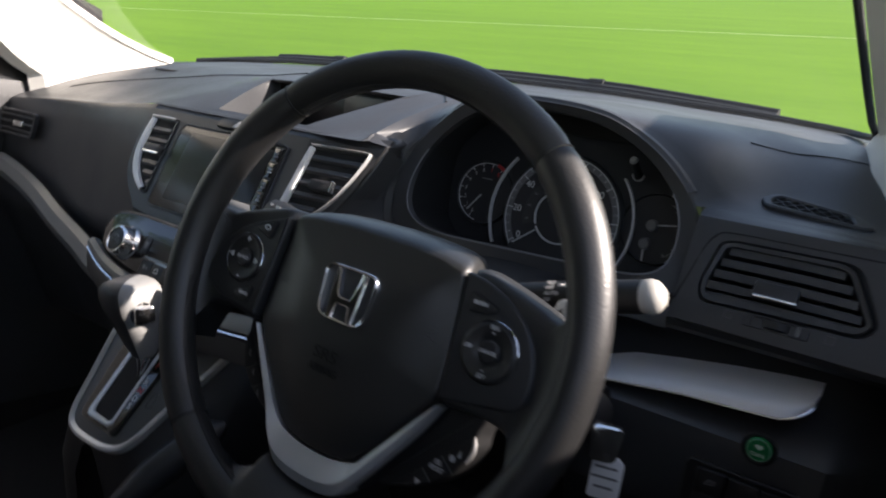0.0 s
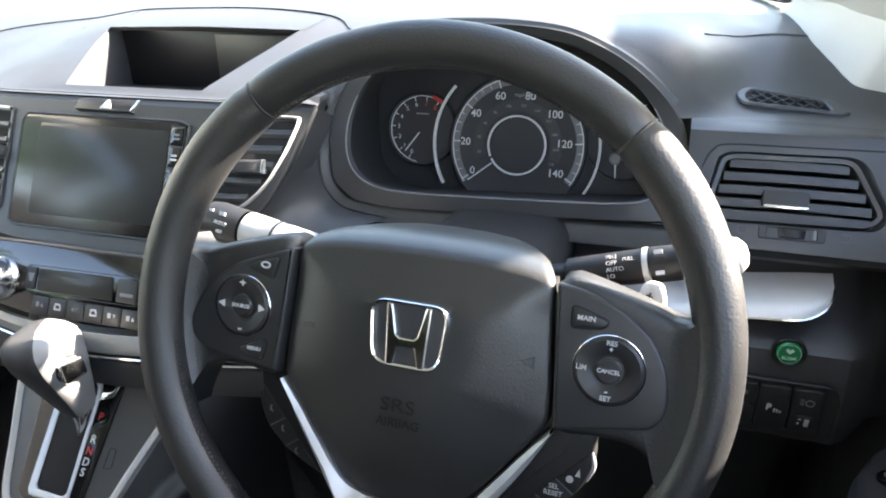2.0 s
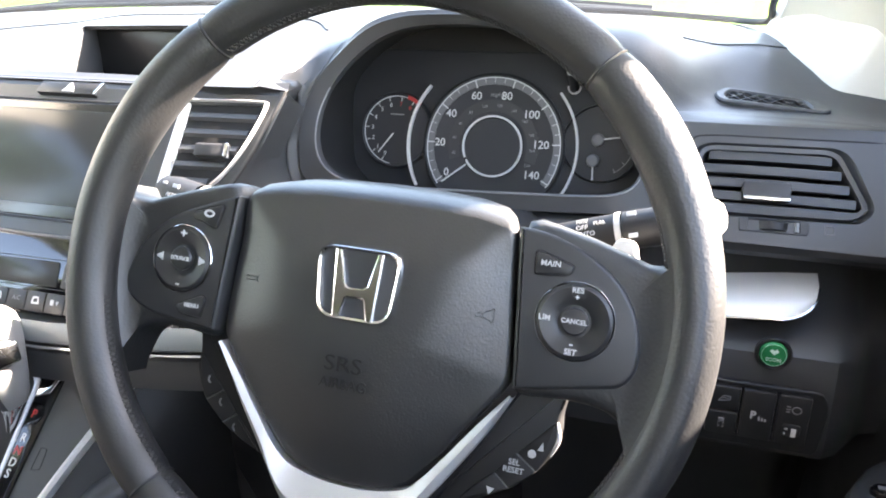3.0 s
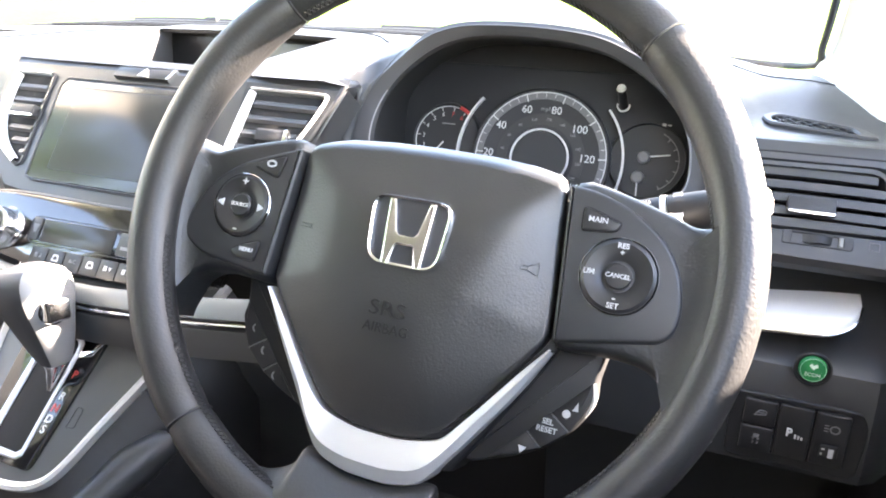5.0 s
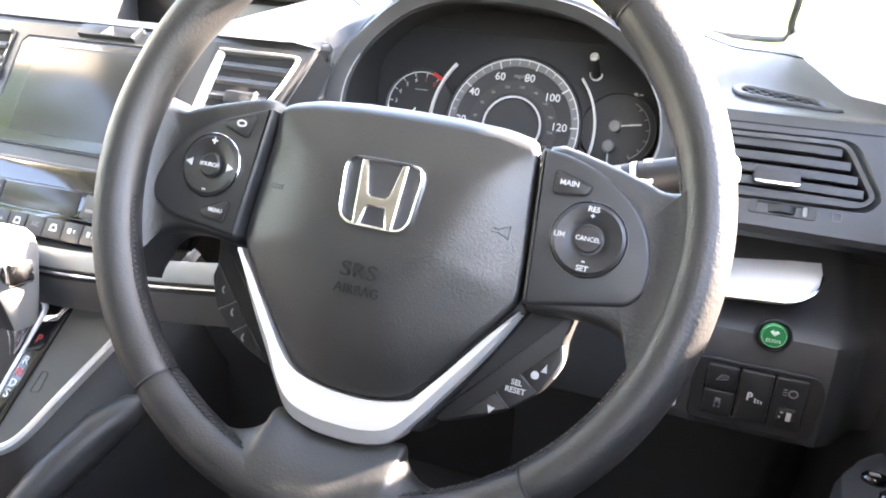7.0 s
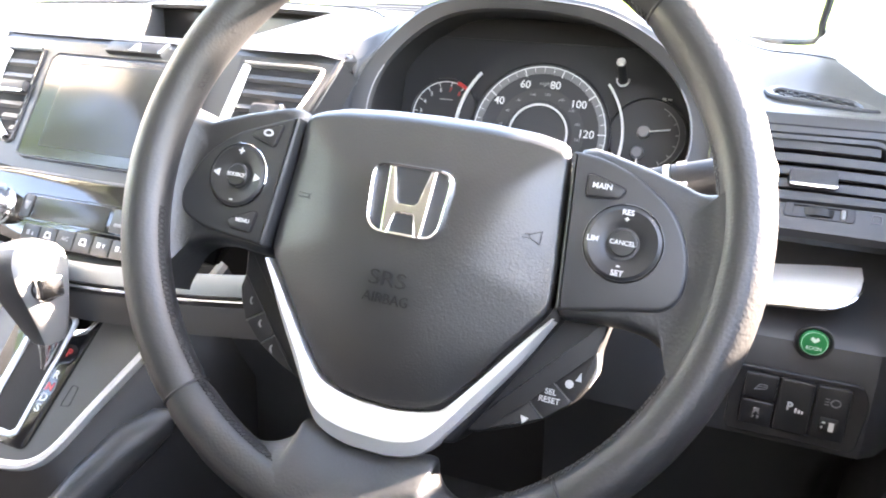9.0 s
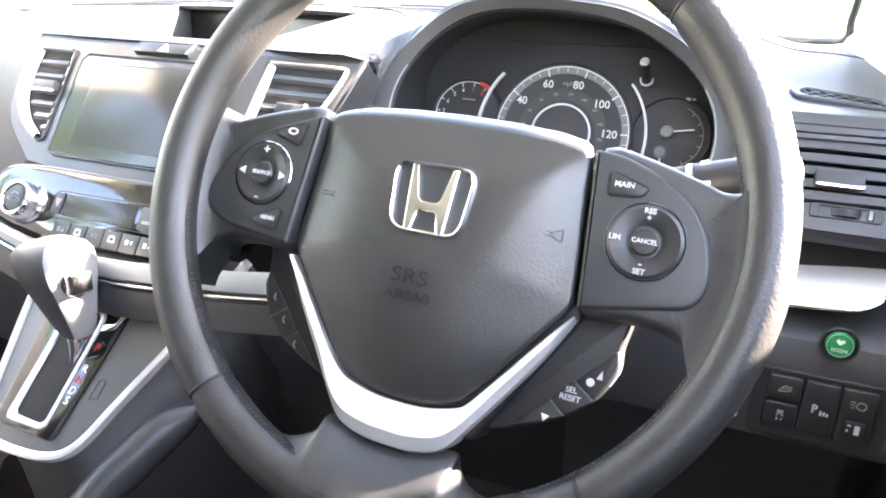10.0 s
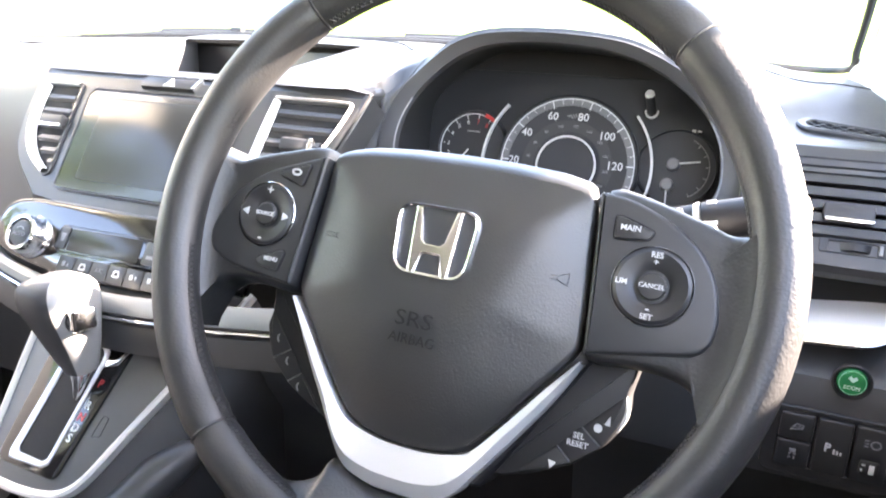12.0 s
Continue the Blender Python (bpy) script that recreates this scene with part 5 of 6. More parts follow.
ch_in = rounded([(-0.0118, -0.0705), (0.0225, -0.0722), (0.0185, 0.025), (0.012, 0.031), (-0.0165, 0.031)], 0.004, 5)
part("chrome_surround", frame_plate(ch_out, ch_in, 0.0012, 0.0040, 0.0012), SATIN, console, "chrome frame round the selector slot")
# flush plate whose near black paints the shade inside the slot
part("slot", plate(resample(ch_in, 40), 0.0017, 0.0022, 0.0001), VOID, console, "dark selector slot")
part("chrome_corner", plate(rounded([(0.0235, 0.0135), (0.0375, 0.0185), (0.0435, 0.0385), (0.0405, 0.0400), (0.0345, 0.0235), (0.0240, 0.0205)], 0.002), 0.0012, 0.0030, 0.0008), CHROME, console, "chrome wing of the bezel")
for ch, y in (("P", 0.0), ("R", -0.020), ("N", -0.0305), ("D", -0.0400), ("S", -0.0490)):
    part("gear_letter", moved(writing(ch, 0.0098, 0.0002, 0.0002), Matrix.Translation((0.0305, y, 0.0020))), RED if ch in "PN" else WHITE, console, smooth=False)
part("release_cover", frame_plate(rounded([(0.0475, -0.043), (0.0565, -0.041), (0.0555, -0.024), (0.0485, -0.0235)], 0.002), rounded([(0.0483, -0.0422), (0.0557, -0.0403), (0.0548, -0.0248), (0.0492, -0.0243)], 0.0018), -0.001, -0.0003, 0.0002), DARK, console)

selector = thing("gear_selector", pose(-0.355, 0.050, 0.828), "silver automatic gear selector with chrome release button", "gear lever")
part("shaft", tube([(0.003, 0.0, 0.0), (0.005, 0.003, 0.016), (0.008, 0.004, 0.030)], [0.0035, 0.0060, 0.0105], 16), CHROME, selector, "chrome selector shaft")
prof = [(0.027, 0.009, 0.003, 0.0105, 0.0115), (0.036, 0.007, 0.003, 0.0145, 0.0150), (0.050, 0.003, 0.003, 0.0190, 0.0190), (0.066, -0.002, 0.003, 0.0230, 0.0235), (0.079, -0.006, 0.003, 0.0260, 0.0275), (0.090, -0.008, 0.003, 0.0270, 0.0290), (0.0985, -0.009, 0.003, 0.0258, 0.0280), (0.1035, -0.009, 0.003, 0.0225, 0.0245), (0.1065, -0.009, 0.003, 0.0165, 0.0185), (0.1078, -0.009, 0.003, 0.0075, 0.0085), (0.1080, -0.009, 0.003, 0.0002, 0.0002)]


def sq(a, e=0.66):
    return math.copysign(abs(a) ** e, a)


def knob_rows(a0, a1, n):
    return [[(cx + rx * sq(math.cos(t)), cy + ry * sq(math.sin(t)), z) for t in (radians(lerp(a0, a1, k / n)) for k in range(n + 1))] for z, cx, cy, rx, ry in prof]


part("knob_shell", grid(knob_rows(-54, 110, 24)), KNOB, selector, "satin silver knob half")
part("knob_grip", grid(knob_rows(110, 306, 22)), KNOBDARK, selector, "grey grip half")
bm_ = Matrix.Translation((0.0195, -0.0020, 0.0775)) @ Vector((0.95, -0.22, 0.12)).to_track_quat("Z", "Y").to_matrix().to_4x4()
part("release_surround", moved(lathe([(0.0125, -0.006), (0.0125, 0.001), (0.0118, 0.0020), (0.0105, 0.0016)], 24), bm_), DARK, selector)
part("release_button", moved(plate(rounded([(-0.0105, -0.0095), (0.0105, -0.0095), (0.0115, 0.0085), (-0.0095, 0.0105)], 0.004), -0.004, 0.0085, 0.0030), bm_), CHROME, selector, "chrome release button")

# knee panel left of the column
rows = [[(x, y + 0.02 * math.sin((x + 0.33) * 9), z) for y, z in ((0.118, 0.890), (0.108, 0.872), (0.112, 0.84), (0.14, 0.78), (0.20, 0.70), (0.26, 0.55), (0.30, 0.42))] for x in np.linspace(-0.262, -0.14, 10)]
dpart("knee_panel", grid(rows), PANEL, "dark knee panel beside the console")
part("knee_pad", moved(tube([(-0.305, -0.02, 0.715), (-0.282, 0.02, 0.755), (-0.262, 0.050, 0.782), (-0.246, 0.068, 0.796), (-0.240, 0.075, 0.801)], [0.012, 0.020, 0.019, 0.013, 0.004], 14), inv_co), PANEL, console, "dark padded bolster along the console side")

# ---- steering column, stalks, key ----
column = thing("steering_column", pose(0, 0.14, 0.97), "black plastic shroud behind the steering wheel", "steering column")
KI = column.matrix_world.inverted()
rows = []
for y, w, zt, zb in ((0.052, 0.050, 1.030, 0.945), (0.075, 0.062, 1.036, 0.935), (0.13, 0.066, 1.024, 0.915), (0.20, 0.062, 1.005, 0.895), (0.30, 0.060, 0.985, 0.880)):
    rows.append([(p.x, y, p.y) for p in resample(rounded([(-w, zb), (w, zb), (w * 0.9, zt), (-w * 0.9, zt)], 0.022, 5), 40)])
# cavity black on the shroud puts the shade behind the wheel into its colour
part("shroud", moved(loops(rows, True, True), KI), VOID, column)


def stalk(a, b, r, label, extra):
    s = thing("column_stalk", Matrix.Translation(a) @ (Vector(b) - Vector(a)).to_track_quat("X", "Z").to_matrix().to_4x4(), label, "stalk", "column stalks")
    extra(s, (Vector(b) - Vector(a)).length)
    return s


def turned(profile, seg=24):
    return moved(lathe([(r, x) for x, r in profile], seg), Matrix.Rotation(radians(90), 4, "Y"))


def light_stalk(s, n):
    part("stem", turned([(0.0, 0.0075), (n * 0.35, 0.009), (n * 0.36, 0.0130), (n * 0.77, 0.0148)]), SATIN, s, "pale glossy stalk stem")
    part("barrel", turned([(n * 0.785, 0.0150), (n * 0.93, 0.0157), (n * 0.985, 0.0143), (n, 0.010), (n + 0.001, 0.0)]), DARK, s, "black rotary barrel")
    part("ring", turned([(n * 0.60, 0.0146), (n * 0.605, 0.0142), (n * 0.61, 0.0147)]), DARK, s)


def wiper_stalk(s, n):
    part("stem", turned([(0.0, 0.0065), (n * 0.25, 0.0078), (n * 0.26, 0.0102), (n * 0.60, 0.0112)]), DARK, s)
    part("ring", turned([(n * 0.60, 0.0117), (n * 0.625, 0.0117)]), SATIN, s, "pale dividing ring")
    part("barrel", turned([(n * 0.63, 0.0114), (n * 0.925, 0.0114)]), DARK, s, "black rotary barrel")
    part("end_cap", turned([(n * 0.925, 0.0112), (n * 0.94, 0.0115), (n * 0.96, 0.0117), (n * 0.985, 0.0106), (n, 0.0085), (n + 0.002, 0.0062), (n + 0.003, 0.0)]), CAP, s, "pale rounded end cap")


CAP = material("pale_end_cap", (0.42, 0.41, 0.38), 0.45, vary=0.08)
ls = stalk((-0.045, 0.092, 1.009), (-0.2155, 0.119, 1.0263), 0.013, "black light stalk with white legends", light_stalk)
rs = stalk((0.040, 0.100, 1.015), (0.1785, 0.0922, 1.055), 0.013, "black wiper stalk with white legends and pale tip", wiper_stalk)


def place_legends(s, items, toward, flip=False):
    """Print on the side of the stalk that faces the given world direction."""
    inv3 = s.matrix_world.to_3x3().inverted()
    d = inv3 @ Vector(toward)
    d.x = 0
    d.normalize()
    x = Vector((-1, 0, 0)) if flip else Vector((1, 0, 0))
    m = Matrix((x, d.cross(x), d)).transposed().to_4x4()
    for text, px, off, size, r in items:
        mm = Matrix.Translation(d * (r + 0.0006) + Vector((px, 0, 0))) @ m @ Matrix.Translation((0, off, -abs(off) * abs(off) * 38))
        if text:
            part("legend", moved(writing(text, size, 0.0003), mm), WHITE, s, smooth=False)
        else:
            part("legend_symbol", moved(box(-size, size, -size * 0.5, size * 0.5, -0.0003, 0.0003, 0.0001), mm), WHITE, s)


place_legends(ls, [("AUTO", 0.151, -0.0025, 0.0044, 0.0153), ("", 0.152, 0.0052, 0.0030, 0.0153), ("", 0.163, 0.0055, 0.0020, 0.0153), ("", 0.151, -0.0085, 0.0028, 0.0153)], (0.2, -0.8, 0.6), True)
place_legends(rs, [("OFF", 0.068, 0.0022, 0.0040, 0.0112), ("AUTO", 0.070, -0.0020, 0.0040, 0.0112), ("LO", 0.067, -0.0060, 0.0038, 0.0112), ("MIST", 0.068, 0.0065, 0.0034, 0.0112), ("PULL", 0.0785, 0.0040, 0.0032, 0.0113), ("", 0.0975, 0.0060, 0.0026, 0.0136), ("", 0.0975, -0.0070, 0.0026, 0.0136)], (0.0, -0.8, 0.6))

part("ignition_housing", moved(tube([(0.04, 0.125, 0.960), (0.10, 0.115, 0.962), (0.140, 0.100, 0.957)], [0.024, 0.022, 0.019], 18), KI), DARK, column)
key = thing("car_key", pose(0.140, 0.096, 0.955), "chrome ignition key hanging with a white paper tag", "key")
part("barrel", moved(lathe([(0.017, -0.006), (0.017, 0.004), (0.013, 0.006), (0.0, 0.006)], 28), Matrix.Rotation(radians(60), 4, "Y") @ Matrix.Rotation(radians(40), 4, "X")), DARK, key)
part("bow", moved(plate(rounded([(-0.010, -0.016), (0.010, -0.016), (0.012, 0.010), (-0.012, 0.010)], 0.006), -0.004, 0.004, 0.002), Matrix.Translation((0.0185, -0.011, -0.008)) @ Matrix.Rotation(radians(75), 4, "X") @ Matrix.Rotation(radians(25), 4, "Y")), CHROME, key, "chrome key bow")
part("ring", moved(tube([Vector((p.x, 0, p.y)) for p in circle(0.011, 24)], 0.0012, 8, True), Matrix.Translation((0.016, -0.008, -0.014))), CHROME, key)
tag = part("tag", moved(plate(rounded([(-0.015, -0.022), (0.015, -0.022), (0.015, 0.016), (0.008, 0.022), (-0.008, 0.022), (-0.015, 0.016)], 0.003), -0.0012, 0.0012, 0.0005), Matrix.Translation((0.0215, -0.007, -0.040)) @ Matrix.Rotation(radians(80), 4, "X") @ Matrix.Rotation(radians(18), 4, "Y") @ Matrix.Scale(0.74, 4)), TAG, key, "white paper tag with dark handwriting")
for y, w in ((0.010, 0.012), (0.000, 0.014), (-0.010, 0.010)):
    part("writing_bar", moved(box(-w, w * 0.8, y - 0.0013, y + 0.0013, 0.0012, 0.0016, 0.0001), Matrix.Translation((0.0215, -0.007, -0.040)) @ Matrix.Rotation(radians(80), 4, "X") @ Matrix.Rotation(radians(18), 4, "Y") @ Matrix.Scale(0.74, 4)), GREYPRINT, tag)

# ---- switches on the lower panel ----
econ = thing("eco_button", Matrix.Translation((0.2385, 0.2085, 0.912)) @ Matrix.Rotation(radians(86), 4, "X") @ Matrix.Scale(0.80, 4), "round glossy green economy button marked ECON", "button")
part("surround", lathe([(0.0165, -0.003), (0.0165, 0.0012), (0.0150, 0.0020), (0.0132, 0.0005), (0.0130, -0.003)], 40), DARK, econ, "black recessed ring")
part("cap", lathe([(0.0126, -0.002), (0.0126, 0.002), (0.0115, 0.0036), (0.008, 0.0042), (0.0, 0.0045)], 40), GREEN, econ)
part("ring_line", arc_band(0.0106, 0.0111, 0, 360, 0.0030, 0.0040, 40), material("pale_green_print", (0.25, 0.55, 0.35), 0.4), econ)
part("legend", moved(writing("ECON", 0.0048, 0.0002), Matrix.Translation((0, -0.0045, 0.0045))), material("pale_print", (0.55, 0.72, 0.60), 0.4), econ, smooth=False)
part("symbol", plate([(-0.004, 0.004), (0.0, 0.0005), (0.004, 0.004), (0.002, 0.0065), (0.0, 0.0045), (-0.002, 0.0065)], 0.0042, 0.0047, 0.0001), material("pale_symbol", (0.55, 0.72, 0.60), 0.4), econ)
bank = thing("switch_bank", Matrix.Translation((0.2340, 0.2055, 0.860)) @ Matrix.Rotation(radians(88), 4, "X") @ Matrix.Diagonal((0.87, 0.95, 1, 1)), "row of black switches in the lower dash panel", "switch panel")
part("frame", frame_plate(rounded([(-0.053, -0.031), (0.053, -0.031), (0.057, 0.012), (0.050, 0.027), (-0.053, 0.027)], 0.006), rounded([(-0.042, -0.0225), (0.042, -0.0225), (0.042, 0.0225), (-0.042, 0.0225)], 0.003), -0.002, 0.0016, 0.0008), DARK, bank)
part("backing", box(-0.043, 0.043, -0.0235, 0.0235, -0.001, 0.0006, 0.0002), VOID, bank)


def bank_switch(x0, x1, y0, y1, mark):
    b = part("switch", plate(rounded([(x0, y0), (x1, y0), (x1, y1), (x0, y1)], 0.0025), 0.0, 0.0042, 0.0014), BUTTON, bank)
    cx, cy = (x0 + x1) / 2, (y0 + y1) / 2
    if mark == "P":
        part("legend", moved(writing("P", 0.0095, 0.0002, 0.0003), Matrix.Translation((cx - 0.0035, cy, 0.0043))), WHITE, b, smooth=False)
        for k in range(3):
            part("signal_bar", box(cx + 0.001 + 0.0026 * k, cx + 0.0026 + 0.0026 * k, cy - 0.0045, cy - 0.0005 - 0.0008 * k, 0.0040, 0.0045, 0.0001), WHITE, b)
    elif mark == "wheel":
        part("roller", box(cx - 0.0075, cx + 0.0075, cy - 0.015, cy - 0.003, 0.003, 0.0058, 0.0015), DARK, b)
        part("symbol", join(box(cx - 0.006, cx - 0.0045, cy - 0.012, cy - 0.010, 0.0056, 0.0062, 0.0001), box(cx + 0.000, cx + 0.004, cy - 0.0135, cy - 0.006, 0.0056, 0.0062, 0.0001), box(cx - 0.0055, cx - 0.003, cy - 0.0075, cy - 0.006, 0.0056, 0.0062, 0.0001)), WHITE, b)
        part("symbol", frame_plate(circle(0.0042, 20, cx + 0.002, cy + 0.010, 0.0036), circle(0.0030, 20, cx + 0.002, cy + 0.010, 0.0025), 0.004, 0.0046, 0.0001), GREYPRINT, b)
        for k in range(3):
            part("symbol", box(cx - 0.0065, cx - 0.0030, cy + 0.0075 + 0.0024 * k, cy + 0.0083 + 0.0024 * k, 0.004, 0.0046, 0.0001), GREYPRINT, b)
    elif mark == "car":
        body = rounded([(cx - 0.0055, cy - 0.0030), (cx + 0.0050, cy - 0.0012), (cx + 0.0055, cy + 0.0026), (cx - 0.0010, cy + 0.0030)], 0.0012)
        part("symbol", frame_plate(body, inset(body, 0.0008), 0.004, 0.0046, 0.0001), GREYPRINT, b)
        part("symbol", box(cx - 0.0030, cx + 0.0040, cy + 0.0002, cy + 0.0008, 0.004, 0.0046, 0.0001), GREYPRINT, b)
    else:
        part("symbol", join(box(cx - 0.0024, cx + 0.0024, cy + 0.0012, cy + 0.0046, 0.004, 0.0046, 0.0001), box(cx - 0.0030, cx - 0.0010, cy - 0.0004, cy + 0.0006, 0.004, 0.0046, 0.0001), box(cx + 0.0010, cx + 0.0030, cy - 0.0004, cy + 0.0006, 0.004, 0.0046, 0.0001), tube([(cx - 0.0026, cy - 0.0042, 0.0043), (cx - 0.0012, cy - 0.0030, 0.0043), (cx - 0.0026, cy - 0.0018, 0.0043)], 0.0004, 6), tube([(cx + 0.0012, cy - 0.0042, 0.0043), (cx + 0.0026, cy - 0.0030, 0.0043), (cx + 0.0012, cy - 0.0018, 0.0043)], 0.0004, 6)), GREYPRINT, b)


bank_switch(-0.042, -0.0155, 0.0005, 0.0225, "car")
bank_switch(-0.042, -0.0155, -0.0225, -0.0005, "skid")
bank_switch(-0.0135, 0.0135, -0.0225, 0.0225, "P")
bank_switch(0.0155, 0.042, -0.0225, 0.0225, "wheel")

# door armrest with mirror switches
arm = thing("switch_pod", pose(0.338, 0.17, 0.812), "rounded dark armrest pod with mirror and window switches", "armrest", "door fittings")
rows = []
for y in list(np.linspace(0.076, 0.0, 12)) + [-0.04, -0.10, -0.20, -0.32]:
    left = line([(-0.33, -0.062), (-0.12, -0.060), (-0.033, -0.053), (0.003, -0.042), (0.036, -0.022), (0.056, -0.002), (0.068, 0.012), (0.076, 0.026)], y)
    top = 0.018 - 0.016 * step(0.045, 0.080, y)
    rows.append([(p.x, y, p.y) for p in resample(rounded([(left, -0.06), (0.032, -0.06), (0.032, top), (left, top)], min(0.012, (0.030 - left) * 0.4), 5), 40)])
part("pod", loops(rows, True, True), PANEL, arm)
for x, y in ((-0.018, 0.002), (0.006, 0.004), (-0.011, -0.020)):
    b = part("switch", moved(lathe([(0.0090, 0.016), (0.0090, 0.021), (0.0075, 0.0228), (0.0, 0.0234)], 24), Matrix.Translation((x, y, 0)) @ Matrix.Diagonal((1, 0.8, 1, 1))), GLOSS, arm, "gloss black switch")
    part("mark", box(x - 0.004, x + 0.003, y - 0.002, y + 0.002, 0.0230, 0.0238, 0.0002), GREYPRINT, b)

# ---- steering wheel: local x right, y up in the plane of the rim, z to the driver ----
WH = pose(0, -0.006, 1.03) @ Matrix.Rotation(radians(90 - 23.2), 4, "X") @ Matrix.Rotation(radians(-1.5), 4, "Z")
wheel = thing("steering_wheel", WH, "black leather steering wheel with satin silver lower spoke", "steering wheel")
RIM_R, RIM_T, RIM_N = 0.1648, 0.0133, -0.0035
LEAN_X, LEAN_Y = -0.050, -0.010     # the rim's plane leans a little against the hub's
RIM_M = Matrix(((1, 0, 0, 0.0015), (0, 1, 0, 0.0010), (LEAN_X, LEAN_Y, 1, 0), (0, 0, 0, 1)))


def rim_arc(a0, a1, label):
    n = max(8, int(abs(a1 - a0) / 2.5))
    rows = []
    for k in range(n + 1):
        a = radians(lerp(a0, a1, k / n))
        ends = min(k, n - k)
        r = RIM_T * (0.93 if ends == 0 else 1.0)
        grip = 0.0010 * math.exp(-((math.degrees(a) % 360 - 35) / 14) ** 2) + 0.0010 * math.exp(-((math.degrees(a) % 360 - 145) / 14) ** 2)
        rows.append([((RIM_R + (r + grip) * math.cos(t)) * math.cos(a), (RIM_R + (r + grip) * math.cos(t)) * math.sin(a), RIM_N + (r + grip) * math.sin(t)) for t in (2 * math.pi * j / 24 for j in range(24))])
    return part("rim_section", moved(loops(rows, True, True), RIM_M), LEATHER, wheel, label)


rim_arc(49.1, 129.7, "black grained leather upper rim")
rim_arc(130.3, 229.0, "black grained leather side grip")
rim_arc(229.6, 310.4, "black leather lower rim")
rim_arc(311, 408.5, "black grained leather side grip")
for a in (48.8, 130.0, 229.3, 310.7):
    t = radians(a)
    ring = [Vector(((RIM_R + 0.0126 * math.cos(u)) * math.cos(t), (RIM_R + 0.0126 * math.cos(u)) * math.sin(t), RIM_N + 0.0126 * math.sin(u))) for u in (2 * math.pi * j / 24 for j in range(24))]
    part("seam", moved(tube(ring, 0.0009, 6, True), RIM_M), DARK, wheel)
# cross stitching along the inside of the rim
bms = []
for a0, a1 in ((50, 130), (134, 163), (190, 262), (280, 345), (372, 405)):
    for k in range(int((a1 - a0) / 1.15)):
        a = radians(a0 + 1.15 * k)
        for sgn in (1, -1):
            u = radians(180 - 14)
            d = radians(0.42) * sgn
            p = [Vector(((RIM_R + 0.0134 * math.cos(u + e)) * math.cos(a + f), (RIM_R + 0.0134 * math.cos(u + e)) * math.sin(a + f), RIM_N + 0.0134 * math.sin(u + e))) for e, f in ((-0.15, -d), (0.15, d))]
            bms.append(moved(tube(p, 0.0005, 4), RIM_M))
me = bpy.data.meshes.new("stitching")
vs, fs = [], []
for b in bms:
    b.verts.index_update()
    o = len(vs)
    vs += [tuple(v.co) for v in b.verts]
    fs += [[o + v.index for v in f.verts] for f in b.faces]
    b.free()
me.from_pydata(vs, [], fs)
me.materials.append(STITCH)
stitch = new("stitching", me)
stitch.parent = wheel
tagged(stitch, "grey cross stitching along the inner rim", kind="stuff")


def slab(poly, n0, n1, bevel=0.004, steps=3):
    return plate([Vector(p) for p in poly], n0, n1, bevel, steps)


# leather spoke pads that grow out of the rim
R2 = 0.165


def rim_pt(a, r=R2):
    return (r * math.cos(radians(a)), r * math.sin(radians(a)))


right_spoke = [rim_pt(-25), rim_pt(-12), rim_pt(2), rim_pt(14), (0.1530, 0.0350), (0.1430, 0.0340), (0.133, 0.0375), (0.106, 0.0455), (0.0820, 0.0480), (0.0815, 0.020), (0.0845, -0.020), (0.0865, -0.0385), (0.105, -0.0385), (0.120, -0.0385), (0.1315, -0.0405), (0.1395, -0.0460), (0.1435, -0.0540), (0.1475, -0.0650)]


def spoke_height(x, y):
    """Leather rises from beside the switches to the crest of the rim."""
    return lerp(-0.0072, RIM_N + LEAN_X * x + LEAN_Y * y + 0.0128, step(0.1455, 0.1665, math.hypot(x, y)))


def spoke(s):
    outline = [Vector(p) for p in smooth_line(right_spoke, 3, True)]
    mid = Vector((0.122, 0.0))
    rows = [[(s * p.x, p.y, -0.034) for p in outline], [(s * p.x, p.y, spoke_height(s * p.x, p.y) - 0.011) for p in outline]]
    for f, drop in ((0.985, 0.0065), (0.96, 0.0035), (0.92, 0.0013), (0.86, 0.0002), (0.75, 0.0), (0.6, 0.0), (0.4, 0.0), (0.2, 0.0)):
        ring = [mid + (p - mid) * f for p in outline]
        rows.append([(s * q.x, q.y, spoke_height(s * q.x, q.y) - drop) for q in ring])
    part("spoke_pad", loops(rows, True, True), LEATHER, wheel, "leather thumb rest on the spoke", angle=60)


spoke(1)
spoke(-1)
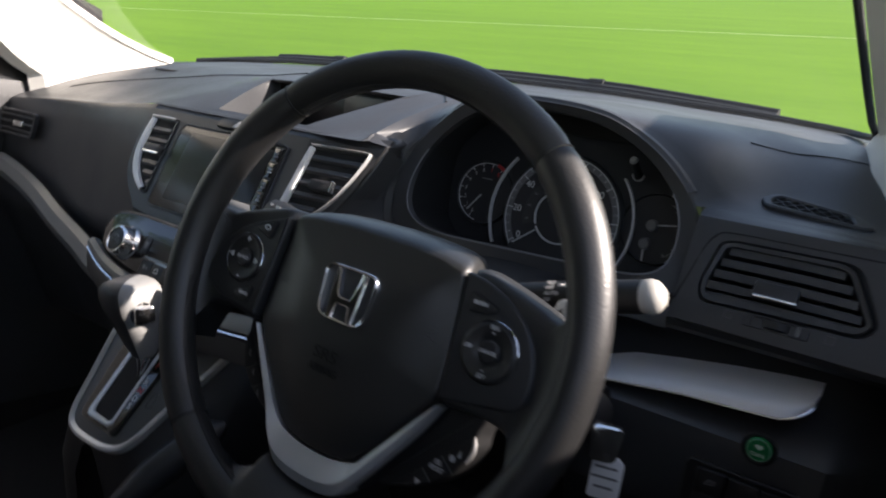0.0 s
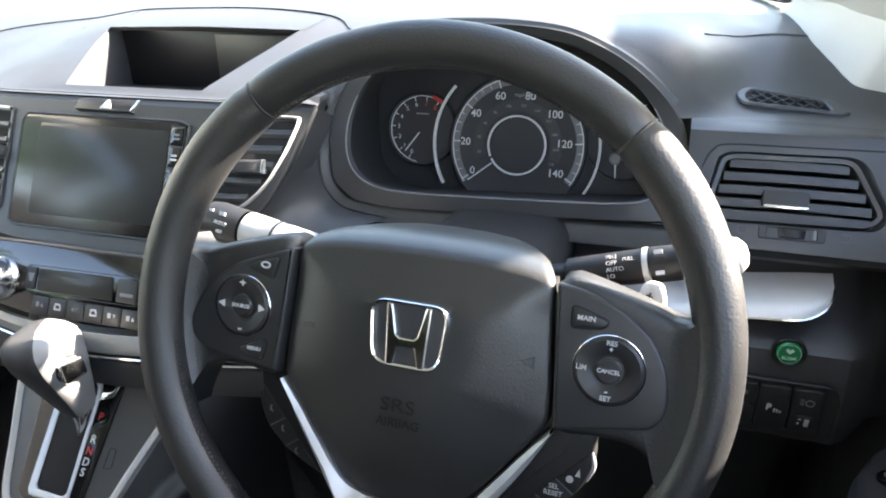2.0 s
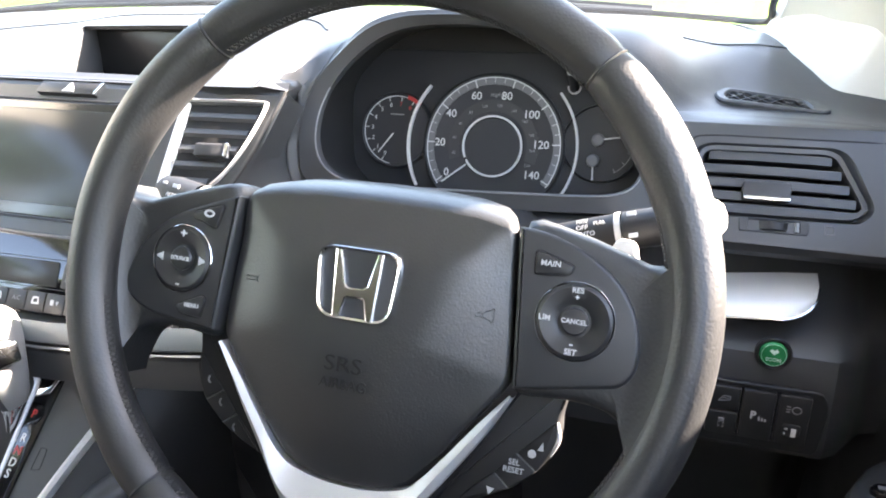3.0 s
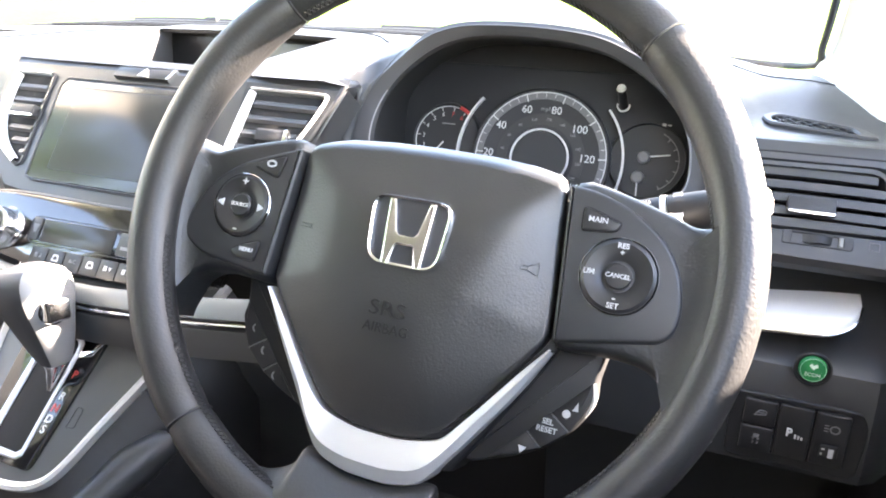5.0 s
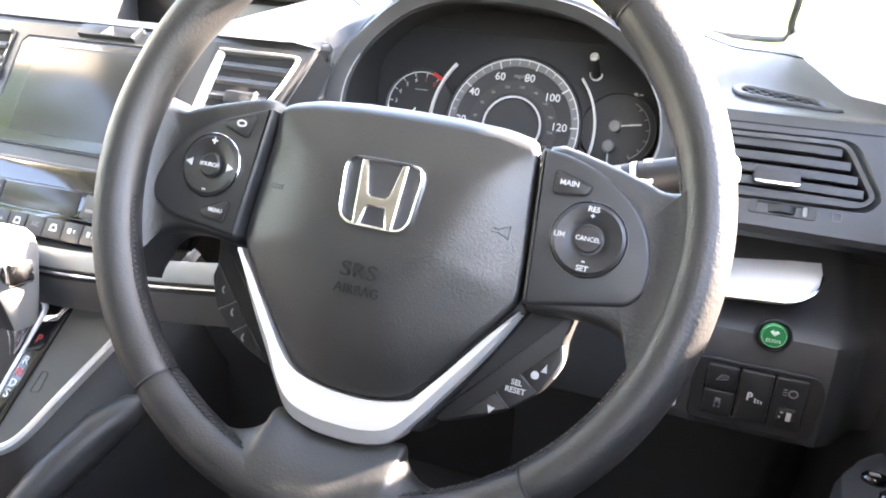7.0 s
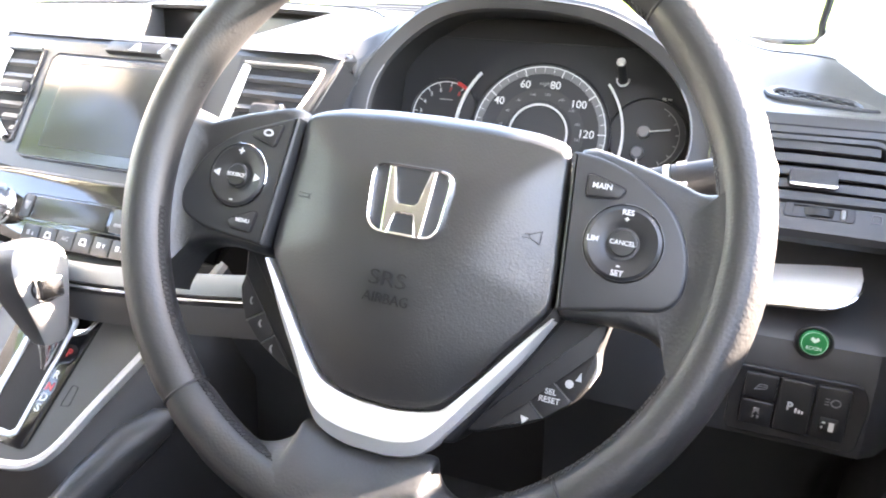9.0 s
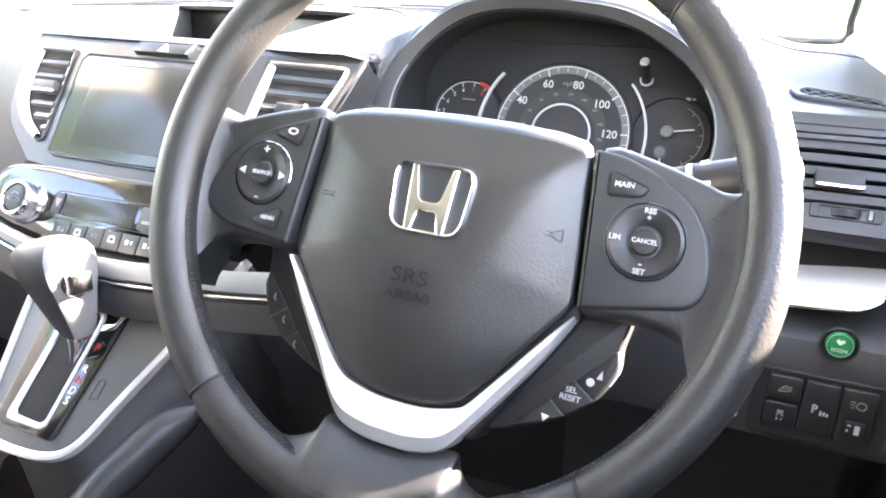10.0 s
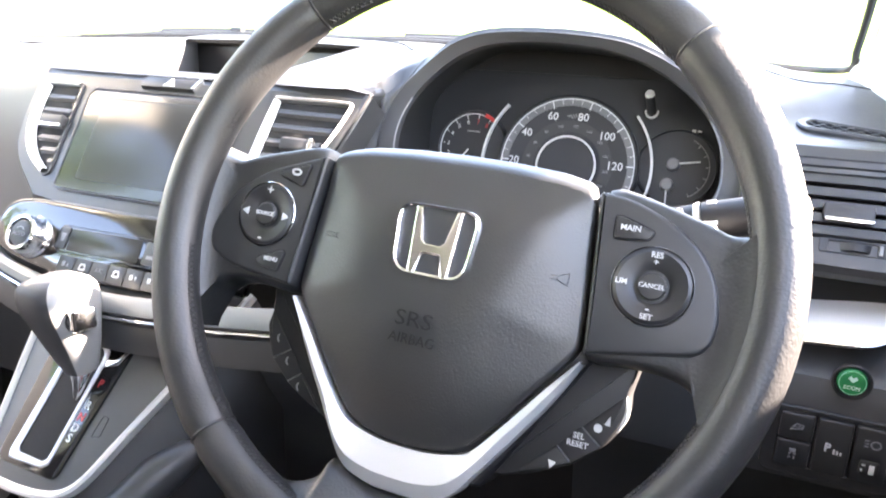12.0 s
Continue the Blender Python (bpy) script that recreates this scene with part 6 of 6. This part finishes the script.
# the lower spoke: leather swelling from the silver trim into the rim
EDGE = [(-0.0714, -0.1340), (-0.063, -0.1390), (-0.054, -0.1392), (-0.046, -0.1358), (-0.0410, -0.1300), (-0.0395, -0.1240), (-0.0310, -0.1243), (-0.0150, -0.1296), (0.0, -0.1304)]
EDGE += [(-x, y) for x, y in reversed(EDGE[:-1])]
edge_line = smooth_line(EDGE, 5)
rows = []
for k, p in enumerate(edge_line):
    u = 2 * k / (len(edge_line) - 1) - 1
    a = radians(-90 + 29 * u)
    crest = Vector((RIM_R * math.cos(a), RIM_R * math.sin(a)))
    far = Vector(((RIM_R + 0.009) * math.cos(a), (RIM_R + 0.009) * math.sin(a)))
    base_n = RIM_N + LEAN_X * crest.x + LEAN_Y * crest.y
    low = lerp(-0.0150, base_n, step(0.45, 1.0, abs(u)))
    top = base_n + RIM_T + 0.0004 * (1 - abs(u) ** 4) - 0.0003 * abs(u) ** 4
    under = lerp(p, crest, 0.45)
    row = [(under.x, under.y, low - 0.017), (*lerp(p, crest, 0.08), low - 0.0075), (p.x, p.y, low - 0.003)]
    for s in (0.04, 0.12, 0.25, 0.42, 0.60, 0.80, 1.0):
        q = lerp(p, crest, s)
        row.append((q.x, q.y, lerp(low, top, math.sin(s * math.pi / 2))))
    row.append((far.x, far.y, base_n + math.sqrt(RIM_T ** 2 - 0.009 ** 2) + 0.0001 * (1 - abs(u)) - 0.0004 * abs(u) ** 4))
    row.append((far.x * 1.02, far.y * 1.02, base_n))
    rows.append(row)
part("spoke_pad", grid(rows), LEATHER, wheel, "leather base of the lower spoke", angle=60)
# inner carrier behind the airbag
carrier = [(0.074, 0.042), (0.088, -0.040), (0.064, -0.082), (0.044, -0.116), (0.0, -0.126), (-0.044, -0.116), (-0.064, -0.082), (-0.088, -0.040), (-0.074, 0.042)]
part("carrier", slab(carrier, -0.052, -0.022, 0.004), DARK, wheel)

# airbag cover
right_half = [(0.0, 0.0500), (0.030, 0.0495), (0.058, 0.0475), (0.0755, 0.0440), (0.0778, 0.040), (0.0795, 0.015), (0.0820, -0.015), (0.0828, -0.034), (0.0800, -0.0400), (0.068, -0.056), (0.050, -0.080), (0.036, -0.0955), (0.026, -0.1010), (0.012, -0.1035), (0.0, -0.1040)]
cover = [Vector(p) for p in right_half] + [Vector((-x, y)) for x, y in reversed(right_half[1:-1])]
cover = resample(cover, 132)


def cover_n(x, y, f):
    edge = -0.0115 + 0.003 * step(0.020, 0.048, y) - 0.003 * step(-0.05, -0.10, y)
    mid = 0.0012 - 0.004 * step(0.018, 0.060, y) - 0.004 * step(-0.02, -0.105, y)
    crease = lambda q: max(0.0, (q - 0.070) * 0.875 - (y - 0.045) * 0.484)
    h = lerp(mid, edge, f ** 3.2)
    soft_edge = lambda c: math.sqrt(c * c + 0.0015 ** 2) - 0.0015
    h -= (0.11 * soft_edge(crease(x)) + 0.05 * soft_edge(crease(-x))) * (1 - f ** 6) * step(-0.095, -0.030, y)
    return h


ring_rows = []
for back, grow, n, low_n in ((0.30, 0.0120, -0.072, -0.038), (0.20, 0.0118, -0.054, -0.034), (0.10, 0.0105, -0.036, -0.024), (0.03, 0.0070, -0.0205, -0.0165), (0.0, 0.0025, -0.0120, -0.0140)):
    ring = []
    for p in cover:
        w = step(0.030, 0.046, p.y)
        ring.append((p.x * (1 - back * w), p.y + grow * w, lerp(low_n, n, w)))
    ring_rows.append(ring)
for f in (0.985, 0.96, 0.93, 0.90, 0.86, 0.82, 0.78, 0.74, 0.70, 0.65, 0.60, 0.55, 0.50, 0.45, 0.40, 0.34, 0.28, 0.2, 0.1):
    ring_rows.append([(p.x * f, (p.y + 0.012) * f - 0.012, cover_n(p.x * f, (p.y + 0.012) * f - 0.012, f)) for p in cover])
part("airbag_cover", loops(ring_rows, False, True), AIRBAG, wheel, "grained black airbag cover", angle=60)
part("airbag_text", moved(writing("SRS", 0.0115, 0.0004), Matrix.Translation((-0.002, -0.0388, 0.0017)) @ Matrix.Diagonal((1.25, 1, 1, 1))), EMBOSS, wheel, "embossed lettering", smooth=False)
part("airbag_text", moved(writing("AIRBAG", 0.0076, 0.0004), Matrix.Translation((-0.001, -0.0490, 0.0014)) @ Matrix.Diagonal((1.0, 1, 1, 1))), EMBOSS, wheel, "embossed lettering", smooth=False)
for x in (-0.062, 0.066):
    part("horn_symbol", moved(join(tube([(-0.006, 0.0010, 0), (0.0, 0.0010, 0), (0.0055, 0.0034, 0), (0.0055, -0.0034, 0), (0.0, -0.0010, 0), (-0.006, -0.0010, 0)], 0.00028, 6), tube([(0.0, 0.0010, 0), (0.0, -0.0010, 0)], 0.00028, 6)), Matrix.Translation((x, -0.002, cover_n(x, -0.002, abs(x) / 0.081) + 0.0003)) @ Matrix.Rotation(radians(10), 4, "Y")), AIRBAG, wheel, "embossed horn mark")
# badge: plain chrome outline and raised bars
badge_out = rounded([(-0.0212, -0.0160), (0.0212, -0.0160), (0.0246, 0.0235), (-0.0246, 0.0235)], 0.011, 6)
bo = resample(badge_out, 72)
BZ = 0.0006
part("badge_ground", plate(inset(bo, 0.001), BZ - 0.004, BZ + 0.0006, 0.0004), PANEL, wheel)
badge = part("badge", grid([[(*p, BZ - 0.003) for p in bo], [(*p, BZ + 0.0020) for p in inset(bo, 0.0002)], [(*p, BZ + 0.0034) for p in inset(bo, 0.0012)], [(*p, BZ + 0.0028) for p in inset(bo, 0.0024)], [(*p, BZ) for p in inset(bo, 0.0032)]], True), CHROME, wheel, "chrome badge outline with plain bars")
half_bar = [(0.0138, 0.0212), (0.0118, -0.0150), (0.0073, -0.0152), (0.0048, -0.0042), (0.0040, -0.0037)]
half_top = [(0.0040, 0.0020), (0.0060, 0.0038), (0.0098, 0.0208)]
bars = half_bar + [(-x, y) for x, y in reversed(half_bar)] + [(-x, y) for x, y in reversed(half_top)] + half_top
part("badge_bar", plate([Vector(p) for p in reversed(bars)], BZ, BZ + 0.0032, 0.0012, 2), CHROME, badge, angle=20)

# satin silver Y-shaped trim
in_h = [(0.0838, -0.0405), (0.070, -0.0575), (0.052, -0.0815), (0.038, -0.0980), (0.027, -0.1030), (0.012, -0.1058), (0.0, -0.1062)]
out_h = [(0.0855, -0.0418), (0.0735, -0.0640), (0.0600, -0.0850), (0.0440, -0.1080), (0.0310, -0.1245), (0.0150, -0.1300), (0.0, -0.1308)]
ih, oh = smooth_line(in_h, 6), smooth_line(out_h, 6)
il = ih + [Vector((-p.x, p.y)) for p in reversed(ih[:-1])]
ol = oh + [Vector((-p.x, p.y)) for p in reversed(oh[:-1])]
rows = []
for a, b in zip(il, ol):
    d = step(-0.088, -0.110, a.y if False else (a.y + b.y) / 2)
    n_in, n_mid, n_out = lerp(-0.0125, -0.0145, d), lerp(-0.0105, -0.0075, d), lerp(-0.0150, -0.0135, d)
    m = lerp(a, b, lerp(0.5, 0.62, d))
    rows.append([(a.x, a.y, n_in - 0.012), (a.x, a.y, n_in), (*lerp(a, m, 0.7), lerp(n_in, n_mid, 0.8)), (m.x, m.y, n_mid), (*lerp(m, b, 0.85), lerp(n_mid, n_out, 0.75)), (b.x, b.y, n_out - 0.002), (b.x, b.y, n_out - 0.016)])
part("silver_trim", grid(rows), SATIN, wheel, "satin silver Y-shaped lower trim", angle=25)

# switch pods on the spokes
rp = rounded([(0.0790, 0.0445), (0.094, 0.0430), (0.113, 0.0360), (0.131, 0.0235), (0.1405, 0.008), (0.1437, -0.0085), (0.1425, -0.0195), (0.1365, -0.0265), (0.0855, -0.0362)], [0.002, 0.01, 0.012, 0.014, 0.012, 0.010, 0.008, 0.008, 0.002], 5)
lp = rounded([(-0.0790, 0.0425), (-0.0850, -0.0355), (-0.1060, -0.0335), (-0.1310, -0.0310), (-0.1460, -0.0230), (-0.1485, -0.0115), (-0.1395, 0.0110), (-0.1195, 0.0280), (-0.0950, 0.0370)], [0.002, 0.002, 0.01, 0.010, 0.008, 0.012, 0.014, 0.012, 0.01], 5)
pod_r = part("switch_pod", slab(rp, -0.022, -0.0045, 0.0025), POD, wheel, "dark smooth plastic switch pod")
pod_l = part("switch_pod", slab(lp, -0.022, -0.0045, 0.0025), POD, wheel, "dark smooth plastic switch pod")
PZ = -0.0045


def round_pad(pod, x, y, marks, centre):
    at = Matrix.Translation((x, y, PZ))
    part("chrome_ring", moved(lathe([(0.0194, -0.001), (0.0194, 0.0010), (0.0190, 0.0014), (0.0186, 0.0008)], 48), at), CHROME, pod, "thin chrome ring")
    part("rocker", moved(lathe([(0.0184, -0.001), (0.0182, 0.0016), (0.0165, 0.0026), (0.0120, 0.0016), (0.0085, 0.0004), (0.0072, -0.0006)], 48), at), BUTTON, pod)
    part("centre_button", moved(lathe([(0.0068, -0.001), (0.0068, 0.0018), (0.0060, 0.0027), (0.0, 0.0031)], 36), at), BUTTON, pod)
    part("legend", moved(writing(centre, 0.0032, 0.0002, 0.00006), at @ Matrix.Translation((0, 0, 0.0031))), WHITE, pod, smooth=False)
    for text, dx, dy, size in marks:
        if text in "<>":
            s = 1 if text == ">" else -1
            tri = [(-0.0022 * s, -0.0024), (0.0026 * s, 0.0), (-0.0022 * s, 0.0024)]
            part("legend", moved(plate(tri if s > 0 else tri[::-1], 0.0, 0.0004, 0.0001), at @ Matrix.Translation((dx, dy, 0.0021))), WHITE, pod)
        else:
            part("legend", moved(writing(text, size, 0.0002, 0.00008), at @ Matrix.Translation((dx, dy, 0.0025))), WHITE, pod, smooth=False)


round_pad(pod_l, -0.1105, 0.0025, [("+", 0, 0.0140, 0.008), ("-", 0, -0.0140, 0.009), ("<", -0.0140, 0, 0), (">", 0.0140, 0, 0)], "SOURCE")
round_pad(pod_r, 0.1115, 0.0020, [("RES", 0, 0.0150, 0.0037), ("+", 0, 0.0116, 0.004), ("LIM", -0.0143, 0, 0.0038), ("SET", 0, -0.0148, 0.0038), ("-", 0, -0.0108, 0.006)], "CANCEL")


def small_key(pod, poly, mark, size):
    b = part("key", slab(rounded(poly, 0.002, 4), PZ - 0.001, PZ + 0.0014, 0.0008, 2), BUTTON, pod)
    part("key_gap", frame_plate(inset(resample(rounded(poly, 0.002, 4), 40), -0.0008), resample(rounded(poly, 0.002, 4), 40), PZ - 0.001, PZ + 0.0003, 0.0001), VOID, pod)
    c = sum((Vector(p) for p in poly), Vector((0, 0))) / len(poly)
    if mark:
        part("legend", moved(writing(mark, size, 0.0002, 0.00006), Matrix.Translation((c.x, c.y, PZ + 0.0016))), WHITE, pod, smooth=False)
    else:
        part("symbol", frame_plate(circle(0.0034, 16, c.x, c.y, 0.0022), circle(0.0022, 16, c.x, c.y, 0.0011), PZ + 0.0013, PZ + 0.0017, 0.0001), WHITE, pod)


small_key(pod_r, [(0.0895, 0.0220), (0.1060, 0.0235), (0.1085, 0.0280), (0.0910, 0.0335), (0.0890, 0.0330)], "MAIN", 0.0040)
small_key(pod_l, [(-0.0910, 0.0220), (-0.1075, 0.0270), (-0.1060, 0.0300), (-0.0890, 0.0355), (-0.0880, 0.0345)][::-1], "", 0)
small_key(pod_l, [(-0.0945, -0.0290), (-0.0925, -0.0175), (-0.0950, -0.0165), (-0.1110, -0.0240), (-0.1080, -0.0280)], "MENU", 0.0034)

# lower switch wings beside the silver trim
WING = [(0.0840, -0.0340), (0.1115, -0.0340), (0.1085, -0.0520), (0.1095, -0.0610), (0.1062, -0.0714), (0.1010, -0.0805), (0.0880, -0.0925), (0.0720, -0.1010), (0.0520, -0.1090), (0.0440, -0.1080), (0.0600, -0.0860)]
WING_KEYS = [[(0.1072, -0.0532), (0.1086, -0.0615), (0.1052, -0.0712), (0.1003, -0.0803), (0.0893, -0.0728)], [(0.0884, -0.0733), (0.0996, -0.0810), (0.0872, -0.0917), (0.0787, -0.0850)], [(0.0778, -0.0856), (0.0864, -0.0923), (0.0720, -0.1000), (0.0600, -0.1045), (0.0680, -0.0950)]]
WN = -0.0300


def wing(s):
    g = (lambda poly: [Vector(p) for p in poly]) if s > 0 else (lambda poly: [Vector((-x, y)) for x, y in reversed(poly)])
    w = part("switch_wing", slab(rounded(g(WING), 0.003, 3), -0.052, WN, 0.002), WINGPLASTIC, wheel, "dark switch wing under the spoke")
    for k, poly in enumerate(WING_KEYS):
        part("key", slab(rounded(g(poly), 0.0012, 3), WN - 0.001, WN + 0.0008, 0.0005), WINGPLASTIC, w)
    for a, b in ((WING_KEYS[0][4], WING_KEYS[0][3]), (WING_KEYS[1][3], WING_KEYS[1][2])):
        part("divider", tube([Vector((s * (a[0] - 0.0004), a[1] - 0.0003, WN + 0.0006)), Vector((s * (b[0] - 0.0004), b[1] - 0.0003, WN + 0.0006))], 0.00035, 5), SYMBOL, w)
    up = Matrix.Translation((0, 0, WN + 0.0009))
    if s > 0:
        part("legend", moved(writing("SEL\nRESET", 0.0042, 0.0002, 0.00006), up @ Matrix.Translation((0.0882, -0.0800, 0))), WHITE, w, smooth=False)
        part("legend", moved(plate([(0.0006, -0.0020), (0.0038, -0.0020), (0.0030, 0.0028)], 0, 0.0003, 0.0001), up @ Matrix.Translation((0.0988, -0.0672, 0))), WHITE, w)
        part("legend", moved(plate(circle(0.0022, 16), 0, 0.0003, 0.0001), up @ Matrix.Translation((0.0968, -0.0716, 0))), WHITE, w)
        part("legend", moved(plate([(-0.0020, 0.0018), (-0.0004, -0.0026), (0.0024, 0.0012)], 0, 0.0003, 0.0001), up @ Matrix.Translation((0.0773, -0.0950, 0))), WHITE, w)
        edge = smooth_line([(0.1078, -0.0530, WN + 0.0006), (0.1095, -0.0615, WN + 0.0008), (0.1065, -0.0712, WN + 0.0006)], 6)
        part("bright_edge", tube(edge, [0.0004 + 0.0009 * math.sin(math.pi * k / 12) for k in range(13)], 6), SATIN, w, "pale edge of the key")
    else:
        for x, y in ((-0.0975, -0.0680), (-0.0880, -0.0800), (-0.0770, -0.0930)):
            part("legend", moved(arc_band(0.0018, 0.0028, 120, 260, 0, 0.0003, 8), up @ Matrix.Translation((x, y, 0))), GREYPRINT, w)


WINGPLASTIC = material("matt_black_switch_plastic", (0.009, 0.009, 0.0095), 0.5, grain=0.1, grain_size=0.0007)
wing(1)
wing(-1)

# gear paddle behind the right spoke
paddle = thing("gear_paddle", Matrix.Translation((0.127, 0.056, 1.034)) @ Matrix.Rotation(radians(66), 4, "X") @ Matrix.Rotation(radians(-14), 4, "Y") @ Matrix.Rotation(radians(-14), 4, "Z"), "satin silver plus paddle behind the wheel", "paddle")
part("blade", plate(rounded([(-0.010, -0.034), (0.009, -0.036), (0.0105, 0.004), (0.004, 0.016), (-0.006, 0.014)], 0.006, 5), -0.003, 0.003, 0.002), LIT_SILVER, paddle)
part("mark", moved(writing("+", 0.009, 0.0003), Matrix.Translation((0.000, 0.006, 0.0032))), DARK, paddle, smooth=False)
